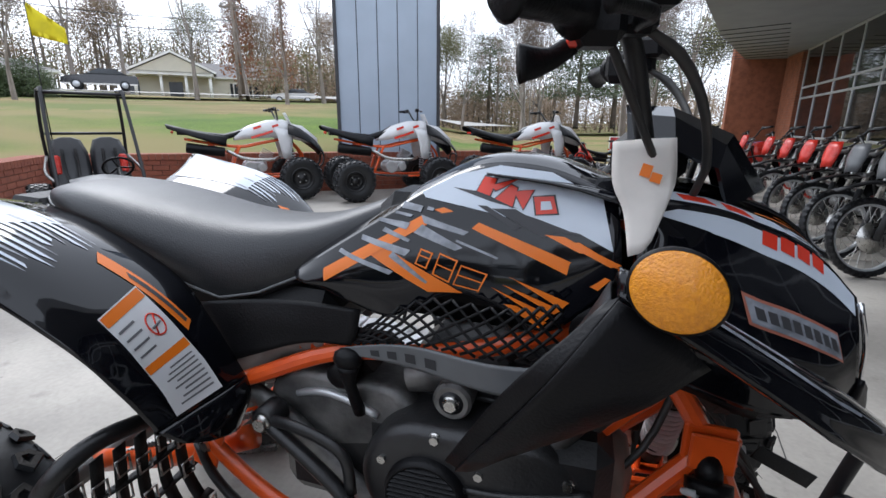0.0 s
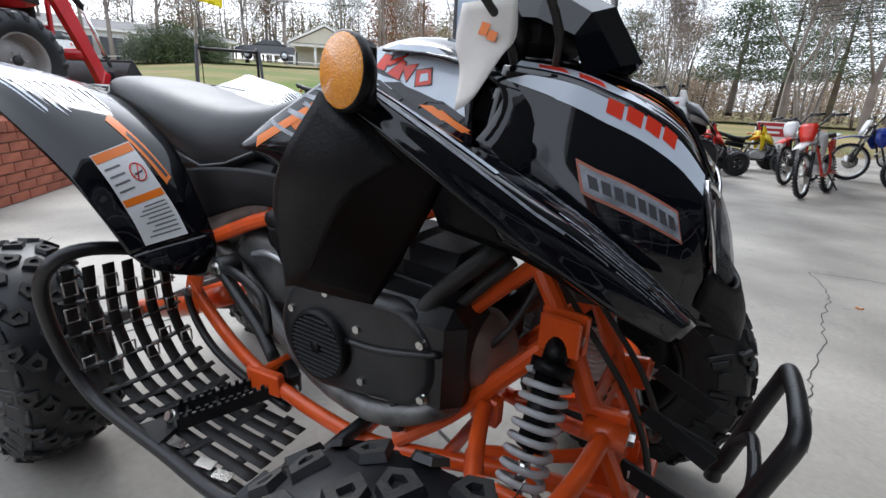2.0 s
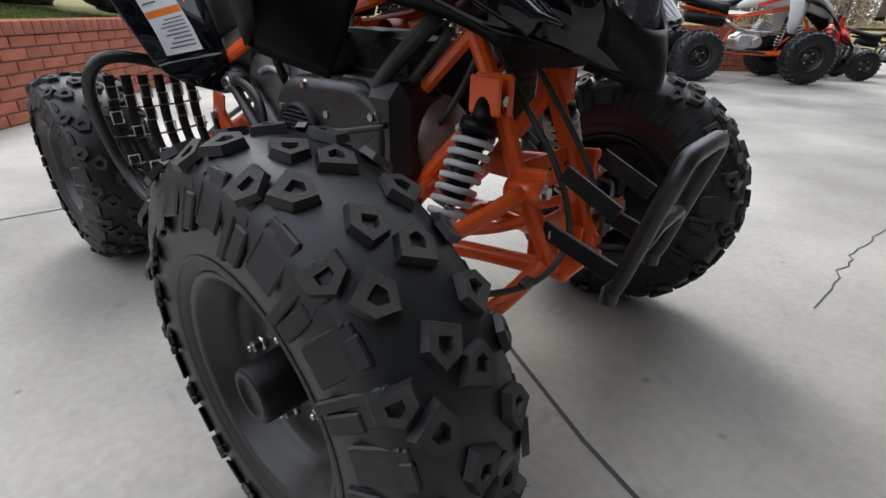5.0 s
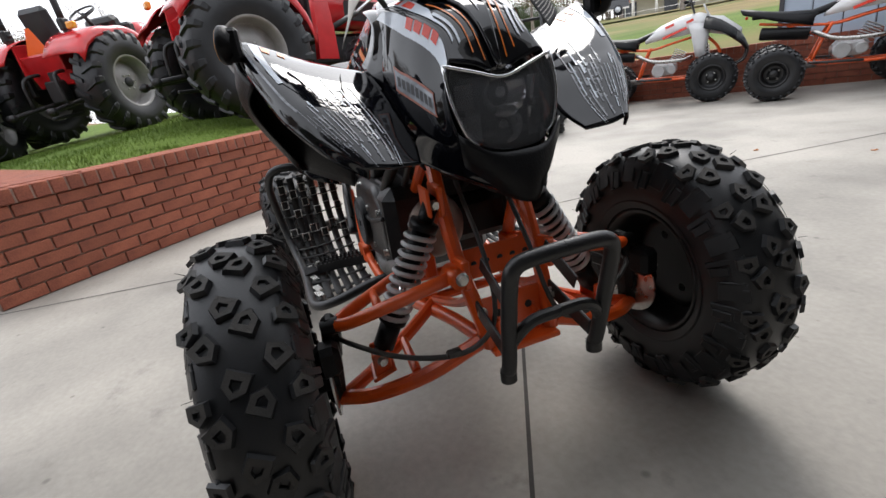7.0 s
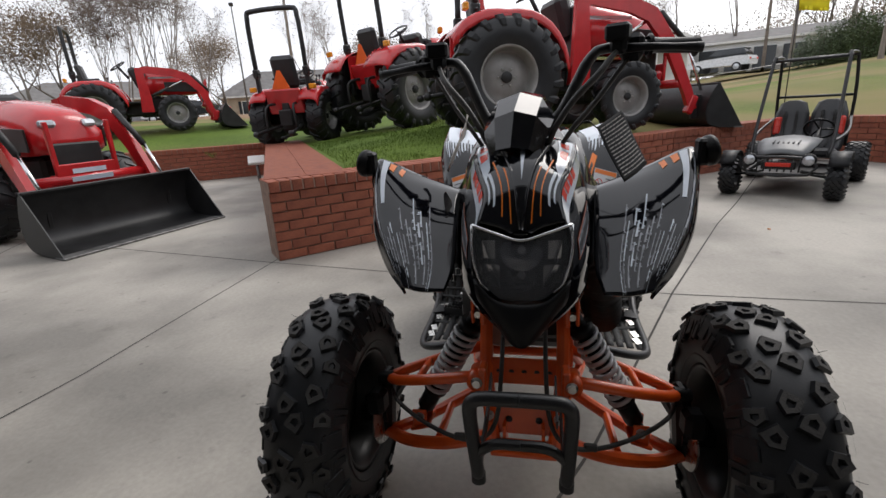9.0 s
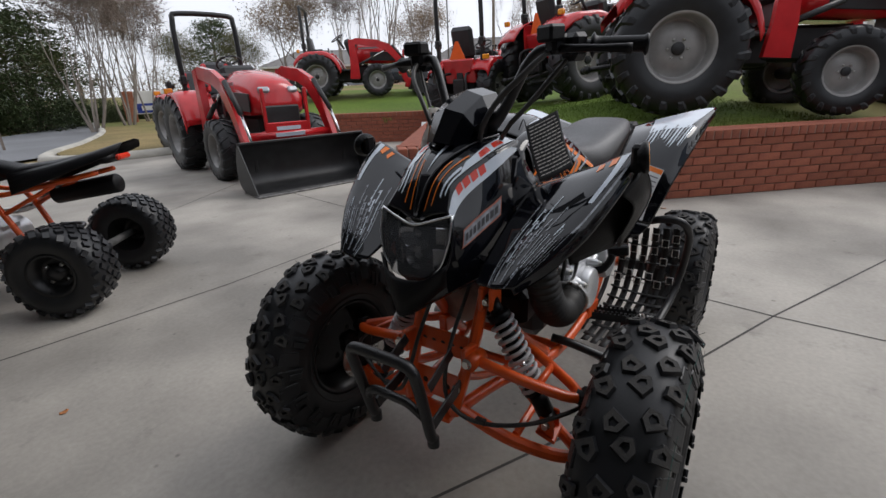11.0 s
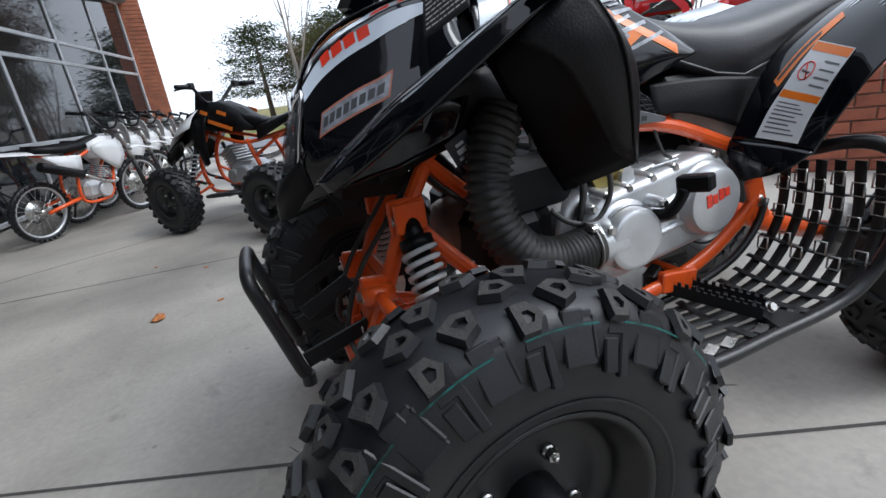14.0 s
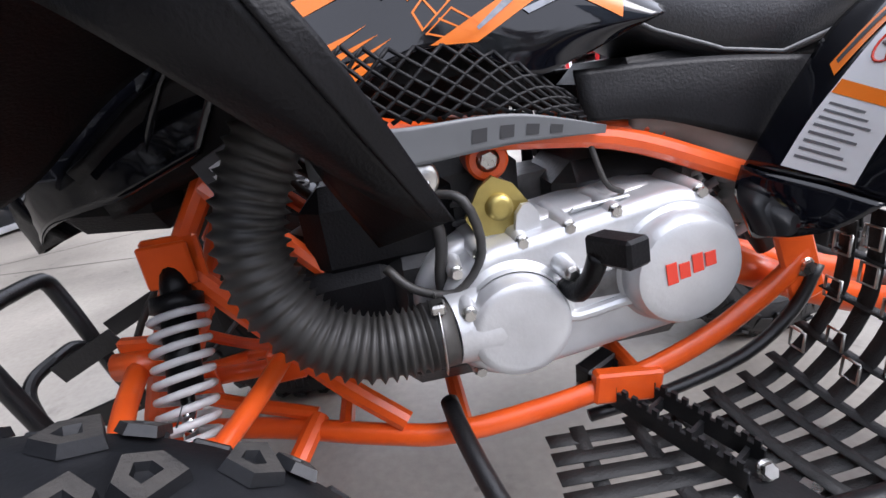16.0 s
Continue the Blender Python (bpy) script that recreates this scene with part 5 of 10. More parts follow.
for s in (1, -1):
    P = Patch(side(s, PANEL), out=(0, s, 0.5))
    part("side_panel", P.sheet(Mesh(), 0.004), GLOSSBLACK, quad, "gloss black side panel with white, grey and orange graphics")
    dm = Mesh()
    D = lambda q, mm, n=8, m=3, off=0.0014: P.straight(dm, dq(s, q), off, mm, n, m)  # noqa: E731
    # white upper field, red logo shapes, orange bars and grey torn flashes
    D([(0.506, 0.013), (0.608, 0.017), (0.617, 0.279), (0.513, 0.075)], 0, 8, 6, 0.0014)
    D([(0.608, 0.017), (0.717, 0.017), (0.792, 0.346), (0.617, 0.279)], 0, 8, 6, 0.0014)
    D([(0.717, 0.017), (0.844, 0.021), (0.91, 0.392), (0.792, 0.346)], 0, 8, 6, 0.0014)
    D([(0.844, 0.021), (0.965, 0.096), (0.983, 0.604), (0.91, 0.392)], 0, 8, 6, 0.0014)
    D([(0.594, 0.104), (0.66, 0.192), (0.763, 0.283), (0.692, 0.267)], 3, 6, 2, 0.0019)
    D([(0.654, 0.288), (0.679, 0.296), (0.769, 0.388), (0.752, 0.417)], 3, 6, 2, 0.0019)
    D([(0.692, 0.312), (0.754, 0.288), (0.852, 0.383), (0.825, 0.421)], 3, 6, 2, 0.0019)
    D([(0.76, 0.304), (0.815, 0.317), (0.91, 0.404), (0.829, 0.379)], 3, 6, 2, 0.0019)
    D([(0.65, 0.192), (0.677, 0.079), (0.712, 0.108), (0.69, 0.238)], 5, 3, 3, 0.0021)
    D([(0.654, 0.188), (0.677, 0.092), (0.708, 0.112), (0.688, 0.229)], 4, 3, 3, 0.0026)
    D([(0.685, 0.154), (0.771, 0.083), (0.725, 0.171), (0.702, 0.2)], 5, 3, 3, 0.0021)
    D([(0.69, 0.158), (0.767, 0.092), (0.723, 0.167), (0.704, 0.192)], 4, 3, 3, 0.0026)
    D([(0.696, 0.25), (0.744, 0.133), (0.763, 0.15), (0.748, 0.288)], 5, 3, 3, 0.0021)
    D([(0.702, 0.246), (0.744, 0.142), (0.76, 0.158), (0.746, 0.279)], 4, 3, 3, 0.0026)
    D([(0.748, 0.188), (0.765, 0.167), (0.804, 0.146), (0.773, 0.288)], 5, 3, 3, 0.0021)
    D([(0.752, 0.188), (0.765, 0.171), (0.8, 0.15), (0.773, 0.279)], 4, 3, 3, 0.0026)
    D([(0.796, 0.188), (0.852, 0.154), (0.862, 0.275), (0.802, 0.3)], 5, 3, 3, 0.0021)
    D([(0.8, 0.192), (0.848, 0.167), (0.858, 0.267), (0.806, 0.292)], 4, 3, 3, 0.0026)
    D([(0.817, 0.212), (0.84, 0.2), (0.846, 0.246), (0.817, 0.262)], 0, 2, 2, 0.003)
    D([(0.533, 0.217), (0.562, 0.233), (0.975, 0.888), (0.948, 0.908)], 1, 16, 3, 0.0014)
    D([(0.827, 0.4), (0.875, 0.408), (0.946, 0.567), (0.91, 0.529)], 1, 5, 2, 0.0021)
    D([(0.875, 0.446), (0.91, 0.454), (0.996, 0.796), (0.975, 0.75)], 1, 5, 2, 0.0021)
    D([(0.906, 0.496), (0.946, 0.567), (0.996, 0.833), (0.958, 0.667)], 1, 5, 2, 0.0021)
    D([(0.098, 0.312), (0.485, 0.221), (0.529, 0.308), (0.085, 0.583)], 1, 12, 3, 0.0014)
    D([(0.238, 0.262), (0.308, 0.288), (0.55, 0.987), (0.442, 0.9)], 1, 10, 3, 0.0014)
    D([(0.41, 0.0), (0.502, 0.146), (0.488, 0.188), (0.392, 0.042)], 2, 5, 2, 0.0022)
    D([(0.358, 0.033), (0.456, 0.175), (0.44, 0.179), (0.352, 0.05)], 2, 5, 2, 0.0022)
    D([(0.288, 0.0), (0.438, 0.233), (0.415, 0.267), (0.275, 0.004)], 2, 5, 2, 0.0022)
    D([(0.488, 0.212), (0.623, 0.471), (0.606, 0.492), (0.492, 0.296)], 2, 5, 2, 0.0022)
    D([(0.485, 0.3), (0.596, 0.583), (0.569, 0.6), (0.446, 0.333)], 2, 5, 2, 0.0022)
    D([(0.312, 0.125), (0.429, 0.375), (0.417, 0.383), (0.302, 0.15)], 2, 5, 2, 0.0022)
    D([(0.229, 0.075), (0.423, 0.462), (0.398, 0.483), (0.227, 0.129)], 2, 5, 2, 0.0022)
    D([(0.158, 0.108), (0.35, 0.562), (0.333, 0.579), (0.15, 0.142)], 2, 5, 2, 0.0022)
    D([(0.581, 0.513), (0.704, 0.625), (0.7, 0.642), (0.577, 0.529)], 2, 5, 2, 0.0022)
    D([(0.517, 0.167), (0.535, 0.208), (0.529, 0.229), (0.51, 0.188)], 2, 5, 2, 0.0022)
    D([(0.352, 0.388), (0.45, 0.804), (0.444, 0.817), (0.333, 0.413)], 2, 5, 2, 0.0022)
    D([(0.733, 0.721), (0.76, 0.721), (0.885, 0.854), (0.867, 0.875)], 1, 6, 2, 0.0014)
    D([(0.708, 0.804), (0.735, 0.792), (0.867, 0.883), (0.848, 0.892)], 1, 6, 2, 0.0014)
    D([(0.673, 0.862), (0.71, 0.862), (0.844, 0.904), (0.825, 0.929)], 1, 6, 2, 0.0014)
    D([(0.708, 0.942), (0.746, 0.896), (0.829, 0.938), (0.808, 0.979)], 1, 6, 2, 0.0014)
    # model number in outline; it reads from the front on the left side and from the back on the right
    D([(1.094 - u if s > 0 else u, v) for u, v in [(0.46, 0.492), (0.496, 0.575), (0.492, 0.588), (0.456, 0.5)]], 1, 3, 2, 0.0019)
    D([(1.094 - u if s > 0 else u, v) for u, v in [(0.496, 0.575), (0.458, 0.688), (0.454, 0.675), (0.492, 0.567)]], 1, 3, 2, 0.0019)
    D([(1.094 - u if s > 0 else u, v) for u, v in [(0.458, 0.688), (0.427, 0.592), (0.429, 0.583), (0.462, 0.679)]], 1, 3, 2, 0.0019)
    D([(1.094 - u if s > 0 else u, v) for u, v in [(0.427, 0.592), (0.46, 0.492), (0.465, 0.5), (0.431, 0.604)]], 1, 3, 2, 0.0019)
    D([(1.094 - u if s > 0 else u, v) for u, v in [(0.517, 0.588), (0.571, 0.683), (0.567, 0.696), (0.513, 0.6)]], 1, 3, 2, 0.0019)
    D([(1.094 - u if s > 0 else u, v) for u, v in [(0.571, 0.683), (0.51, 0.883), (0.506, 0.875), (0.567, 0.675)]], 1, 3, 2, 0.0019)
    D([(1.094 - u if s > 0 else u, v) for u, v in [(0.51, 0.883), (0.469, 0.754), (0.473, 0.746), (0.515, 0.871)]], 1, 3, 2, 0.0019)
    D([(1.094 - u if s > 0 else u, v) for u, v in [(0.469, 0.754), (0.517, 0.588), (0.519, 0.596), (0.473, 0.767)]], 1, 3, 2, 0.0019)
    D([(1.094 - u if s > 0 else u, v) for u, v in [(0.577, 0.721), (0.667, 0.771), (0.665, 0.783), (0.575, 0.733)]], 1, 3, 2, 0.0019)
    D([(1.094 - u if s > 0 else u, v) for u, v in [(0.667, 0.775), (0.621, 0.938), (0.617, 0.933), (0.662, 0.771)]], 1, 3, 2, 0.0019)
    D([(1.094 - u if s > 0 else u, v) for u, v in [(0.623, 0.933), (0.521, 0.904), (0.523, 0.892), (0.625, 0.921)]], 1, 3, 2, 0.0019)
    D([(1.094 - u if s > 0 else u, v) for u, v in [(0.521, 0.904), (0.577, 0.721), (0.581, 0.725), (0.523, 0.912)]], 1, 3, 2, 0.0019)
    D([(1.094 - u if s > 0 else u, v) for u, v in [(0.494, 0.671), (0.544, 0.771), (0.54, 0.783), (0.492, 0.679)]], 1, 3, 2, 0.0019)
    D([(1.094 - u if s > 0 else u, v) for u, v in [(0.446, 0.525), (0.481, 0.612), (0.477, 0.621), (0.444, 0.533)]], 1, 3, 2, 0.0019)
    D([(1.094 - u if s > 0 else u, v) for u, v in [(0.552, 0.8), (0.648, 0.846), (0.646, 0.858), (0.55, 0.812)]], 1, 3, 2, 0.0019)
    tagged(part("panel_decal", dm, [WHITEDECAL, ORANGESTK, GREYDECAL, DARKTRIM, REDDECAL, DARKTRIM], quad, "white, grey and orange racing decals"), kind="stuff")
    # lower side cover
    lc = Mesh()
    lc.sheet(side(s, [
        [(-0.83, 0.190, 0.742), (-0.72, 0.178, 0.756), (-0.625, 0.172, 0.762), (-0.515, 0.184, 0.764)],
        [(-0.83, 0.198, 0.700), (-0.72, 0.192, 0.715), (-0.62, 0.185, 0.722), (-0.52, 0.192, 0.725)],
        [(-0.83, 0.205, 0.610), (-0.72, 0.200, 0.655), (-0.62, 0.188, 0.690), (-0.53, 0.193, 0.700)],
    ]), 0.004, 0, 5)
    part("side_cover", lc, MATTBLACK, quad, "black plastic side cover under the seat")
    # grille plate with four slots, drawn as dark patches, and a diamond mesh
    gp = Patch(side(s, [
        [(-0.525, 0.194, 0.724), (-0.408, 0.196, 0.806), (-0.285, 0.224, 0.822), (-0.20, 0.216, 0.845)],
        [(-0.535, 0.196, 0.705), (-0.42, 0.210, 0.742), (-0.30, 0.226, 0.752), (-0.20, 0.218, 0.77)],
        [(-0.545, 0.196, 0.690), (-0.43, 0.212, 0.700), (-0.30, 0.228, 0.705), (-0.20, 0.22, 0.72)],
    ]), out=(0, s, 0))
    gm = Mesh()
    for k in range(-8, 22):
        for dirn in (1, -1):
            a = k / 13
            p0, p1 = (a, 0.02), (a + dirn * 0.30, 0.62)
            pts = []
            for t in range(9):
                u, v = p0[0] + (p1[0] - p0[0]) * t / 8, p0[1] + (p1[1] - p0[1]) * t / 8
                if 0.02 <= u <= 0.98:
                    pts.append(gp.at(u, v))
            if len(pts) > 1:
                gm.tube(pts, 0.0026, 6, smooth_path=1)
    part("mesh_grille", gm, MATTBLACK, quad, "black diamond mesh grille")
    pl = Mesh()
    q = Patch(side(s, [[(-0.550, 0.200, 0.694), (-0.43, 0.216, 0.728), (-0.30, 0.236, 0.735), (-0.20, 0.228, 0.748)], [(-0.548, 0.201, 0.684), (-0.43, 0.217, 0.692), (-0.30, 0.236, 0.690), (-0.20, 0.228, 0.695)]]), out=(0, s, 0))
    q.sheet(pl, 0.005)
    part("grille_plate", pl, PLGREY, quad, "dark grey grille plate with slots")
    # darkness inside the slots, laid on as near-black patches
    sl2 = Mesh()
    for k in range(4):
        u = 0.16 + 0.085 * k
        q.decal(sl2, dq(s, [(u, 0.35), (u + 0.045, 0.35), (u + 0.05, 0.75), (u + 0.005, 0.75)]), 0.0012, 0, 3, 3)
    tagged(part("plate_slots", sl2, INSIDESHADE, quad), kind="stuff")

# tank cover between the side panels
tk = Mesh()
rows = []
for j, w in enumerate((-1, -0.55, 0, 0.55, 1)):
    rows.append([])
    for x, y, z in PANEL[0]:
        rows[-1].append((x, w * y, z + (0.012 + 0.10 * max(0.0, y - 0.06)) * (1 - w * w) ** 0.7))
tp = Patch(rows, out=(0, 0, 1))
tp.sheet(tk, 0.004)
part("tank_cover", tk, GLOSSBLACK, quad, "gloss black tank cover")
cap = Mesh().rev([(0, 0.036), (0.014, 0.034), (0.018, 0.028), (0.019, 0.0)], (-0.22, 0, 1.040), (0.1, 0, 1), 28)
cap.box((-0.22, 0, 1.060), (0.05, 0.012, 0.010), bev=0.003)
part("fuel_cap", cap, CHROME, quad, "chrome fuel cap")
core = Mesh()
core.box((-0.33, 0, 0.84), (0.42, 0.22, 0.22), bev=0.05)
core.box((-0.85, 0, 0.72), (0.55, 0.30, 0.10), bev=0.03)
part("tank", core, MATTBLACK, quad)

# seat
SEAT = [(-0.46, 0.952, 0.050, 0.915), (-0.50, 0.938, 0.072, 0.885), (-0.56, 0.915, 0.100, 0.845), (-0.64, 0.892, 0.130, 0.795), (-0.72, 0.884, 0.160, 0.760), (-0.79, 0.886, 0.178, 0.748), (-0.88, 0.896, 0.184, 0.775), (-0.98, 0.908, 0.182, 0.810), (-1.08, 0.918, 0.172, 0.842), (-1.17, 0.920, 0.150, 0.865), (-1.23, 0.910, 0.115, 0.880), (-1.26, 0.895, 0.07, 0.888)]
ss = Mesh()
rings = []
sx = spline([V((a, b, c)) for a, b, c, d in SEAT], [d for a, b, c, d in SEAT], 4)
for (x, top, w), low in zip(sx[0], sx[1]):
    ring = []
    for k in range(17):
        a = math.pi * k / 16
        cy, cz = math.cos(a), math.sin(a)
        ring.append((x, w * math.copysign(abs(cy) ** 0.62, cy), low + (top - low) * cz ** 0.55))
    ring += [(x, -w * 0.8, low - 0.012), (x, w * 0.8, low - 0.012)]
    rings.append(ring)
ss.loft(rings)
seat_ob = part("seat", ss, SEATVINYL, quad, "dark grey vinyl seat")
pp = Mesh()
for s in (1, -1):
    pp.tube([(x, s * (w + 0.001), low + 0.004) for (x, top, w), low in zip(sx[0], sx[1])], 0.0028, 8, smooth_path=1)
part("piping", pp, PLGREY, seat_ob)

REAR = [
    [(-0.740, 0.165, 0.660), (-0.80, 0.165, 0.760), (-0.88, 0.160, 0.850), (-1.05, 0.150, 0.925), (-1.22, 0.130, 0.960)],
    [(-0.745, 0.205, 0.655), (-0.80, 0.228, 0.760), (-0.885, 0.252, 0.868), (-1.05, 0.275, 0.965), (-1.27, 0.275, 1.000)],
    [(-0.768, 0.278, 0.645), (-0.805, 0.305, 0.742), (-0.865, 0.340, 0.848), (-1.04, 0.388, 0.965), (-1.36, 0.420, 1.030)],
    [(-0.790, 0.322, 0.632), (-0.818, 0.352, 0.718), (-0.878, 0.382, 0.808), (-1.05, 0.420, 0.925), (-1.35, 0.436, 1.000)],
]
for s in (1, -1):
    P = Patch(side(s, REAR), out=(0, s * 0.5, 1))
    part("rear_fender", P.sheet(Mesh(), 0.005, 0, 1), [GLOSSBLACK, MATTBLACK], quad, "gloss black rear fender with a white torn-edge decal")
    lowf = Mesh()
    lowf.sheet(side(s, [
        [(-0.740, 0.165, 0.662), (-0.745, 0.205, 0.657), (-0.768, 0.278, 0.647), (-0.790, 0.322, 0.634)],
        [(-0.735, 0.165, 0.620), (-0.735, 0.200, 0.612), (-0.748, 0.262, 0.606), (-0.765, 0.300, 0.606)],
        [(-0.765, 0.165, 0.555), (-0.750, 0.190, 0.560), (-0.742, 0.230, 0.575), (-0.750, 0.262, 0.585)],
    ]), 0.004, 0, 5)
    part("fender_front", lowf, GLOSSBLACK, quad)
    dm = Mesh()
    D = lambda q, mm, n=6, m=4, off=0.0014: P.decal(dm, dq(s, q), off, mm, n, m)  # noqa: E731
    D([(0.72, 0.24), (0.99, 0.20), (0.99, 0.72), (0.76, 0.62)], 0, 8, 6)
    rr = random.Random(8)
    for k in range(12):
        v = 0.30 + 0.038 * k
        D([(0.60 + rr.uniform(0, 0.1), v - 0.05), (0.78, v - 0.05), (0.78, v - 0.028), (0.62 + rr.uniform(0, 0.08), v - 0.032)], 0 if k % 3 else 2, 6, 1)
    D([(0.30, 0.20), (0.60, 0.30), (0.57, 0.37), (0.27, 0.29)], 1, 8, 3)
    D([(0.31, 0.225), (0.52, 0.30), (0.50, 0.325), (0.30, 0.255)], 3, 8, 2, 0.002)
    tagged(part("rear_decal", dm, [WHITEDECAL, ORANGESTK, GREYDECAL, DARKTRIM], quad, "white and orange torn-edge decals"), kind="stuff")
    # warning labels: two white panels with orange heads and bars for the small print
    lb = Mesh()
    Q = Patch([[P.at(0.47, 0.36), P.at(0.47, 0.70)], [P.at(0.36, 0.36), P.at(0.36, 0.71)], [P.at(0.25, 0.36), P.at(0.25, 0.72)], [P.at(0.15, 0.36), P.at(0.15, 0.73)], [P.at(0.03, 0.38), P.at(0.03, 0.76)]], 6, out=(0.7, s * 0.6, 0.3))
    Q.decal(lb, dq(s, [(0, 0), (1, 0), (1, 1), (0, 1)]), 0.006, 0, 8, 16)
    Q.decal(lb, dq(s, [(0.02, 0.01), (0.98, 0.01), (0.98, 0.09), (0.02, 0.09)]), 0.0066, 1, 6, 2)
    Q.decal(lb, dq(s, [(0.02, 0.47), (0.98, 0.47), (0.98, 0.55), (0.02, 0.55)]), 0.0066, 1, 6, 2)
    for k in range(8):
        v = 0.60 + k * 0.046
        Q.decal(lb, dq(s, [(0.10, v), (0.62 + 0.25 * ((k * 7) % 5) / 5, v), (0.62 + 0.25 * ((k * 7) % 5) / 5, v + 0.016), (0.10, v + 0.016)]), 0.0066, 2, 4, 1)
    for k in range(4):
        v = 0.15 + k * 0.075
        Q.decal(lb, dq(s, [(0.55, v), (0.92, v), (0.92, v + 0.018), (0.55, v + 0.018)]), 0.0066, 2, 4, 1)
    cc = [Q.at(0.28 + 0.16 * math.cos(a * math.pi / 10), 0.27 + 0.085 * math.sin(a * math.pi / 10), 0.0068) for a in range(20)]
    lb.tube(cc, 0.0014, 5, closed=True, smooth_path=1, mat=3)
    lb.tube([cc[3], cc[13]], 0.0013, 5, smooth_path=1, mat=3)
    lb.tube([Q.at(0.18, 0.27, 0.0066), Q.at(0.38, 0.28, 0.0066)], 0.0022, 5, smooth_path=1, mat=2)
    tagged(part("warning_label", lb, [LABELWHITE, ORANGESTK, LABELINK, REDDECAL], quad, "white warning label with orange heads"), kind="stuff")
tl = Mesh().box((-1.27, 0, 0.86), (0.10, 0.30, 0.05), bev=0.015)
part("tail_section", tl, MATTBLACK, quad)

# ---- engine, exhaust side, controls and foot rests of the quad bike ----
# engine block
engine = part("engine", Mesh().box((-0.48, 0, 0.46), (0.46, 0.30, 0.22), bev=0.03), ENGBLACK, quad, "black cast engine block")
part("cylinder", Mesh().box((-0.36, 0.0, 0.60), (0.20, 0.20, 0.16), bev=0.03), ENGBLACK, engine)
part("crankcase", Mesh().box((-0.62, -0.02, 0.585), (0.22, 0.24, 0.10), bev=0.03), ENGBLACK, engine)
for k in range(6):
    part("cooling_fin", Mesh().box((-0.30, 0, 0.47 + k * 0.028), (0.19, 0.23, 0.008), bev=0.002), ENGBLACK, engine)


def slot(a, b, ra, rb, y0, y1, inset=0.012, n=18, steps=1):
    """A flat casing with round ends, between two circles seen from the side."""
    d = math.atan2(b.z - a.z, b.x - a.x)
    def ring(y, e):
        pts = []
        for k in range(n + 1):
            t = d + math.pi / 2 + math.pi * k / n
            pts.append((a.x + (ra - e) * math.cos(t), y, a.z + (ra - e) * math.sin(t)))
        for k in range(n + 1):
            t = d - math.pi / 2 + math.pi * k / n
            pts.append((b.x + (rb - e) * math.cos(t), y, b.z + (rb - e) * math.sin(t)))
        return pts
    sg = 1 if y1 > y0 else -1
    rim = [ring(y1 - sg * inset * (1 - math.sin(q * math.pi / 2 / steps)), inset * (1 - math.cos(q * math.pi / 2 / steps))) for q in range(1, steps + 1)]
    return [ring(y0, 0), ring(y1 - sg * inset, 0)] + rim


# left: silver belt-drive cover with two round lids, at its true place
A, B = V((-0.388, 0, 0.512)), V((-0.622, 0, 0.547))
cover = auto_smooth(part("belt_cover", Mesh().loft(slot(A, B, 0.102, 0.104, 0.08, 0.198, 0.020, 22, 4)), CASTALU, quad, "silver cast belt-drive cover with two round lids"))
wb_ = Mesh().loft(slot(V((-0.345, 0, 0.525)), V((-0.60, 0, 0.575)), 0.090, 0.078, 0.06, 0.150, 0.014, 18, 3))
auto_smooth(part("inner_casing", wb_, CASTALU, cover, "dull cast inner casing"))
fl = Mesh().rev([(-0.05, 0.092), (0.0, 0.088), (0.010, 0.080), (0.014, 0.073), (0.024, 0.0715)], (A.x, 0.19, A.z), (0, 1, 0), 48)
auto_smooth(part("lid_collar", fl, CASTALU, cover))
ld = Mesh().rev([(0.0, 0.0700), (0.020, 0.0692), (0.0265, 0.0665), (0.0295, 0.0615), (0.0305, 0.054), (0.0305, 0.0)], (A.x, 0.214, A.z), (0, 1, 0), 48)
auto_smooth(part("front_lid", ld, CASTALU, cover, "plain round lid of dull cast metal"))
rd = Mesh().rev([(-0.03, 0.094), (0.010, 0.092), (0.020, 0.086), (0.023, 0.081), (0.044, 0.079), (0.054, 0.072), (0.058, 0.060), (0.059, 0.0)], (B.x, 0.180, B.z), (0, 1, 0), 48)
auto_smooth(part("rear_lid", rd, CASTALU, cover, "large domed round lid with a red logo shape"))
rm = Mesh()
for zz, tw in ((0.034, 0.010), (-0.030, 0.004)):
    p_, q_ = A.lerp(B, 0.30), A.lerp(B, 0.68)
    rm.tube([(p_.x, 0.199, p_.z + zz * 0.55), (p_.x - 0.02, 0.200, p_.z + zz * 0.9), (q_.x, 0.200, q_.z + zz), (q_.x - 0.02, 0.199, q_.z + zz * 1.15)], 0.009, 10)
rm.tube([(-0.468, 0.199, 0.535), (-0.463, 0.2, 0.522), (-0.468, 0.199, 0.508)], 0.008, 10)
auto_smooth(part("rib", rm, CASTALU, cover))
# thin darker plate; the hollow's shade is put into its colour
rc = Mesh().loft(slot(V((-0.478, 0, 0.527)), V((-0.535, 0, 0.537)), 0.011, 0.021, 0.19, 0.1995, 0.001, 10))
part("recess", rc, DARKALU, cover, "darker metal plate painting the shade of a hollow between the ribs")
spots = ((-0.318, 0.585), (-0.352, 0.606), (-0.41, 0.612), (-0.475, 0.622), (-0.54, 0.634), (-0.66, 0.642), (-0.302, 0.470), (-0.335, 0.428), (-0.458, 0.578), (-0.322, 0.548), (-0.54, 0.452))
cb = Mesh()
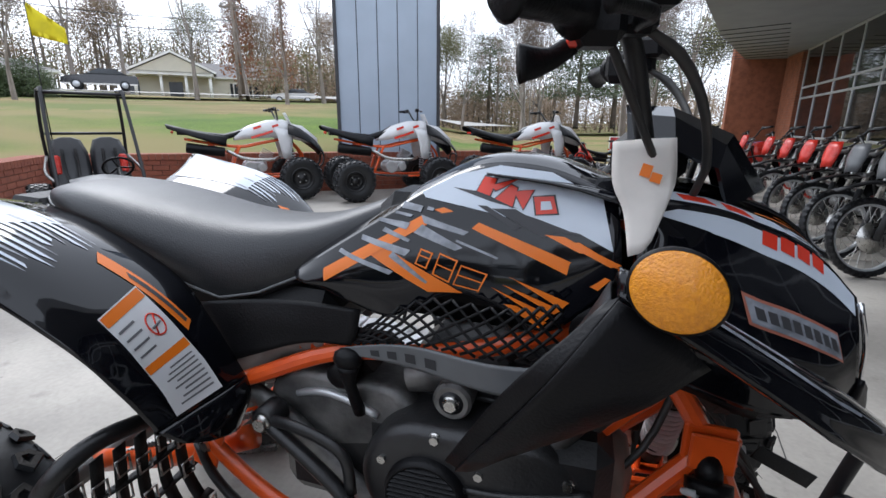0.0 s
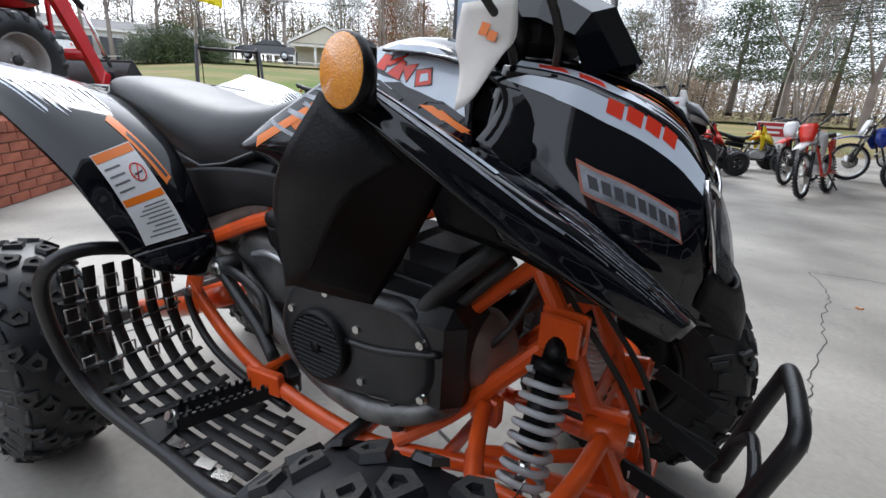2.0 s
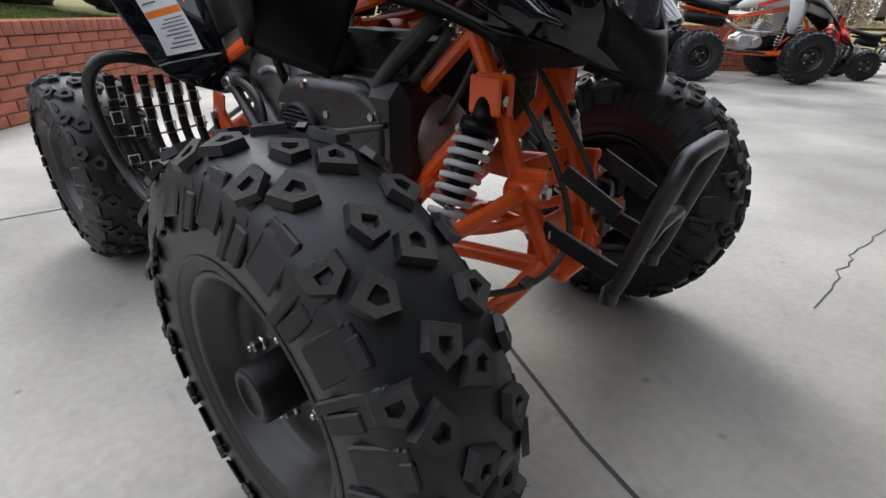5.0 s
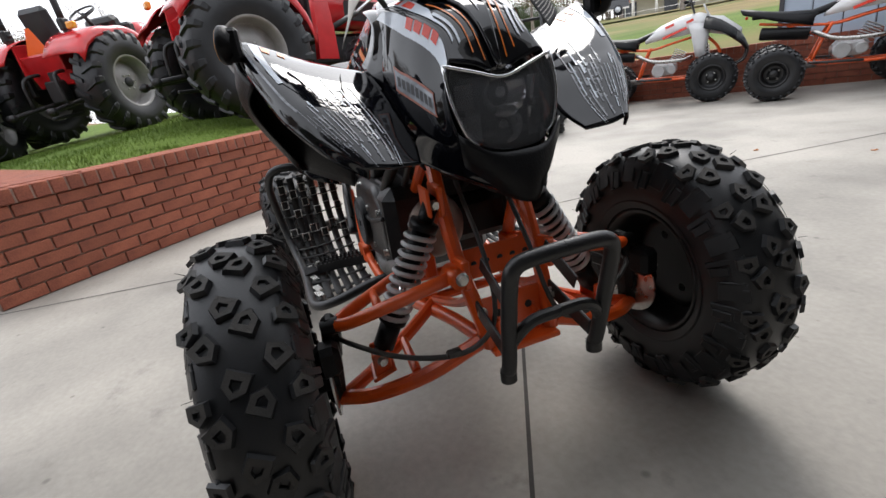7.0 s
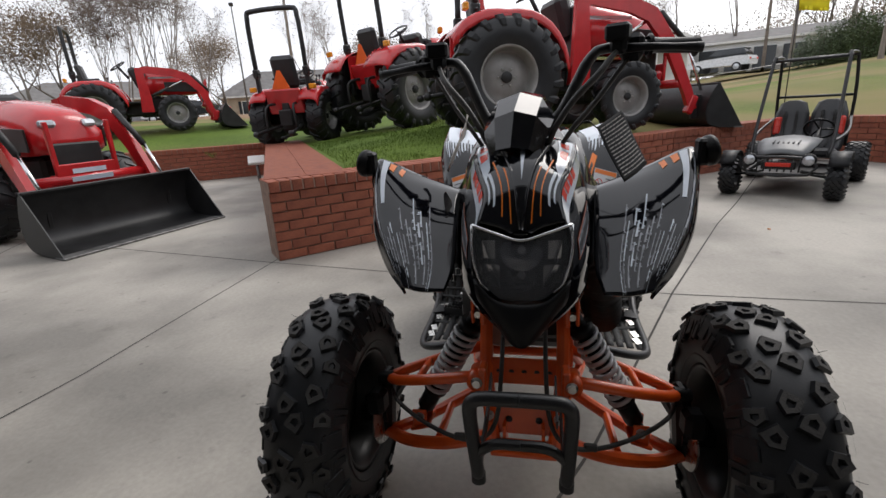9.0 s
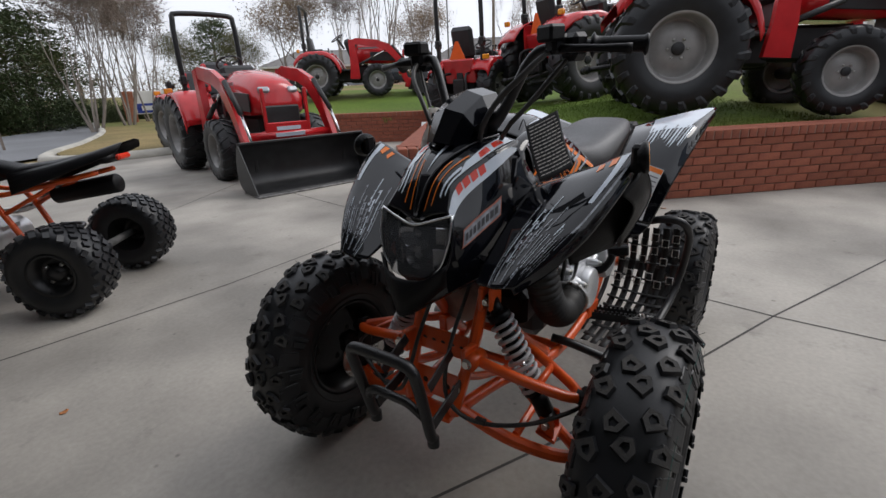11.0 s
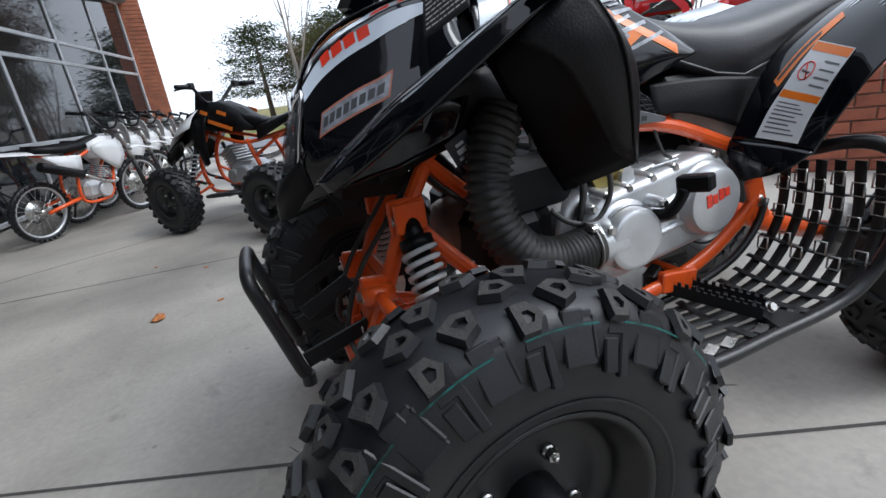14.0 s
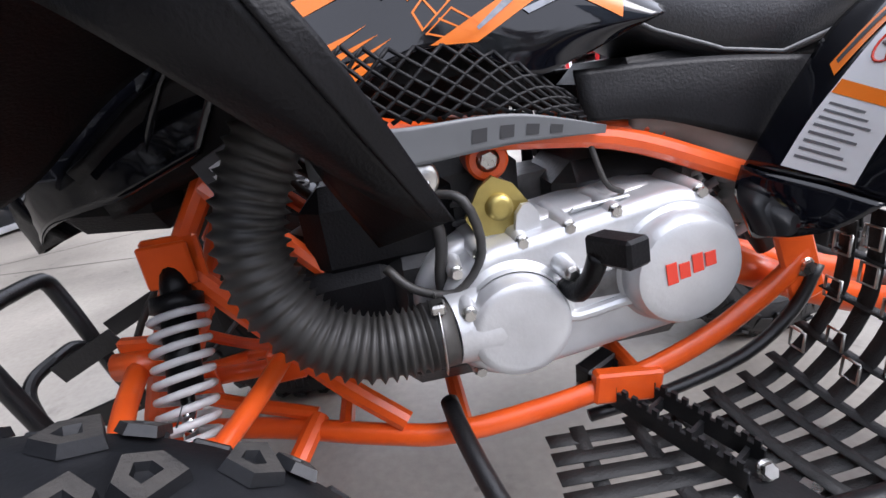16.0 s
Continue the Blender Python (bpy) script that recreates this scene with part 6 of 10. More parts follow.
for x, z in spots:
    yb = 0.236 if (x, z) in ((-0.458, 0.578), (-0.322, 0.548)) else 0.186
    auto_smooth(part("boss", Mesh().rev([(-0.09, 0.017), (-0.03, 0.014), (-0.004, 0.012), (0, 0.0105), (0, 0)], (x, yb, z), (0, 1, 0), 16), CASTALU, cover))
    bolt(cb, (x, yb, z), (0, 1, 0), 0.0075)
tagged(part("cover_bolts", cb, STEEL, cover), kind="stuff")
ear = Mesh().plate([(-0.02, -0.02), (0.02, -0.02), (0.015, 0.018), (0.006, 0.030), (-0.006, 0.030), (-0.015, 0.018)], pose(-0.425, 0.172, 0.628, 90, 0, 0), 0.012)
part("mount_lug", ear, CASTALU, cover)
lg = Mesh()
for k in range(4):
    x = -0.592 - 0.0175 * k
    z = 0.538 + 0.006 * k
    w, h = 0.0145, (0.030, 0.022, 0.026, 0.020)[k]
    lg.box((0, 0, 0), (w, 0.0012, h), m=pose(x, 0.2398, z + h / 2, 0, 9, 0))
part("cover_logo", lg, REDDECAL, cover, "red logo shape on the round lid")
part("number_label", Mesh().box((-0.528, 0.166, 0.640), (0.080, 0.003, 0.020), rot=(-55, 4, 0)), LABELWHITE, cover)
kl = Mesh()
kl.tube([(-0.461, 0.205, 0.545), (-0.463, 0.245, 0.555), (-0.470, 0.268, 0.585), (-0.476, 0.275, 0.612)], [0.013, 0.014, 0.012, 0.013], 10)
kick = part("kick_lever", kl, MATTBLACK, quad, "folded black kick-start lever")
part("lever_pad", Mesh().box((-0.492, 0.287, 0.622), (0.036, 0.066, 0.034), rot=(6, 0, 22), bev=0.004), MATTBLACK, kick, "square rubber lever end")
sm = Mesh()
sm.plate([(-0.040, -0.034), (0.034, -0.034), (0.048, -0.006), (0.026, 0.034), (0.006, 0.048), (-0.022, 0.034), (-0.046, 0.0)], pose(-0.392, 0.150, 0.650, 90, 0, 0), 0.010)
stb = part("starter_bracket", sm, BRASS, quad, "yellow zinc plated starter bracket")
part("starter_motor", Mesh().cyl((-0.392, 0.02, 0.652), (-0.392, 0.142, 0.652), 0.036, n=20, bev=0.004), DARKALU, stb)
part("starter_boss", Mesh().rev([(0, 0.020), (0.012, 0.018), (0.014, 0.010), (0.014, 0)], (-0.392, 0.148, 0.655), (0, 1, 0), 16), BRASS, stb)
# fuel tap and black pipes
ft = Mesh().rev([(-0.03, 0.020), (0, 0.026), (0.010, 0.026), (0.014, 0.022), (0.014, 0)], (-0.286, 0.178, 0.716), (0, 1, 0), 24)
tap = part("fuel_tap", ft, STEEL, quad, "round metal fuel tap")
part("tap_lever", Mesh().box((-0.276, 0.196, 0.712), (0.048, 0.012, 0.012), rot=(0, -8, 0), bev=0.003), STEEL, tap)
part("tap_neck", Mesh().cyl((-0.286, 0.178, 0.738), (-0.286, 0.178, 0.775), 0.010, n=10), ORANGE, tap)
om = auto_smooth(part("frame_mount", Mesh().rev([(-0.05, 0.030), (0.004, 0.030), (0.008, 0.026), (0.008, 0.017), (0.002, 0.016), (0.002, 0)], (-0.388, 0.118, 0.716), (0, 1, 0), 28), ORANGE, quad, "round orange engine mount"))
omb = Mesh()
bolt(omb, (-0.388, 0.121, 0.716), (0, 1, 0), 0.012)
part("mount_bolt", omb, STEEL, om)
for name, pts, r in (("fuel_hose", [(-0.32, 0.20, 0.65), (-0.36, 0.235, 0.64), (-0.375, 0.235, 0.57), (-0.34, 0.225, 0.52), (-0.29, 0.205, 0.53), (-0.26, 0.185, 0.56)], 0.006), ("breather_hose", [(-0.30, 0.175, 0.70), (-0.33, 0.20, 0.60), (-0.325, 0.195, 0.53), (-0.33, 0.18, 0.44)], 0.008), ("wiring", [(-0.53, 0.165, 0.70), (-0.55, 0.19, 0.62), (-0.575, 0.19, 0.60)], 0.004), ("breather_hose", [(-0.10, -0.12, 0.72), (-0.20, -0.17, 0.60), (-0.25, -0.18, 0.48), (-0.24, -0.19, 0.36)], 0.015), ("fuel_hose", [(-0.08, -0.11, 0.70), (-0.16, -0.13, 0.60), (-0.22, -0.15, 0.50), (-0.28, -0.14, 0.46)], 0.009), ("wiring", [(-0.02, 0.02, 0.72), (-0.10, 0.05, 0.62), (-0.20, 0.02, 0.55)], 0.006), ("wiring", [(-0.03, -0.06, 0.72), (-0.08, -0.10, 0.58), (-0.16, -0.12, 0.48)], 0.006)):
    part(name, Mesh().tube(pts, r, 8), HOSE, quad)
# ribbed intake hose
hz = Mesh()
path = spline([V(p) for p in [(-0.135, 0.165, 0.815), (-0.096, 0.180, 0.750), (-0.074, 0.195, 0.680), (-0.084, 0.205, 0.605), (-0.125, 0.212, 0.545), (-0.185, 0.215, 0.514), (-0.240, 0.213, 0.509), (-0.285, 0.208, 0.511)]], [0] * 8, 14)[0]
hz.tube(path, [0.0480 if k % 3 == 0 else 0.0400 for k in range(len(path))], 24, smooth_path=1)
hose = part("intake_hose", hz, HOSE, quad, "dusty black ribbed intake hose")
part("hose_end", Mesh().cyl((-0.262, 0.210, 0.510), (-0.300, 0.206, 0.511), 0.0455, n=28), HOSE, hose)
cl = Mesh().tube([(-0.284, 0.208 + 0.0465 * math.sin(a / 24 * 2 * math.pi), 0.511 + 0.0465 * math.cos(a / 24 * 2 * math.pi)) for a in range(24)], 0.0105, 6, closed=True, smooth_path=1, flat=0.0018)
part("hose_clamp", cl, STEEL, hose, "steel hose clamp")
part("clamp_screw", Mesh().box((-0.284, 0.225, 0.5585), (0.020, 0.026, 0.014), bev=0.003), STEEL, hose)
part("inlet_neck", Mesh().rev([(0, 0.049), (0.02, 0.052), (0.05, 0.060), (0.09, 0.062)], (-0.296, 0.200, 0.511), (-1, -0.25, 0), 32), CASTALU, hose, "cast inlet neck of the belt cover")
ab = Mesh().box((-0.26, 0.02, 0.60), (0.20, 0.24, 0.14), bev=0.03).box((-0.20, 0.05, 0.50), (0.14, 0.20, 0.11), bev=0.02)
part("air_box", ab, MATTBLACK, quad, "black plastic air box")
# right: black fan cover and exhaust cylinder head
fcv = auto_smooth(part("fan_cover", Mesh().loft(slot(V((-0.385, 0, 0.522)), V((-0.215, 0, 0.540)), 0.116, 0.104, -0.06, -0.192, 0.024, 20, 4)), ENGBLACK, quad, "black engine side cover"))
part("cooling_shroud", Mesh().box((-0.185, -0.115, 0.545), (0.215, 0.14, 0.205), bev=0.028), ENGBLACK, fcv)
part("seam", Mesh().tube([(-0.31, -0.1945, 0.540), (-0.24, -0.1955, 0.545), (-0.17, -0.194, 0.560), (-0.11, -0.188, 0.575)], 0.006, 8), ENGBLACK, fcv)
G = V((-0.375, 0, 0.512))
fg = Mesh()
fg.rev([(0.01, 0.074), (-0.012, 0.073), (-0.020, 0.068), (-0.020, 0.064), (-0.008, 0.063), (-0.008, 0.0)], (G.x, -0.19, G.z), (0, 1, 0), 40)
grille_ = part("fan_grille", fg, MATTBLACK, fcv, "round slatted fan grille")
for k in range(13):
    z = -0.057 + 0.0095 * k
    w = math.sqrt(max(0, 0.064 ** 2 - z * z))
    part("slat", Mesh().box((G.x, -0.206, G.z + z), (2 * w, 0.010, 0.0045), rot=(35, 0, 0)), MATTBLACK, fcv)
part("hub", Mesh().rev([(0.0, 0.014), (-0.022, 0.012), (-0.022, 0.0)], (G.x, -0.19, G.z), (0, 1, 0), 16), MATTBLACK, fcv)
fb = Mesh()
for x, z in ((-0.285, 0.570), (-0.275, 0.465), (-0.455, 0.565), (-0.145, 0.585), (-0.36, 0.622), (-0.14, 0.48)):
    bolt(fb, (x, -0.186, z), (0, -1, 0), 0.008)
tagged(part("cover_bolts", fb, STEEL, fcv), kind="stuff")
gl = Mesh().rev([(0.004, 0.017), (-0.003, 0.017), (-0.003, 0.0)], (-0.433, -0.172, 0.603), (0.1, 1, -0.5), 24)
part("green_mark", gl, mat("green_oil_mark", (0.03, 0.32, 0.18), 0.4), fcv, "round green sticker")
gb_ = auto_smooth(part("gearbox_casing", Mesh().loft(slot(V((-0.48, 0, 0.590)), V((-0.645, 0, 0.585)), 0.072, 0.085, 0.0, -0.125, 0.02, 16, 3)), DARKALU, quad, "dull grey cast gearbox casing"))
part("casing_ridge", Mesh().tube([(-0.66, -0.122, 0.615), (-0.60, -0.130, 0.632), (-0.54, -0.130, 0.622), (-0.49, -0.126, 0.598)], 0.008, 8), CASTALU, gb_, "bright worn ridge")
part("filler_cap", Mesh().rev([(0, 0.03), (-0.035, 0.028), (-0.042, 0.02), (-0.042, 0)], (-0.56, -0.10, 0.675), (0, 1, 0), 12), MATTBLACK, gb_)
mt = auto_smooth(part("engine_mount", Mesh().rev([(0.05, 0.034), (-0.012, 0.034), (-0.018, 0.029), (-0.018, 0.014)], (-0.341, -0.140, 0.673), (0, 1, 0), 28), DARKALU, quad, "round cast engine mount"))
part("bush", Mesh().rev([(0.0, 0.022), (-0.019, 0.021), (-0.019, 0.0)], (-0.341, -0.140, 0.673), (0, 1, 0), 20), RUBBER, mt)
mbm = Mesh()
bolt(mbm, (-0.341, -0.159, 0.673), (0, -1, 0), 0.011)
part("mount_bolt", mbm, STEEL, mt)
part("carburettor", Mesh().rev([(0, 0.030), (0.03, 0.034), (0.05, 0.034), (0.055, 0.026), (0.10, 0.026)], (-0.44, -0.09, 0.672), (1, 0.1, 0.25), 18), DARKALU, quad, "grey carburettor body")
exh = Mesh()
exh.tube([(-0.20, -0.03, 0.50), (-0.14, -0.08, 0.46), (-0.17, -0.16, 0.42), (-0.30, -0.20, 0.375), (-0.50, -0.19, 0.40), (-0.72, -0.17, 0.55), (-0.95, -0.16, 0.64)], 0.021, 12)
part("exhaust_pipe", exh, DARKALU, quad, "dull exhaust pipe")
cyl_ = Mesh().rev([(0, 0.07), (0.05, 0.078), (0.10, 0.078), (0.13, 0.06), (0.14, 0.0)], (-0.225, -0.06, 0.500), (1, -0.15, 0.1), 28)
part("cylinder_head", cyl_, mat("rusty_alloy", (0.34, 0.26, 0.22), 0.45, metal=0.6, vary=0.3, scale=12), quad, "dull brownish cylinder head")
gs = Mesh()
gs.tube([(-0.53, -0.17, 0.56), (-0.535, -0.20, 0.63), (-0.535, -0.205, 0.665)], [0.012, 0.011, 0.02], 10)
gs.ball((-0.535, -0.205, 0.678), (0.026, 0.022, 0.020), 12)
part("gear_lever", gs, MATTBLACK, quad, "black gear lever knob")
br_ = Mesh()
br_.tube([(-0.688, -0.188, 0.593), (-0.62, -0.205, 0.604), (-0.555, -0.210, 0.592), (-0.515, -0.212, 0.565), (-0.505, -0.214, 0.50)], 0.012, 8, flat=0.008)
br_.tube([(-0.688, -0.188, 0.588), (-0.60, -0.205, 0.545), (-0.53, -0.215, 0.50), (-0.48, -0.225, 0.455)], 0.014, 8)
bpd = part("brake_pedal", br_, BLACKMETAL, quad, "black brake pedal arm")
pv = Mesh().rev([(0.04, 0.026), (-0.004, 0.026), (-0.008, 0.020), (-0.008, 0)], (-0.688, -0.192, 0.593), (0, 1, 0), 20)
part("pivot", pv, BLACKMETAL, bpd)
pvb = Mesh()
bolt(pvb, (-0.688, -0.200, 0.593), (0, -1, 0), 0.013)
part("pivot_bolt", pvb, STEEL, bpd)
chn = Mesh()
cp_ = [(-0.70 + 0.075 * math.cos(a), -0.12, 0.49 + 0.05 * math.sin(a)) for a in [math.pi / 2 + math.pi * k / 14 for k in range(15)]]
for k in range(40):
    x = -0.74 - k * 0.0108
    for z in (0.50 - k * 0.0045, 0.42 - k * 0.0028):
        chn.box((x, -0.125, z), (0.009, 0.012, 0.010))
tagged(part("chain", chn, DARKALU, quad, "dusty drive chain"), kind="stuff")
# swing arm, rear axle, rear shock
sw = Mesh()
for s in (1, -1):
    sw.tube([(-0.78, s * 0.13, 0.44), (-0.98, s * 0.13, 0.36), (-1.26, s * 0.11, 0.285)], 0.024, 10)
sw.tube([(-0.92, -0.13, 0.38), (-0.92, 0.13, 0.38)], 0.018, 10)
part("swing_arm", sw, ORANGE, quad, "orange swing arm")
ax_ = Mesh().cyl((-1.26, -0.36, 0.283), (-1.26, 0.36, 0.283), 0.022, n=16).rev([(0, 0.0), (0, 0.075), (0.006, 0.075), (0.006, 0)], (-1.26, 0.15, 0.283), (0, 1, 0), 32)
part("rear_axle", ax_, DARKALU, quad, "rear axle with brake disc")
t0, t1 = V((-0.72, 0.0, 0.70)), V((-0.92, 0, 0.42))
rs = Mesh().cyl(t0, t1, 0.022, n=14)
rsh = part("rear_shock", rs, MATTBLACK, quad, "rear shock absorber with a pale spring")
d_ = (t1 - t0).normalized()
u_ = d_.orthogonal().normalized()
w_ = d_.cross(u_)
part("coil_spring", Mesh().tube([t0 + d_ * (0.03 + 0.25 * k / 98) + (u_ * math.cos(2 * math.pi * k / 14) + w_ * math.sin(2 * math.pi * k / 14)) * 0.05 for k in range(99)], 0.008, 8, smooth_path=1), SPRING, rsh, "pale grey coil spring")
for s in (1, -1):
    # corrugated pale boot under the seat rail
    bt = Mesh()
    bp2 = spline([V((-0.60, s * 0.12, 0.70)), V((-0.70, s * 0.13, 0.68)), V((-0.79, s * 0.135, 0.60)), V((-0.80, s * 0.13, 0.52))], [0] * 4, 8)[0]
    bt.tube(bp2, [0.052 if k % 2 else 0.044 for k in range(len(bp2))], 18, smooth_path=1)
    part("ribbed_boot", bt, mat("grey_rubber_boot", (0.32, 0.31, 0.29), 0.6, vary=0.2), quad, "grey ribbed rubber boot")

# foot rests with nets
for s in (1, -1):
    Y = lambda pts: [(x, y * s, z) for x, y, z in pts]  # noqa: E731
    nb = Mesh()
    nb.tube(Y([(-0.285, 0.15, 0.355), (-0.295, 0.22, 0.345), (-0.33, 0.33, 0.305), (-0.375, 0.388, 0.285), (-0.45, 0.402, 0.283), (-0.60, 0.402, 0.290), (-0.74, 0.408, 0.302), (-0.83, 0.420, 0.335), (-0.885, 0.434, 0.41), (-0.898, 0.446, 0.50), (-0.882, 0.450, 0.585), (-0.848, 0.428, 0.640), (-0.838, 0.37, 0.652), (-0.842, 0.27, 0.625), (-0.855, 0.17, 0.585)]), 0.0145, 12)
    nerf = part("nerf_bar", nb, BLACKMETAL, quad, "black tubular foot guard bar with a strap net")
    ib = Mesh().tube(Y([(-0.875, 0.17, 0.49), (-0.84, 0.175, 0.42), (-0.76, 0.178, 0.355), (-0.62, 0.18, 0.315), (-0.50, 0.18, 0.300)]), 0.010, 8)
    part("inner_rail", ib, BLACKMETAL, nerf)
    def prof(t):
        """Inner and outer edge of the net along the guard, from its front to its top."""
        o = spline([V(p) for p in Y([(-0.40, 0.395, 0.286), (-0.60, 0.397, 0.290), (-0.74, 0.402, 0.304), (-0.83, 0.415, 0.340), (-0.885, 0.430, 0.46), (-0.872, 0.425, 0.61)])], [0] * 6, 10)[0]
        i = spline([V(p) for p in Y([(-0.42, 0.20, 0.30), (-0.58, 0.20, 0.30), (-0.70, 0.20, 0.325), (-0.79, 0.20, 0.37), (-0.86, 0.20, 0.47), (-0.85, 0.21, 0.60)])], [0] * 6, 10)[0]
        k = min(int(t * 50), 49)
        f = t * 50 - k
        return i[k].lerp(i[k + 1], f), o[k].lerp(o[k + 1], f)
    net = Mesh()
    for k in range(6):
        a = (k + 0.5) / 6
        net.tube([prof(t / 24)[0].lerp(prof(t / 24)[1], a) + V((0, 0, -0.012 * math.sin(math.pi * t / 24))) for t in range(25)], 0.0018, 6, smooth_path=1, flat=0.0140)
    for k in range(9):
        t = 0.06 + k * 0.105
        i_, o_ = prof(t)
        net.tube([i_.lerp(o_, a / 6) + V((0, 0, 0.003 - 0.010 * math.sin(math.pi * a / 6))) for a in range(7)], 0.0015, 6, smooth_path=1, flat=0.0135 if k < 4 else 0.011)
    tagged(part("strap_net", net, STRAP, nerf, "black woven strap net"), kind="stuff")
    bk_ = Mesh()
    for k in range(6):
        for t in (0.70, 0.86, 0.94) if k % 2 else (0.66, 0.80, 0.91):
            i_, o_ = prof(t)
            c = i_.lerp(o_, (k + 0.5) / 6) + V((0.008, 0, 0.004))
            pts = [c + V((0, dy, dz)) for dy, dz in ((-0.012, -0.015), (0.012, -0.015), (0.012, 0.015), (-0.012, 0.015))]
            bk_.tube(pts, 0.0024, 6, closed=True, smooth_path=1)
    for t in (0.05, 0.10, 0.20, 0.32):
        i_, o_ = prof(t)
        c = i_.lerp(o_, 0.9) + V((0, 0, 0.004))
        bk_.box(tuple(c), (0.035, 0.022, 0.003), rot=(0, 8, 20))
    tagged(part("strap_buckle", bk_, STEEL, nerf, "small steel strap buckles"), kind="stuff")
    # serrated foot peg, running out and back from the frame to the guard bar
    pg_ = Mesh()
    p0, p1 = V((-0.535, s * 0.150, 0.345)), V((-0.650, s * 0.345, 0.312))
    ax3 = (p1 - p0).normalized()
    sd = V((ax3.y, -ax3.x, 0)).normalized()
    L3 = (p1 - p0).length
    pm3 = Matrix.Translation(p0) @ Matrix(((ax3.x, sd.x, 0, 0), (ax3.y, sd.y, 0, 0), (ax3.z, 0, 1, 0), (0, 0, 0, 1)))
    for dy in (-0.026, 0.026):
        pg_.box((0, 0, 0), (L3, 0.006, 0.030), bev=0.001, m=pm3 @ pose(L3 / 2, dy, 0))
        for k in range(14):
            pg_.box((0, 0, 0), (0.008, 0.006, 0.012), m=pm3 @ pose(0.01 + k * (L3 - 0.02) / 13, dy, 0.018))
    for k in range(4):
        pg_.box((0, 0, 0), (0.006, 0.052, 0.020), m=pm3 @ pose(0.03 + k * (L3 - 0.05) / 3, 0, -0.004))
    pg_.box((0, 0, 0), (0.030, 0.075, 0.050), bev=0.004, m=pm3 @ pose(-0.01, 0, 0.004))
    auto_smooth(part("foot_peg", pg_, BLACKMETAL, nerf, "black serrated foot peg"))
    wd = Mesh().plate([(-0.045, -0.03), (0.045, -0.03), (0.012, 0.055), (-0.012, 0.055)], pose(-0.655, s * 0.375, 0.295, 0, 0, 0 if s < 0 else 180), 0.012)
    part("peg_bracket", wd, BLACKMETAL, nerf, "black welded bracket")
    for nm3, q3 in (("peg_bolt", p0 + V((0.035, s * 0.012, -0.006))), ("peg_bolt", V((-0.655, s * 0.352, 0.318)))):
        b3 = Mesh()
        bolt(b3, q3, (0, s, 0.6), 0.010)
        part(nm3, b3, STEEL, nerf)

# handlebar
hb = Mesh()
for s in (1, -1):
    hb.tube([(-0.140, 0, 0.957), (-0.143, s * 0.05, 0.960), (-0.155, s * 0.095, 0.975), (-0.18, s * 0.165, 1.048), (-0.195, s * 0.205, 1.066), (-0.235, s * 0.33, 1.066), (-0.265, s * 0.425, 1.060)], 0.0115, 12)
bar = part("handlebar", hb, BLACKMETAL, quad, "black steel handlebar")
for s in (1, -1):
    a, b = V((-0.228, s * 0.305, 1.066)), V((-0.268, s * 0.43, 1.0595))
    d = (b - a).normalized()
    part("grip", Mesh().rev([(0, 0.020), (0.006, 0.026), (0.012, 0.018), (0.03, 0.0165), (0.125, 0.0165), (0.132, 0.021), (0.138, 0.018), (0.138, 0.0)], a, d, 18), MATTBLACK, bar, "black rubber grip")
    cn = Mesh()
    cn.box((-0.212, s * 0.268, 1.066), (0.05, 0.055, 0.055), rot=(0, 0, s * -18), bev=0.010)
    cn.box((-0.185, s * 0.235, 1.072), (0.055, 0.04, 0.042), rot=(0, 0, s * -18), bev=0.008)
    cn.box((-0.165, s * 0.228, 1.095), (0.05, 0.055, 0.035), rot=(0, 0, s * -18), bev=0.006)
    auto_smooth(part("control_pod", cn, MATTBLACK, bar, "black switch housing and brake reservoir"))
    lv = Mesh()
    lv.tube([(-0.175, s * 0.25, 1.062), (-0.16, s * 0.30, 1.060), (-0.175, s * 0.36, 1.056), (-0.19, s * 0.42, 1.052)], [0.010, 0.008, 0.0075, 0.010], 10, flat=0.006)
    part("brake_lever", lv, MATTBLACK, bar, "black brake lever")
    cbl = Mesh()
    cbl.tube([(-0.17, s * 0.23, 1.06), (-0.12, s * 0.19, 1.03), (-0.09, s * 0.12, 0.99), (-0.08, s * 0.06, 0.93), (-0.09, s * 0.03, 0.85)], 0.0055, 8)
    cbl.tube([(-0.20, s * 0.26, 1.045), (-0.16, s * 0.18, 0.99), (-0.12, s * 0.09, 0.93), (-0.10, s * 0.05, 0.84)], 0.0045, 8)
    part("control_cable", cbl, HOSE, bar, "black control cables")
sw2 = Mesh().box((-0.235, -0.262, 1.05), (0.014, 0.02, 0.02), bev=0.003)
part("stop_switch", sw2, REDDECAL, bar, "red stop switch")
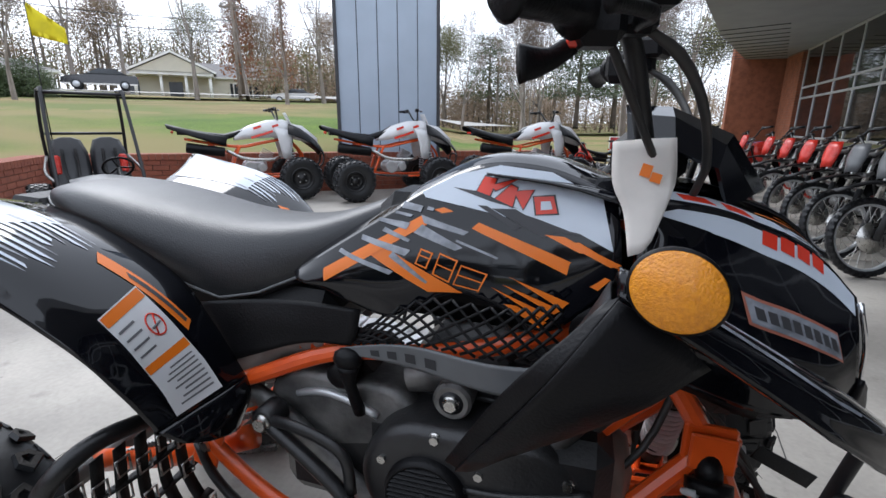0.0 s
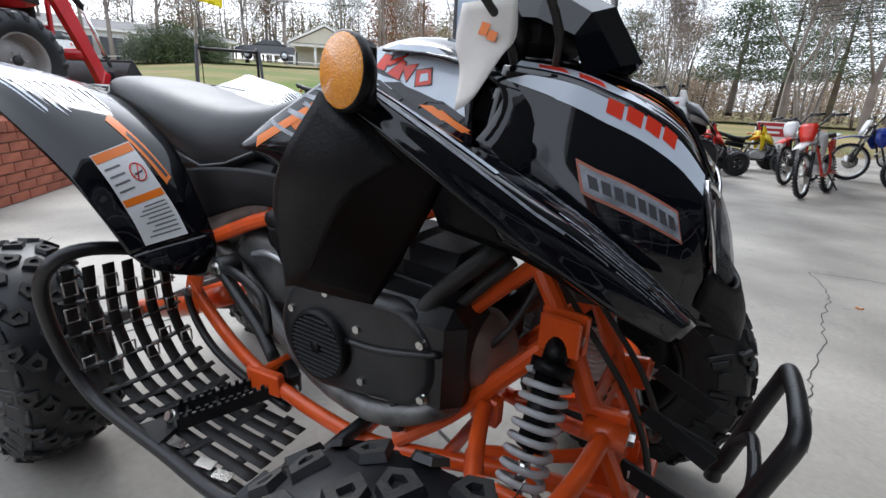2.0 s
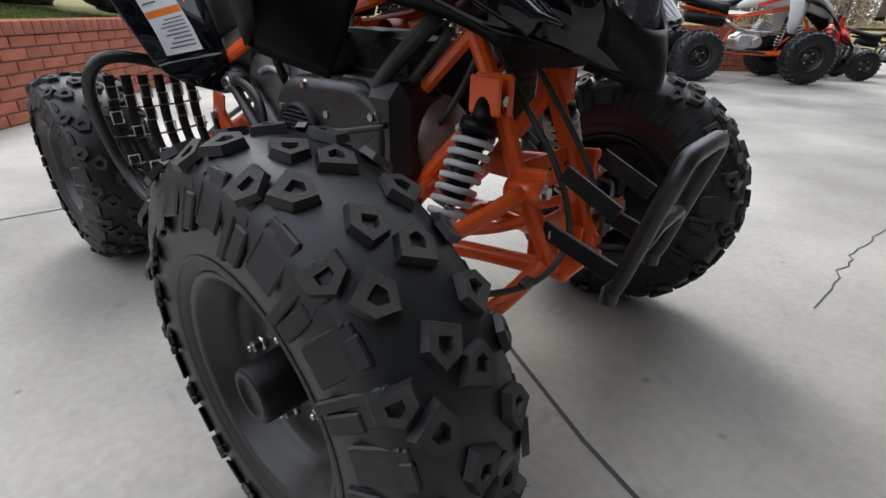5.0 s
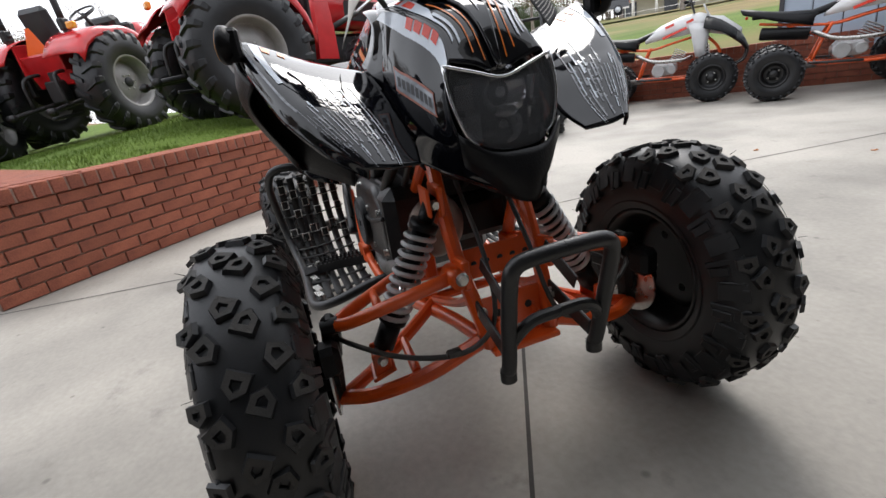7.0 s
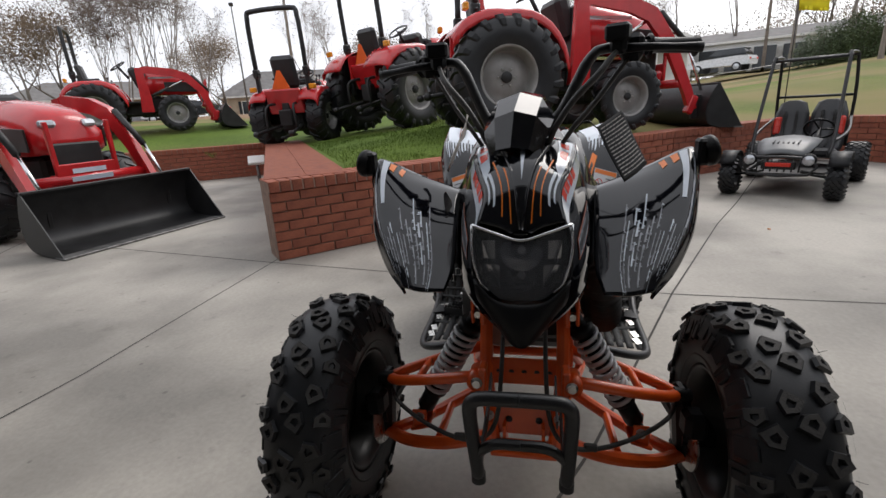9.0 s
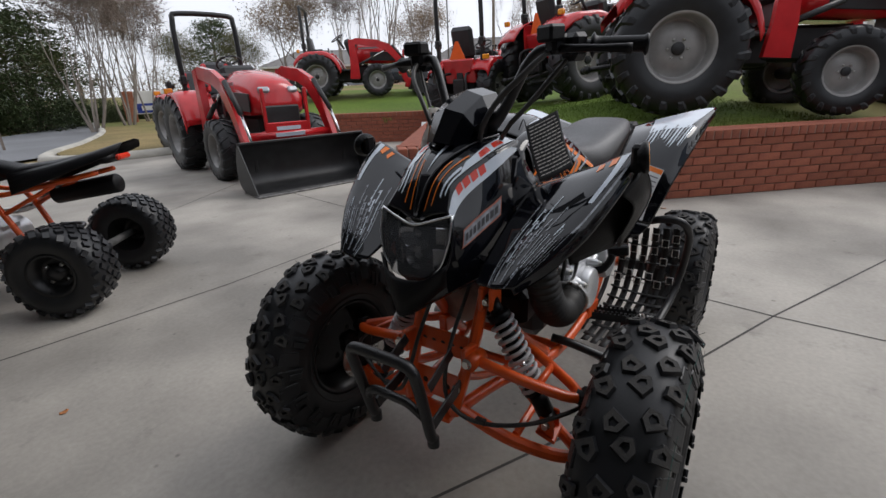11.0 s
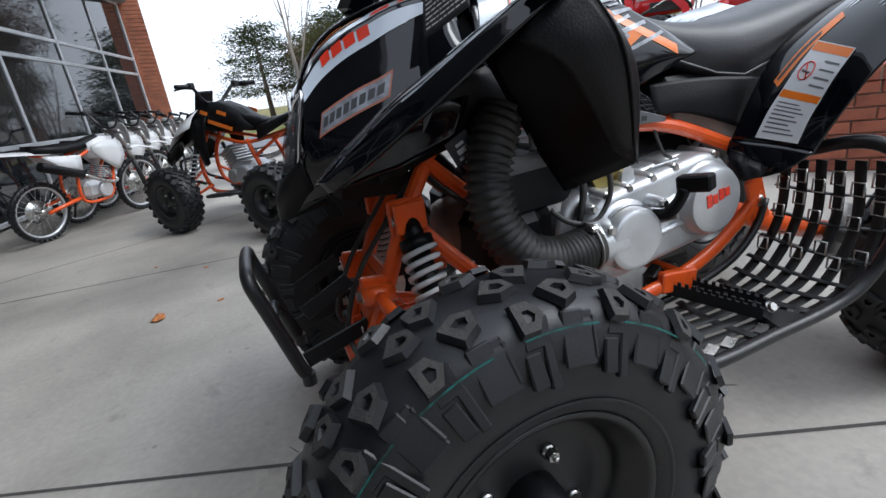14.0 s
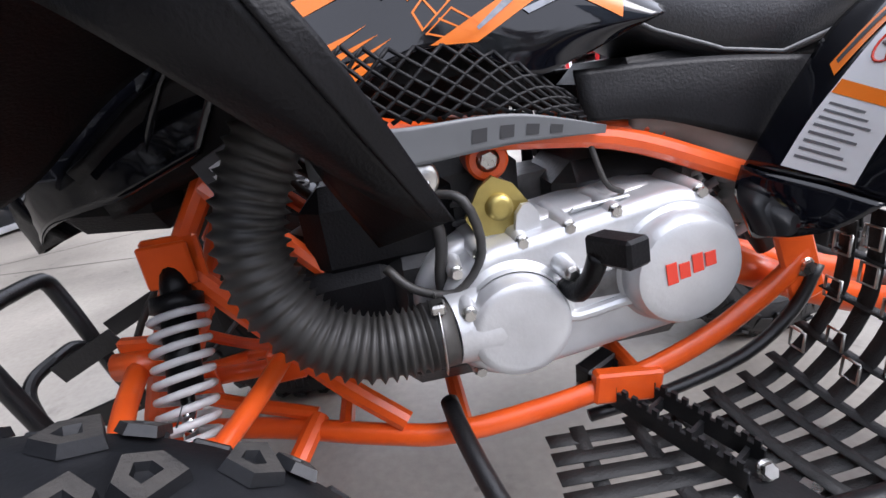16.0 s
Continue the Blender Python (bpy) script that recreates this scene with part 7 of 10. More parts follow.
# thumb throttle and long lever on the right, as seen from the seat side
tt = Mesh()
tt.tube([(-0.235, -0.245, 1.045), (-0.26, -0.265, 1.032), (-0.285, -0.30, 1.028)], [0.008, 0.008, 0.013], 10, flat=0.005)
part("thumb_throttle", tt, MATTBLACK, bar, "black thumb throttle")
clp = Mesh()
for s in (1, -1):
    clp.box((-0.14, s * 0.035, 0.945), (0.04, 0.022, 0.05), bev=0.006)
clp.cyl((-0.13, 0, 0.88), (-0.14, 0, 0.95), 0.022, n=14)
part("bar_clamp", clp, MATTBLACK, bar)
pod = Mesh()
pod.sheet([
    [(-0.178, -0.074, 0.990), (-0.184, -0.050, 1.030), (-0.188, 0, 1.042), (-0.184, 0.050, 1.030), (-0.178, 0.074, 0.990)],
    [(-0.120, -0.080, 0.985), (-0.125, -0.052, 1.028), (-0.128, 0, 1.042), (-0.125, 0.052, 1.028), (-0.120, 0.080, 0.985)],
    [(-0.070, -0.074, 0.965), (-0.062, -0.046, 0.995), (-0.050, 0, 1.008), (-0.062, 0.046, 0.995), (-0.070, 0.074, 0.965)],
    [(-0.035, -0.056, 0.935), (-0.010, -0.034, 0.946), (0.004, 0, 0.950), (-0.010, 0.034, 0.946), (-0.035, 0.056, 0.935)],
], 0.005, 0, 1)
auto_smooth(part("bar_pod", pod, GLOSSBLACK, bar, "gloss black handlebar shield"), 12)
pd2 = Mesh().box((-0.15, 0, 0.975), (0.10, 0.13, 0.07), bev=0.02)
part("instrument_box", pd2, MATTBLACK, bar)
ind = Mesh()
for y, zz in ((-0.02, 0), (0.02, 0)):
    ind.ball((-0.035, y, 0.922), 0.006, 8)
part("indicator_lamp", ind, WHITEDECAL, bar)

# hang tags tied to the bar
tg = Mesh()
tg.sheet([[(-0.168, -0.158, 1.050), (-0.130, -0.150, 1.056), (-0.096, -0.146, 1.060)], [(-0.165, -0.178, 1.000), (-0.128, -0.172, 1.005), (-0.092, -0.150, 1.012)], [(-0.150, -0.190, 0.965), (-0.118, -0.188, 0.975), (-0.100, -0.175, 0.985)], [(-0.142, -0.215, 0.915), (-0.128, -0.214, 0.922), (-0.118, -0.206, 0.935)]], 0.0008, 0, 4)
tag_r = part("paper_tag", tg, PAPER, bar, "curled cream paper hang tag")
tl2 = Mesh()
for k, (a, w) in enumerate(((0.0, 0.016), (0.019, 0.012))):
    tl2.box((0, 0, 0), (0.012, 0.0009, w), m=pose(-0.128 + a * 0.6, -0.1705, 1.018 - k * 0.008, -12, 14, 2))
part("tag_logo", tl2, ORANGESTK, tag_r, "orange logo shape")
tg2 = Mesh()
TLp = Patch([[(-0.070, 0.170, 1.018), (-0.092, 0.204, 1.034), (-0.112, 0.236, 1.050)], [(-0.048, 0.196, 0.960), (-0.070, 0.232, 0.975), (-0.094, 0.262, 0.990)], [(-0.030, 0.228, 0.902), (-0.055, 0.262, 0.916), (-0.082, 0.292, 0.932)]], out=(1, 0.4, 0.2))
TLp.sheet(tg2, 0.0008)
tag_l = part("paper_tag", tg2, PAPERBACK, bar, "black printed hang tag")
tx = Mesh()
rr = random.Random(2)
for k in range(15):
    v = 0.06 + k * 0.06
    u = 0.08
    while u < 0.9:
        w = rr.uniform(0.04, 0.16)
        TLp.decal(tx, [(u, v), (min(u + w, 0.94), v), (min(u + w, 0.94), v + 0.018), (u, v + 0.018)], 0.0012, 0, 2, 1)
        u += w + 0.025
tagged(part("tag_print", tx, PAPER, tag_l, "small pale print shown as bars"), kind="stuff")
tie = Mesh().tube([(-0.07, 0.172, 1.015), (-0.10, 0.15, 1.03), (-0.135, 0.12, 1.0)], 0.0015, 6)
part("tag_tie", tie, MATTBLACK, tag_l)
# maker's plate on the frame, print as bars
mp = Mesh().box((-0.060, 0.150, 0.735), (0.052, 0.003, 0.098), rot=(0, 26, 0), bev=0.001)
plate_ = part("maker_plate", mp, DARKTRIM, quad, "small black maker's plate")
mb = Mesh()
for k in range(6):
    mb.box((0, 0, 0), (0.030 - 0.006 * (k % 3), 0.001, 0.006 if k % 2 else 0.010), m=pose(-0.060, 0.150, 0.735, 0, 26, 0) @ pose(0, 0.0022, -0.032 + k * 0.013))
part("plate_print", mb, LABELWHITE, plate_)

# the bar rises steeply from its clamp to the grips
for ob in [bar] + [o for o in bar.children if o.name.split(".")[0] in ("grip", "control_pod", "brake_lever", "control_cable", "stop_switch", "thumb_throttle")]:
    for v in ob.data.vertices:
        v.co.z += 0.06 * min(1.0, max(0.0, (v.co.z - 0.955) / 0.09))



def lerp_table(x, xs, ys):
    return float(np.interp(x, xs, ys))


BODY_X = (-1.40, -0.83, -0.50, -0.25, 0.04, 0.16, 0.23, 0.40)


def body_fit(p):
    """True proportions of the body: longer nose, slimmer waist, higher tail."""
    x, y, z = p[0] + 0.018, p[1] * 1.06, p[2] * 1.036 + 0.005
    nx = lerp_table(x, BODY_X, (-1.46, -0.865, -0.51, -0.235, 0.082, 0.213, 0.295, 0.46))
    wide = lerp_table(x, BODY_X, (0.80, 0.75, 0.74, 0.85, 0.95, 0.97, 0.99, 1.05))
    rise = lerp_table(x, BODY_X, (0.055, 0.02, 0.02, 0.015, 0.0, 0.015, 0.02, 0.0)) * min(1.0, max(-0.5, (z - 0.36) / 0.15))
    return V((nx, y * wide, z + rise))


# parts that are laid out at their true places already
TRUE_SIZE = ("nerf_bar", "rear_fender", "fender_front", "rear_decal", "warning_label", "side_panel", "panel_decal", "tank_cover", "fuel_cap", "splash_guard", "belt_cover", "kick_lever", "starter_bracket", "intake_hose", "fan_cover", "gearbox_casing", "engine_mount", "fuel_tap", "frame_mount", "maker_plate", "carburettor", "brake_pedal")
done = set()
for o in quad.children_recursive:
    top = o
    while top.parent is not quad:
        top = top.parent
    if top.type == "MESH" and o.type == "MESH" and o.data.name not in done and not top.name.startswith(TRUE_SIZE):
        for v in o.data.vertices:
            v.co = body_fit(v.co)
        done.add(o.data.name)
# the bar is turned a little to the right and stands higher
turn = Matrix.Translation((-0.11, 0, 0)) @ Matrix.Rotation(radians(-7), 4, "Z") @ Matrix.Translation((0.11, 0, 0))
for o in [bar] + [c for c in bar.children_recursive if not c.name.startswith(("paper_tag", "tag_"))]:
    if o.data.name in done:
        done.discard(o.data.name)
        for v in o.data.vertices:
            k = min(1.0, max(0.0, (v.co.z - 0.93) / 0.08))
            v.co = turn @ V((v.co.x + 0.045 * k, v.co.y, v.co.z + 0.055 * k))

# ---- tractors ----
ORANGETRI = mat("slow_vehicle_orange", (0.85, 0.12, 0.01), 0.4, vary=0.05)
LAMPGLASS = mat("lamp_glass", (0.55, 0.57, 0.6), 0.1, metal=0.5)


def ag_tyre(R, W, rim_r, n):
    """Farm tyre: carcass and slanting bar lugs that meet in a chevron."""
    t, lugs = Mesh(), Mesh()
    h = R - rim_r
    prof = [(-W * 0.40, rim_r), (-W * 0.47, rim_r + h * 0.15), (-W * 0.5, rim_r + h * 0.45), (-W * 0.46, R - h * 0.2), (-W * 0.36, R - h * 0.1), (0, R - h * 0.07), (W * 0.36, R - h * 0.1), (W * 0.46, R - h * 0.2), (W * 0.5, rim_r + h * 0.45), (W * 0.47, rim_r + h * 0.15), (W * 0.40, rim_r)]
    t.rev(prof, (0, 0, 0), (0, 1, 0), 48)
    for s in (-1, 1):
        for k in range(n):
            a0 = 2 * math.pi * (k + (0.5 if s > 0 else 0)) / n
            da = 2 * math.pi / n
            rings = []
            # from the middle out over the shoulder and down the sidewall
            for f, sweep, dz, wd in ((0.02, 0.0, 0.0, 0.16), (0.25, 0.22, -0.002, 0.19), (0.44, 0.42, -0.012, 0.24), (0.5, 0.50, -0.16 * h - 0.01, 0.26), (0.505, 0.56, -0.34 * h - 0.01, 0.20)):
                y = s * W * f
                r1 = R + dz
                r0 = min(r1 - 0.002, R - h * 0.16 if f < 0.45 else r1 - h * 0.14)
                a = a0 + sweep * da
                w1, w0 = wd * da * 0.62, wd * da
                q = lambda r, b, yy: (r * math.sin(b), yy, r * math.cos(b))
                yo = y * (0.93 if f > 0.45 else 1.0)
                rings.append([q(r0, a - w0, yo), q(r1, a - w1, y), q(r1, a + w1, y), q(r0, a + w0, yo)])
            lugs.loft(rings, mat=0, smooth=False)
    return t, lugs


def ag_rim(R, W, s):
    """Pressed steel wheel, dished towards side s."""
    r = Mesh()
    r.rev([(-W * 0.42, R * 1.03), (-W * 0.42, R * 0.96), (-W * 0.30, R * 0.93), (-W * 0.22, R * 0.86), (W * 0.22, R * 0.86), (W * 0.30, R * 0.93), (W * 0.42, R * 0.96), (W * 0.42, R * 1.03)], (0, 0, 0), (0, 1, 0), 40)
    r.rev([(s * W * 0.02, R * 0.86), (s * W * 0.0, R * 0.80), (s * W * 0.10, R * 0.62), (s * W * 0.13, R * 0.35), (s * W * 0.13, R * 0.17)], (0, 0, 0), (0, 1, 0), 40)
    return r


def ag_hub(R, W, s):
    h = Mesh()
    h.cyl((0, -s * 0.05, 0), (0, s * W * 0.2, 0), R * 0.19, n=18, bev=0.006)
    for k in range(6):
        a = k * math.pi / 3
        h.cyl((math.cos(a) * R * 0.30, s * W * 0.12, math.sin(a) * R * 0.30), (math.cos(a) * R * 0.30, s * (W * 0.13 + 0.018), math.sin(a) * R * 0.30), R * 0.042, n=6, mat=1)
    return h


AG = {}


def ag_wheel(parent, name, x, y, R, W, rim, n, rimmat):
    s = 1 if y > 0 else -1
    key = (round(R, 3), round(W, 3), s, rimmat.name)
    if key not in AG:
        tyre_, lugs_ = ag_tyre(R, W, rim, n)
        AG[key] = [tyre_.data("farm_tyre", RUBBER), ag_rim(rim, W, s).data("farm_rim", rimmat), ag_hub(rim, W, s).data("farm_hub", [TRACTBLACK, STEEL]), lugs_.data("farm_lugs", RUBBER)]
    base = None
    for nm, me in zip(("tyre", "rim", "hub", "tread"), AG[key]):
        o = new(name if base is None else nm, me)
        if base is None:
            o.parent = parent
            o.location = (x, y, R)
            base = o
        else:
            o.parent = base
            if nm == "tread":
                tagged(o, kind="stuff")
    tagged(base, "black farm tyre with chevron lugs")
    return base


def strips(mesh, path, w, th, mat=0):
    """A plate-like beam: rectangle swept along a path in an xz plane; path of (x, y, z, depth)."""
    rings = []
    for i, (x, y, z, d) in enumerate(path):
        a, b = path[max(i - 1, 0)], path[min(i + 1, len(path) - 1)]
        t = V((b[0] - a[0], 0, b[2] - a[2])).normalized()
        nrm = V((-t.z, 0, t.x))
        c = V((x, y, z))
        rings.append([c + nrm * d / 2 + V((0, w / 2, 0)), c + nrm * d / 2 - V((0, w / 2, 0)), c - nrm * d / 2 - V((0, w / 2, 0)), c - nrm * d / 2 + V((0, w / 2, 0))])
    return mesh.loft(rings, mat=mat, smooth=False)


def tractor(m, label, Rr=0.62, Wr=0.38, Rf=0.44, Wf=0.27, wb=1.75, tr=0.72, tf=0.68, k=1.2, loader=None, rops="up", triangle=False, seat_red=False, group="red tractors"):
    root = thing("tractor", label, "tractor", m, group)
    zb = Rr * 0.92          # belly
    rim_r, rim_f = Rr * 0.50, Rf * 0.54
    for s in (1, -1):
        ag_wheel(root, "rear_wheel", 0, s * tr, Rr, Wr, rim_r, 20, GREYRIM)
        ag_wheel(root, "front_wheel", wb, s * tf, Rf, Wf, rim_f, 18, GREYRIM)
    z0 = Rr * 1.02 + 0.10
    # driveline
    part("gearbox", Mesh().box((0.05, 0, z0 - 0.1), (0.62, 0.46, 0.5), bev=0.05), TRACTBLACK, root)
    part("clutch_housing", Mesh().box((0.75, 0, z0 - 0.12), (0.9, 0.36, 0.36), bev=0.04), TRACTBLACK, root)
    part("engine_block", Mesh().box((1.55, 0, z0 - 0.05), (0.95, 0.40, 0.40), bev=0.04), TRACTBLACK, root)
    part("rear_axle", Mesh().cyl((0, -tr, Rr), (0, tr, Rr), 0.11, n=14), TRACTBLACK, root)
    part("front_axle", Mesh().cyl((wb, -tf, Rf), (wb, tf, Rf), 0.075, n=12), TRACTBLACK, root)
    part("axle_bracket", Mesh().box((wb, 0, Rf + 0.05), (0.22, 0.5, 0.22), bev=0.03), TRACTBLACK, root)
    part("step_box", Mesh().box((1.1, 0.34, z0 - 0.2), (0.5, 0.2, 0.26), bev=0.03), TRACTBLACK, root)
    # three-point hitch
    h = Mesh()
    for s in (-1, 1):
        h.tube([(-0.25, s * 0.2, Rr - 0.12), (-0.62, s * 0.3, Rr - 0.16), (-0.92, s * 0.34, Rr - 0.2)], 0.032, 8)
        h.tube([(-0.3, s * 0.2, z0 + 0.18), (-0.58, s * 0.27, z0 + 0.12), (-0.6, s * 0.3, Rr - 0.15)], 0.024, 8)
        h.cyl((-0.92, s * 0.30, Rr - 0.2), (-0.92, s * 0.39, Rr - 0.2), 0.05, n=12)
    h.box((-0.4, 0, Rr - 0.3), (0.5, 0.08, 0.04), bev=0.01)
    h.box((-0.32, 0, z0 + 0.12), (0.1, 0.16, 0.16), bev=0.02)
    h.box((-0.36, 0, z0 - 0.08), (0.16, 0.26, 0.3), bev=0.02)
    part("hitch", h, TRACTBLACK, root)
    # bonnet: rounded hull
    hx0, hx1 = 0.95 * k, wb + 0.55 * k
    rings = []
    for f, w, top, low in ((0, 0.30, 1.34, 0.84), (0.25, 0.325, 1.36, 0.82), (0.6, 0.315, 1.31, 0.80), (0.85, 0.30, 1.24, 0.80), (0.97, 0.275, 1.17, 0.84), (1.0, 0.22, 1.08, 0.90)):
        x = hx0 + (hx1 - hx0) * f
        top = z0 + (top - 0.64) * 0.92 * k
        low = z0 + (low - 0.64) * 0.92 * k
        w *= k
        rings.append([(x, -w, low), (x, -w * 1.02, (low + top) / 2), (x, -w * 0.92, top - 0.12 * k), (x, -w * 0.55, top - 0.015), (x, 0, top), (x, w * 0.55, top - 0.015), (x, w * 0.92, top - 0.12 * k), (x, w * 1.02, (low + top) / 2), (x, w, low)])
    bon = Mesh().loft(rings)
    part("bonnet", bon, TRACTRED, root, "glossy red sloping bonnet")
    zc = z0 + 0.45 * k
    g = Mesh()
    for s in (-1, 1):
        part("side_vent", Mesh().box((hx0 + 0.62 * (hx1 - hx0), s * 0.322 * k, z0 + 0.30 * k), (0.62 * k, 0.02, 0.20 * k), rot=(0, 3, 0), bev=0.006), TRACTBLACK, root)
    g.box((hx1 + 0.005, 0, z0 + 0.08), (0.05, 0.42 * k, 0.36 * k), bev=0.02)
    part("firewall", Mesh().box((hx0 - 0.06, 0, z0 + 0.36 * k), (0.16, 0.6 * k, 0.56 * k), bev=0.04), TRACTBLACK, root)
    part("grille", g, TRACTBLACK, root)
    lm = Mesh()
    for s in (-1, 1):
        lm.box((hx1 - 0.02, s * 0.17 * k, zc - 0.04), (0.06, 0.13 * k, 0.08), rot=(0, -20, s * 15), bev=0.02)
        lm.box((hx0 + 0.30 * (hx1 - hx0), s * 0.337 * k, z0 + 0.50 * k), (0.5 * k, 0.006, 0.045), bev=0.0)
    part("headlamp", lm, LAMPGLASS, root)
    nb = Mesh()
    nb.box((hx1 + 0.03, 0, z0 - 0.1), (0.12, 0.56 * k, 0.14), bev=0.03)
    part("nose_bumper", nb, TRACTRED, root)
    # fenders
    for s in (1, -1):
        fe = Mesh()
        rows = []
        arc = Rr * 1.14
        for a in (-58, -40, -18, 0, 20, 42, 62, 80):
            ra = math.radians(a)
            x, z = arc * math.sin(ra), Rr + arc * math.cos(ra)
            z = min(z, Rr + arc * 0.90)
            yi, yo = 0.33, tr + Wr * 0.30
            rows.append([(x, s * yi, z + 0.03), (x, s * (yi * 0.6 + yo * 0.4), z + 0.035), (x, s * (yo - 0.05), z + 0.02), (x * 0.99, s * yo, z - 0.03), (x * 0.97, s * (yo + 0.005), z - 0.1)])
        fe.sheet(rows if s > 0 else [r for r in rows[::-1]], 0.012, sub=2)
        # inner wall of the fender
        fe.box((0.05, s * 0.345, Rr + arc * 0.62), (arc * 1.25, 0.03, arc * 0.52), bev=0.01)
        part("fender", fe, TRACTRED, root, "red rounded wheel fender")
        tl = Mesh().box((-arc * 0.62, s * (tr + 0.02), Rr + arc * 0.98), (0.07, 0.13, 0.09), bev=0.015)
        part("tail_lamp", tl, AMBER, root, "amber tail lamp")
    rb = Mesh()
    rb.box((-0.34, 0, Rr + 0.32), (0.06, 0.72, 0.46), rot=(0, -16, 0), bev=0.02)
    part("rear_panel", rb, TRACTRED, root)
    # footplate, seat, wheel
    fp = Mesh()
    fp.box((0.72, 0, z0 + 0.03), (0.75, 1.1, 0.05), bev=0.012)
    for s in (-1, 1):
        fp.box((0.55, s * 0.6, z0 - 0.24), (0.32, 0.16, 0.03), bev=0.008)
        fp.box((0.42, s * 0.6, z0 - 0.1), (0.03, 0.14, 0.3), bev=0.008)
    part("footplate", fp, TRACTBLACK, root)
    st = Mesh()
    zs = z0 + 0.40
    st.box((0.10, 0, zs), (0.50, 0.50, 0.14), rot=(0, -4, 0), bev=0.05)
    st.box((-0.17, 0, zs + 0.32), (0.14, 0.48, 0.58), rot=(0, -10, 0), bev=0.06)
    for s in (-1, 1):
        st.box((0.02, s * 0.28, zs + 0.22), (0.34, 0.06, 0.05), bev=0.02)
    st.box((0.06, 0, zs - 0.15), (0.4, 0.4, 0.2), bev=0.03)
    part("seat", st, SEATVINYL, root, "black vinyl seat")
    if seat_red:
        sr = Mesh()
        for s in (-1, 1):
            sr.box((-0.145, s * 0.19, zs + 0.34), (0.13, 0.08, 0.46), rot=(0, -10, 0), bev=0.02)
        part("seat_stripe", sr, TRACTRED, root)
    sw = Mesh()
    c = V((0.60, 0, z0 + 0.78 * k))
    ax = V((-0.5, 0, 0.85)).normalized()
    u = ax.orthogonal().normalized()
    w = ax.cross(u)
    sw.tube([c + (u * math.cos(a) + w * math.sin(a)) * 0.19 for a in [2 * math.pi * i / 20 for i in range(20)]], 0.016, 6, closed=True, smooth_path=1)
    for a in (0.3, 2.4, 4.5):
        sw.cyl(c - ax * 0.03, c + (u * math.cos(a) + w * math.sin(a)) * 0.19, 0.013, n=6)
    sw.cyl(c - ax * 0.35, c, 0.03, n=8)
    part("steering_wheel", sw, TRACTBLACK, root)
    ds = Mesh().box((0.80 * k, 0, z0 + 0.52 * k), (0.22, 0.46 * k, 0.44 * k), rot=(0, -18, 0), bev=0.06)
    part("dashboard", ds, TRACTBLACK, root)
    # levers
    lv = Mesh()
    for y in (-0.42, -0.36, 0.40):
        lv.tube([(0.3, y, z0 + 0.3), (0.33, y, z0 + 0.5), (0.36, y * 1.02, z0 + 0.62)], 0.01, 6)
        lv.ball((0.36, y * 1.02, z0 + 0.63), 0.025, 8)
    part("levers", lv, TRACTBLACK, root)
    # roll bar
    ro = Mesh()
    ww, zt, xr = 0.50, z0 + 1.75, -0.30
    zm = z0 + 0.72
    for s in (-1, 1):
        ro.box((xr, s * ww, (z0 - 0.1 + zm) / 2), (0.085, 0.065, zm - z0 + 0.1), bev=0.012)
        ro.box((xr, s * ww, zm), (0.13, 0.10, 0.16), bev=0.02)
        ro.cyl((xr, s * ww - 0.08, zm), (xr, s * ww + 0.08, zm), 0.022, n=10)
    up = Mesh()
    hoop = [(0, -ww, 0), (0, -ww, 0.5), (0, -ww + 0.02, zt - zm - 0.1), (0, -ww + 0.12, zt - zm), (0, ww - 0.12, zt - zm), (0, ww - 0.02, zt - zm - 0.1), (0, ww, 0.5), (0, ww, 0)]
    up.tube(hoop, 0.043, 8, smooth_path=3)
    if rops == "up":
        ro.join(up, pose(xr, 0, zm))
    elif rops == "fold":
        ro.join(up, pose(xr - 0.03, 0, zm, 0, -118, 0) @ Matrix.Scale(0.8, 4))
    part("roll_bar", ro, BLACKMETAL, root, "black tubular roll bar")
    if triangle:
        tri_ = Mesh().plate([(-0.2, -0.15), (0.2, -0.15), (0.03, 0.2), (-0.03, 0.2)], pose(xr - 0.10, 0.0, z0 + 0.55, 90, 0, -90), 0.008)
        part("warning_triangle", tri_, ORANGETRI, root, "orange slow-vehicle triangle")
    if loader:
        # loader: posts, bent arms, cylinders, torque tube, bucket
        xe = loader                      # x of the bucket's cutting edge
        ya = 0.50 * k + 0.03
        zp = z0 + 0.62 * k
        for s in (1, -1):
            la = Mesh()
            path = [(1.02, s * ya, zp, 0.13), (1.2, s * ya, zp + 0.03, 0.17), (1.75, s * ya, zp - 0.05, 0.19), (2.05, s * ya, zp - 0.16, 0.20), (2.35, s * ya, zp - 0.50, 0.17), (xe - 0.80, s * ya, 0.50, 0.13), (xe - 0.70, s * ya, 0.26, 0.12)]
            strips(la, path, 0.075, 0)
            la.box((xe - 0.72, s * ya, 0.33), (0.12, 0.1, 0.26), rot=(0, 20, 0), bev=0.02)
            part("loader_arm", la, TRACTRED, root, "red bent steel loader arm")
            po = Mesh()
            strips(po, [(1.06, s * ya * 1.0, z0 - 0.22, 0.28), (1.08, s * ya, z0 + 0.15, 0.24), (1.05, s * ya, zp + 0.08, 0.15)], 0.10, 0)
            part("loader_post", po, TRACTRED, root)
            cy = Mesh()
            cy.cyl((1.12, s * (ya + 0.0), z0 + 0.12), (1.6, s * ya, z0 + 0.33), 0.035, n=10, mat=0)
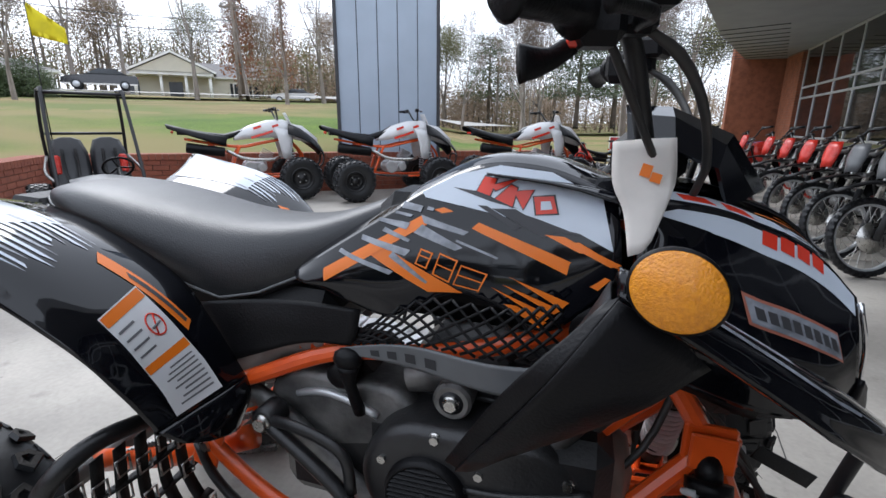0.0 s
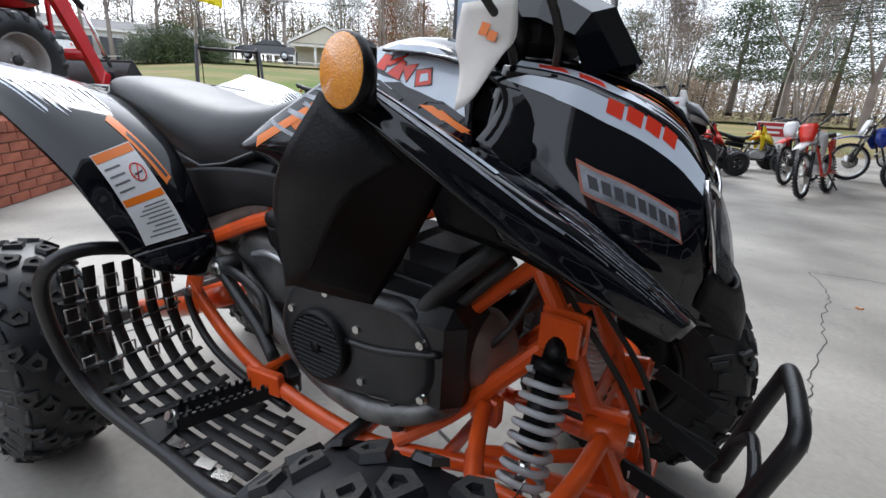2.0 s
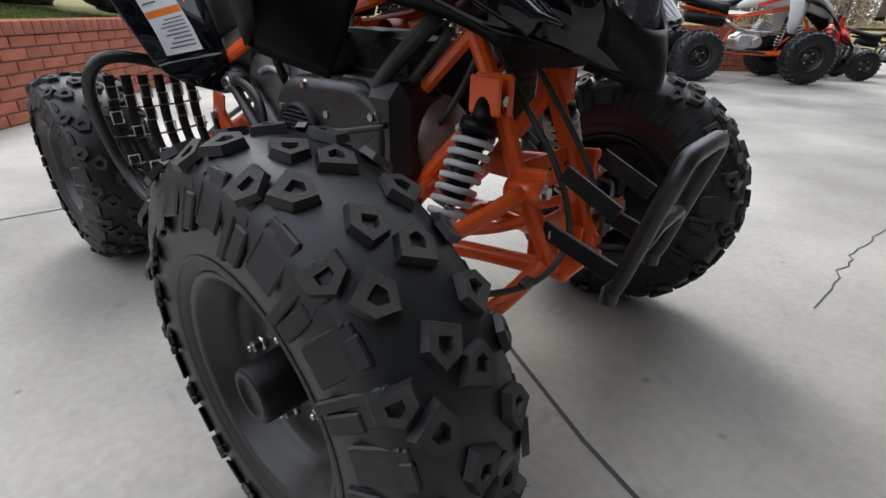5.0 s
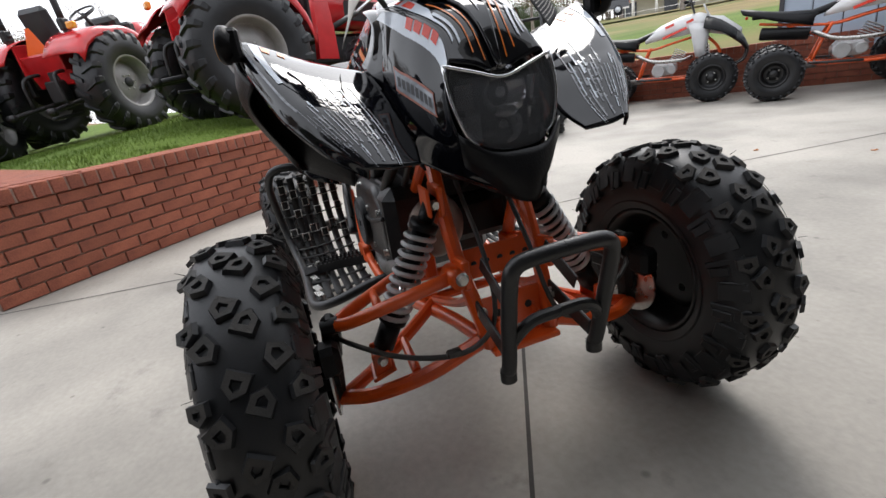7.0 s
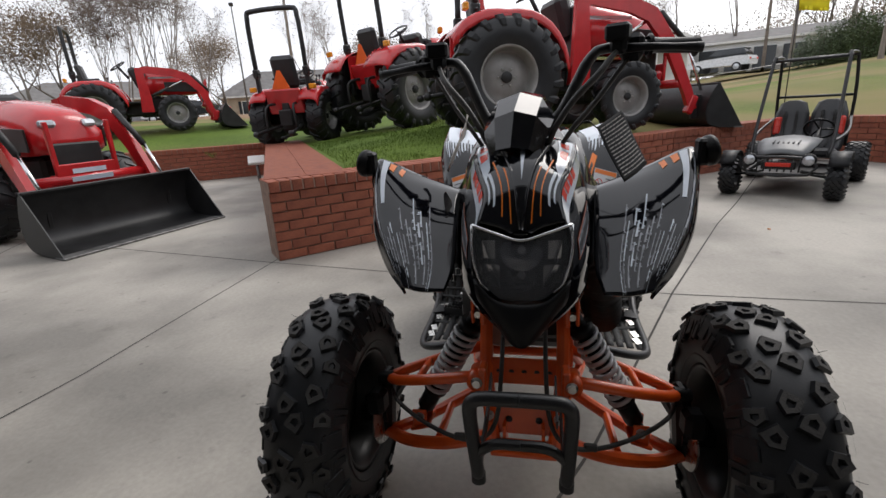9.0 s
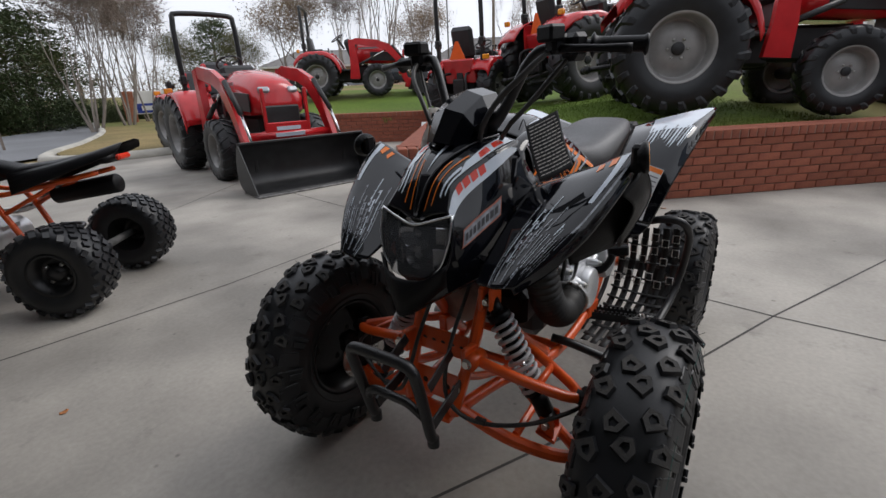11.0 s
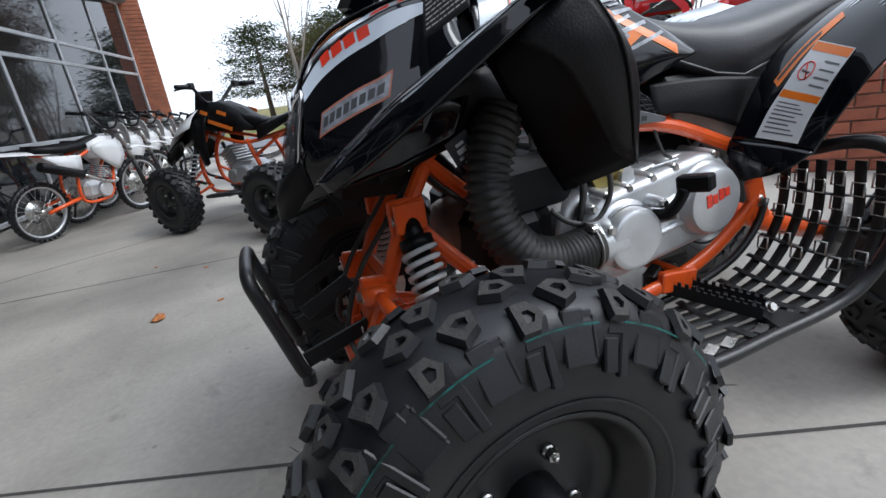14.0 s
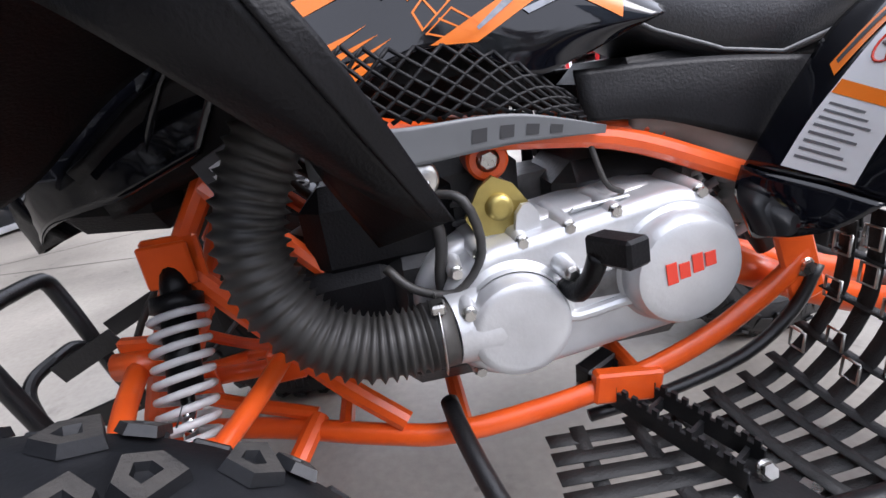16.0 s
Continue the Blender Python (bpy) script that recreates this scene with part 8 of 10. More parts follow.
            cy.cyl((1.6, s * ya, z0 + 0.33), (2.02, s * ya, zp - 0.22), 0.02, n=10, mat=1)
            cy.cyl((2.18, s * ya, zp - 0.12), (2.18 + (xe - 2.75) * 0.6, s * ya, zp - 0.52), 0.035, n=10, mat=0)
            cy.cyl((2.18 + (xe - 2.75) * 0.6, s * ya, zp - 0.52), (xe - 0.58, s * ya, 0.52), 0.02, n=10, mat=1)
            part("loader_cylinder", cy, [TRACTBLACK, CHROME], root)
        tt = Mesh()
        tt.cyl((xe - 0.92, -ya, 0.62), (xe - 0.92, ya, 0.62), 0.06, n=14)
        part("torque_tube", tt, TRACTRED, root)
        lb = Mesh().box((xe - 0.858, 0, 0.63), (0.012, 0.42, 0.05), rot=(0, 8, 0))
        part("maker_bar", lb, WHITEDECAL, root)
        gu = Mesh()
        gx = hx1 + 0.14
        for y in (-0.30, 0.30):
            gu.box((gx, y, z0 + 0.16), (0.045, 0.045, 0.72), bev=0.008)
        gu.box((gx, 0, z0 + 0.0), (0.04, 0.62, 0.16), bev=0.01)
        gu.box((gx, 0, z0 - 0.18), (0.07, 0.56, 0.12), bev=0.02)
        part("grille_guard", gu, TRACTRED, root)
        part("maker_bar", Mesh().box((gx + 0.023, 0, z0 + 0.0), (0.006, 0.34, 0.05)), WHITEDECAL, root)
        # bucket: curved back, floor lip and side plates
        bw = 0.87 * (1.0 if k > 0.9 else 0.9)
        pr = [(xe, 0.015), (xe - 0.30, 0.02), (xe - 0.52, 0.06), (xe - 0.60, 0.18), (xe - 0.585, 0.36), (xe - 0.50, 0.54), (xe - 0.44, 0.60)]
        bu = Mesh()
        prs = spline([V((x, 0, z)) for x, z in pr], [0] * len(pr), 3)[0]
        bu.sheet([[(q.x, -bw, q.z), (q.x, bw, q.z)] for q in prs], 0.012)
        for s in (-1, 1):
            poly = [(q.x, q.z) for q in prs]
            bu.plate(poly, pose(0, s * bw + 0.006, 0, 90, 0, 0), 0.012)
        bu.box((xe - 0.06, 0, 0.012), (0.16, 2 * bw + 0.02, 0.02), bev=0.004, mat=1)
        bu.box((xe - 0.45, 0, 0.60), (0.05, 2 * bw, 0.03), bev=0.006, mat=0)
        for s in (-1, 1):
            for yy in (0.0,):
                bu.box((xe - 0.64, s * ya, 0.3), (0.1, 0.05, 0.34), rot=(0, 8, 0), bev=0.01)
        auto_smooth(part("bucket", bu, [BUCKET, DARKALU], root, "black steel loader bucket with a worn edge"), 40)
    return root


def at(x, y, z, hx, hy, roll=0.0):
    return pose(x, y, z, 0, 0, math.degrees(math.atan2(hy, hx)))


def lawn_place(rx, ry, fx, fy):
    """Stands on the lawn with the rear axle above (rx, ry) and the front one above (fx, fy)."""
    z0, z1 = lawn_z(rx, ry) - 0.015, lawn_z(fx, fy) - 0.015
    return pose(rx, ry, z0, 0, -math.degrees(math.atan2(z1 - z0, math.hypot(fx - rx, fy - ry))), math.degrees(math.atan2(fy - ry, fx - rx)))


def stand(x, y, yaw, back=1.7):
    """On the lawn, pitched with its slope."""
    c, s_ = math.cos(radians(yaw)), math.sin(radians(yaw))
    return lawn_place(x, y, x + back * c, y + back * s_)


tractor(pose(-3.8, -7.3, 0, 0, 0, 76), "red compact tractor with black loader bucket parked on the concrete", Rr=0.60, Wr=0.36, Rf=0.43, Wf=0.27, wb=1.72, loader=3.43, seat_red=True)
tractor(pose(-5.05, -10.3, 0, 0, 0, 82), "red compact tractor with its roll bar folded back", Rr=0.60, Rf=0.40, wb=1.65, rops="fold", seat_red=True)
tractor(stand(-5.9, -0.72, 112), "large red tractor with loader standing on the lawn", Rr=0.72, Wr=0.46, Rf=0.46, Wf=0.30, wb=1.72, tr=0.82, tf=0.76, k=1.3, loader=3.5, seat_red=True)
tractor(stand(-7.9, -2.85, 150), "red tractor with raised roll bar standing on the lawn", Rr=0.70, Wr=0.42, Rf=0.44, wb=1.7, tr=0.78, seat_red=False, triangle=True)
tractor(stand(-7.6, -4.6, 180), "small red tractor with an orange warning triangle on the lawn", Rr=0.50, Wr=0.34, Rf=0.34, Wf=0.22, wb=1.5, tr=0.58, tf=0.5, k=0.85, triangle=True)
tractor(stand(-9.2, -10.8, 130), "red tractor with lowered loader on the lawn", Rr=0.62, Rf=0.45, wb=1.7, loader=3.3)

# ---- other quad bikes, the go-kart and the motorcycles ----
ATVW = {}


def knob_wheel(parent, name, x, y, R, hw, rim, side, spin=0):
    """Simpler knobbly wheel that shares its meshes between the parked vehicles."""
    key = (R, hw, side)
    if key not in ATVW:
        car = Mesh().rev([(-hw * 0.8, rim), (-hw, rim + (R - rim) * 0.35), (-hw * 0.95, R - 0.05), (-hw * 0.75, R - 0.02), (0, R - 0.011), (hw * 0.75, R - 0.02), (hw * 0.95, R - 0.05), (hw, rim + (R - rim) * 0.35), (hw * 0.8, rim)], (0, 0, 0), (0, 1, 0), 40)
        tr = Mesh()
        for i in range(22):
            for j, f in enumerate((-0.85, -0.5, -0.17, 0.17, 0.5, 0.85)):
                th = (i + 0.5 * (j % 2)) * 360 / 22
                m4 = pose(0, 0, 0, 0, th, 0) @ pose(0, f * hw, R - (0.03 if abs(f) > 0.8 else 0.013), -f * 42 if abs(f) > 0.8 else 0, 0, 35 if j % 2 else -35)
                tr.box((0, 0, 0), (0.03, 0.036, 0.02), m=m4)
        rm = Mesh().rev([(side * hw * 0.8, rim), (side * hw * 0.86, rim + 0.008), (side * hw * 0.8, rim - 0.012), (side * hw * 0.4, rim - 0.03), (side * hw * 0.2, rim - 0.04), (side * hw * 0.3, 0.05), (side * hw * 0.6, 0.04), (side * hw * 0.6, 0.0)], (0, 0, 0), (0, 1, 0), 28)
        rm.rev([(-side * hw * 0.8, rim), (side * hw * 0.2, rim - 0.04)], (0, 0, 0), (0, 1, 0), 28)
        for k in range(4):
            a = k * math.pi / 2 + 0.4
            rm.cyl((math.sin(a) * 0.06, side * hw * 0.3, math.cos(a) * 0.06), (math.sin(a) * 0.06, side * (hw * 0.3 + 0.02), math.cos(a) * 0.06), 0.011, n=6, mat=1)
        ATVW[key] = [car.data("atv_tyre", RUBBER), tr.data("atv_tread", RUBBER), rm.data("atv_rim", [RIMBLACK, STEEL])]
    base = new(name, ATVW[key][0])
    base.parent = parent
    base.matrix_basis = pose(x, y, R, 0, spin, 0)
    for nm, me in (("tread", ATVW[key][1]), ("rim", ATVW[key][2])):
        o = new(nm, me)
        o.parent = base
        if nm == "tread":
            tagged(o, kind="stuff")
    return base


def handlebar(parent, x, z, w, rise=0.10, sweep=-0.10):
    hb = Mesh()
    hb.tube([(x + sweep, -w, z + 0.02), (x + sweep * 0.4, -w * 0.55, z + 0.02), (x, -w * 0.22, z - rise), (x, w * 0.22, z - rise), (x + sweep * 0.4, w * 0.55, z + 0.02), (x + sweep, w, z + 0.02)], 0.013, 8, smooth_path=3)
    part("handlebar", hb, BLACKMETAL, parent)
    for s in (-1, 1):
        gp = Mesh()
        gp.cyl((x + sweep * 0.62, s * w * 0.68, z + 0.02), (x + sweep * 1.05, s * w * 1.03, z + 0.02), 0.019, n=10)
        part("grip", gp, MATTBLACK, parent)
        lv = Mesh()
        lv.box((x + sweep * 0.5, s * w * 0.58, z + 0.025), (0.05, 0.05, 0.05), bev=0.01)
        lv.tube([(x + sweep * 0.4 + 0.03, s * w * 0.58, z + 0.02), (x + sweep * 0.6 + 0.06, s * w * 0.78, z + 0.01), (x + sweep + 0.05, s * w * 0.98, z + 0.0)], 0.007, 6)
        part("lever", lv, BLACKMETAL, parent)


def shock(mesh, a, b, r=0.034, coils=8):
    a, b = V(a), V(b)
    d = (b - a).normalized()
    u = d.orthogonal().normalized()
    w = d.cross(u)
    L = (b - a).length
    mesh.cyl(a, b, r * 0.5, n=8, mat=1)
    pts = [a + d * (L * (0.12 + 0.76 * i / (coils * 8))) + (u * math.cos(i * math.pi / 4) + w * math.sin(i * math.pi / 4)) * r for i in range(coils * 8 + 1)]
    mesh.tube(pts, 0.006, 5, smooth_path=1)


def sport_atv(m, label, body, accent, R=0.27, wb=1.12, k=1.0, group="white sport quad bikes", plate=True):
    """Sport quad: rear axle at the origin, facing +x."""
    root = thing("parked_quad_bike", label, "quad bike", m, group)
    for s in (1, -1):
        knob_wheel(root, "rear_wheel", 0, s * 0.39 * k, R, 0.125 * k, R * 0.46, s, 30)
        knob_wheel(root, "front_wheel", wb, s * 0.42 * k, R * 1.03, 0.085 * k, R * 0.52, s, 10)
    T = Matrix.Scale(k, 4)
    P = lambda pts: [tuple(T @ V(p)) for p in pts]  # noqa: E731
    f = wb / 1.12
    fr = Mesh()
    for s in (1, -1):
        fr.tube(P([(0.30, s * 0.12, 0.34), (0.40, s * 0.17, 0.30), (0.85 * f, s * 0.17, 0.28), (1.08 * f, s * 0.09, 0.33), (1.12 * f, s * 0.08, 0.55), (0.95 * f, s * 0.06, 0.78)]), 0.017, 8)
        fr.tube(P([(0.32, s * 0.13, 0.33), (0.40, s * 0.14, 0.55), (0.46, s * 0.13, 0.68)]), 0.017, 8)
        fr.tube(P([(0.95 * f, s * 0.06, 0.76), (0.70, s * 0.12, 0.70), (0.45, s * 0.13, 0.66), (0.05, s * 0.11, 0.72), (-0.15, s * 0.09, 0.76)]), 0.015, 8)
        fr.tube(P([(0.40, s * 0.14, 0.55), (0.1, s * 0.11, 0.70)]), 0.013, 8)
        fr.tube([(wb + 0.09, s * 0.07, 0.36 * k), (wb, s * 0.34 * k, R)], 0.013, 8)
        fr.tube([(wb - 0.10, s * 0.1, 0.33 * k), (wb, s * 0.34 * k, R - 0.03)], 0.013, 8)
        fr.tube([(wb, s * 0.08, 0.46 * k), (wb, s * 0.34 * k, R + 0.05)], 0.012, 8)
    part("frame", fr, ORANGE if accent is None else accent, root, "painted tubular steel frame")
    sw = Mesh()
    sw.cyl((0, -0.38 * k, R), (0, 0.38 * k, R), 0.025, n=10)
    sw.box((0.2, 0, R + 0.03), (0.42, 0.10, 0.07), bev=0.02)
    part("swing_arm", sw, DARKALU, root)
    for s in (1, -1):
        sh = Mesh()
        shock(sh, (wb - 0.02, s * 0.27 * k, R + 0.05), (wb - 0.06, s * 0.13 * k, 0.66 * k))
        part("shock_absorber", sh, [SPRING, TRACTBLACK], root)
    en = Mesh()
    en.box((0.62 * f, 0, 0.42 * k), (0.30, 0.24, 0.18), bev=0.05)
    en.cyl((0.55 * f, -0.17, 0.40 * k), (0.55 * f, 0.17, 0.40 * k), 0.085, n=16, bev=0.01)
    en.cyl((0.70 * f, -0.15, 0.40 * k), (0.70 * f, 0.15, 0.40 * k), 0.06, n=14, bev=0.01)
    fins = Mesh()
    for i in range(6):
        fins.box((0.74 * f + i * 0.012, 0, 0.50 * k + i * 0.022), (0.15, 0.16, 0.009), rot=(0, 28, 0))
    auto_smooth(part("engine", en, CASTALU, root, "bare aluminium engine"))
    tagged(part("cylinder_fins", fins, CASTALU, root), kind="stuff")
    ex = Mesh()
    ex.tube(P([(0.85 * f, -0.10, 0.52), (0.8, -0.19, 0.50), (0.5, -0.18, 0.52), (0.3, -0.15, 0.62)]), 0.022, 8, mat=1)
    ex.cyl(tuple(T @ V((0.28, -0.15, 0.60))), tuple(T @ V((-0.14, -0.13, 0.66))), 0.058 * k, 0.062 * k, n=14, bev=0.01)
    part("exhaust", ex, [MATTBLACK, STEEL], root)
    # bodywork
    st = Mesh()
    st.loft([P([(x, -w, z - 0.05), (x, -w * 0.9, z + 0.0), (x, 0, z + 0.02), (x, w * 0.9, z), (x, w, z - 0.05)]) for x, w, z in ((-0.22, 0.09, 0.86), (-0.1, 0.12, 0.855), (0.1, 0.125, 0.82), (0.3, 0.11, 0.80), (0.48, 0.09, 0.85), (0.58, 0.07, 0.91))])
    part("seat", st, MATTBLACK, root, "slim black seat")
    ta = Mesh()
    ta.loft([P([(x, -w, z0), (x, -w * 1.05, (z0 + z1) / 2), (x, -w * 0.5, z1), (x, w * 0.5, z1), (x, w * 1.05, (z0 + z1) / 2), (x, w, z0)]) for x, w, z0, z1 in ((0.40, 0.10, 0.74, 0.81), (0.58, 0.13, 0.76, 0.92), (0.75 * f, 0.14, 0.77, 0.99), (0.92 * f, 0.12, 0.79, 1.00), (1.02 * f, 0.09, 0.80, 0.96))])
    part("tank_cover", ta, body, root)
    for s in (1, -1):
        sh2 = Mesh()
        # shroud running down in front of the frame
        sh2.sheet([P([(0.80 * f, s * 0.16, 0.90), (0.92 * f, s * 0.17, 0.88), (1.02 * f, s * 0.15, 0.84)]), P([(0.84 * f, s * 0.19, 0.74), (0.92 * f, s * 0.20, 0.70), (1.0 * f, s * 0.18, 0.70)]), P([(0.88 * f, s * 0.18, 0.52), (0.92 * f, s * 0.185, 0.50), (0.97 * f, s * 0.17, 0.50)])], 0.006, sub=2)
        part("side_shroud", sh2, body, root)
        ff = Mesh()
        ff.sheet([P([(0.98 * f, s * 0.08, 0.95), (0.96 * f, s * 0.16, 0.90), (0.95 * f, s * 0.22, 0.82)]), P([(1.12 * f, s * 0.07, 0.89), (1.12 * f, s * 0.18, 0.84), (1.12 * f, s * 0.27, 0.75)]), P([(1.27 * f, s * 0.06, 0.76), (1.27 * f, s * 0.16, 0.71), (1.27 * f, s * 0.25, 0.64)])], 0.006, sub=2)
        tip = Mesh()
        tip.sheet([P([(1.26 * f, s * 0.05, 0.768), (1.26 * f, s * 0.16, 0.718), (1.26 * f, s * 0.256, 0.645)]), P([(1.33 * f, s * 0.05, 0.69), (1.34 * f, s * 0.15, 0.64), (1.33 * f, s * 0.24, 0.58)]), P([(1.37 * f, s * 0.05, 0.60), (1.385 * f, s * 0.12, 0.55), (1.37 * f, s * 0.19, 0.52)])], 0.006, sub=2)
        part("fender_tip", tip, MATTBLACK, root)
        part("front_fender", ff, PLWHITE if body is MATTBLACK else MATTBLACK if body is PLWHITE else body, root)
        rf = Mesh()
        rf.sheet([P([(0.34, s * 0.11, 0.78), (0.31, s * 0.15, 0.74), (0.30, s * 0.17, 0.67)]), P([(0.02, s * 0.11, 0.84), (0.0, s * 0.16, 0.82), (-0.01, s * 0.19, 0.77)]), P([(-0.32, s * 0.07, 0.93), (-0.33, s * 0.11, 0.92), (-0.31, s * 0.14, 0.88)])], 0.006, sub=2)
        part("rear_fender", rf, MATTBLACK, root)
        dc = Mesh()
        for i, (xx, zz, ww) in enumerate(((0.62, 0.90, 0.10), (0.72, 0.83, 0.16), (0.60, 0.79, 0.12), (0.82, 0.92, 0.08))):
            dc.box((0, 0, 0), (ww, 0.004, 0.028), m=T @ pose(xx * f, s * 0.158, zz, s * 12, -18, 0))
        tagged(part("decal", dc, ORANGESTK if body is MATTBLACK else REDDECAL, root, "bright angular stickers"), kind="stuff")
    no = Mesh()
    no.loft([P([(x, -w, z0), (x, -w * 0.8, z1), (x, w * 0.8, z1), (x, w, z0)]) for x, w, z0, z1 in ((1.0 * f, 0.10, 0.76, 0.95), (1.14 * f, 0.10, 0.72, 0.92), (1.32 * f, 0.06, 0.66, 0.76))])
    part("nose", no, body, root)
    if plate:
        pl = Mesh().box(tuple(T @ V((0.985 * f, 0, 1.0))), (0.02, 0.17, 0.20), rot=(0, -25, 0), bev=0.008)
        part("front_plate", pl, body, root)
    tl = Mesh().box(tuple(T @ V((-0.27, 0, 0.84))), (0.03, 0.13, 0.035), bev=0.01)
    part("tail_lamp", tl, REDDECAL, root)
    st2 = Mesh()
    st2.cyl(tuple(T @ V((1.0 * f, 0, 0.75))), tuple(T @ V((0.90 * f, 0, 0.99))), 0.025, n=10)
    part("steering_stem", st2, BLACKMETAL, root)
    handlebar(root, 0.86 * f * k, 1.10 * k, 0.36 * k)
    bp = Mesh()
    bp.tube(P([(1.12 * f, -0.10, 0.34), (1.34 * f, -0.10, 0.40), (1.38 * f, -0.09, 0.54), (1.38 * f, 0.09, 0.54), (1.34 * f, 0.10, 0.40), (1.12 * f, 0.10, 0.34)]), 0.013, 8)
    part("front_bumper", bp, BLACKMETAL, root)
    for s in (1, -1):
        nb = Mesh()
        nb.tube([(0.30 * k, s * 0.2, 0.32 * k), (0.36 * k, s * 0.46 * k, 0.33 * k), (0.66 * k, s * 0.46 * k, 0.31 * k), (0.70 * k, s * 0.2, 0.29 * k)], 0.014, 8)
        for i in range(5):
            nb.box((0.42 * k + i * 0.05, s * 0.33 * k, 0.31 * k), (0.012, 0.26 * k, 0.008))
        part("nerf_bar", nb, BLACKMETAL, root)
    return root


def between(rx, ry, fx, fy, z=0.0):
    return pose(rx, ry, z, 0, 0, math.degrees(math.atan2(fy - ry, fx - rx)))


sport_atv(between(-5.55, 4.90, -4.5, 5.90) @ Matrix.Scale(1.10, 4), "white sport quad bike with orange frame and black seat", PLWHITE, None, R=0.285, wb=1.22, k=1.08)
sport_atv(between(-3.65, 5.85, -2.7, 6.6) @ Matrix.Scale(1.10, 4), "white sport quad bike with orange frame and black exhaust", PLWHITE, None, R=0.285, wb=1.22, k=1.08)
sport_atv(between(-1.65, 6.85, -0.7, 7.5) @ Matrix.Scale(1.10, 4), "white sport quad bike parked before the brick wall", PLWHITE, None, R=0.285, wb=1.22, k=1.08)
sport_atv(between(-0.6, 8.2, 0.2, 8.7), "small red sport quad bike parked behind the white ones", LIGHTRED, BLACKMETAL, R=0.2, wb=0.85, k=0.72, group="small quad bikes")
sport_atv(between(0.1, 9.6, 0.95, 9.9), "small yellow sport quad bike", PLYELLOW, BLACKMETAL, R=0.2, wb=0.85, k=0.72, group="small quad bikes")
sport_atv(pose(-0.04, -2.80, 0, 0, 0, -49), "black and orange sport quad bike with a white front fender", MATTBLACK, None, R=0.265, wb=1.15, group="sport quad bikes")


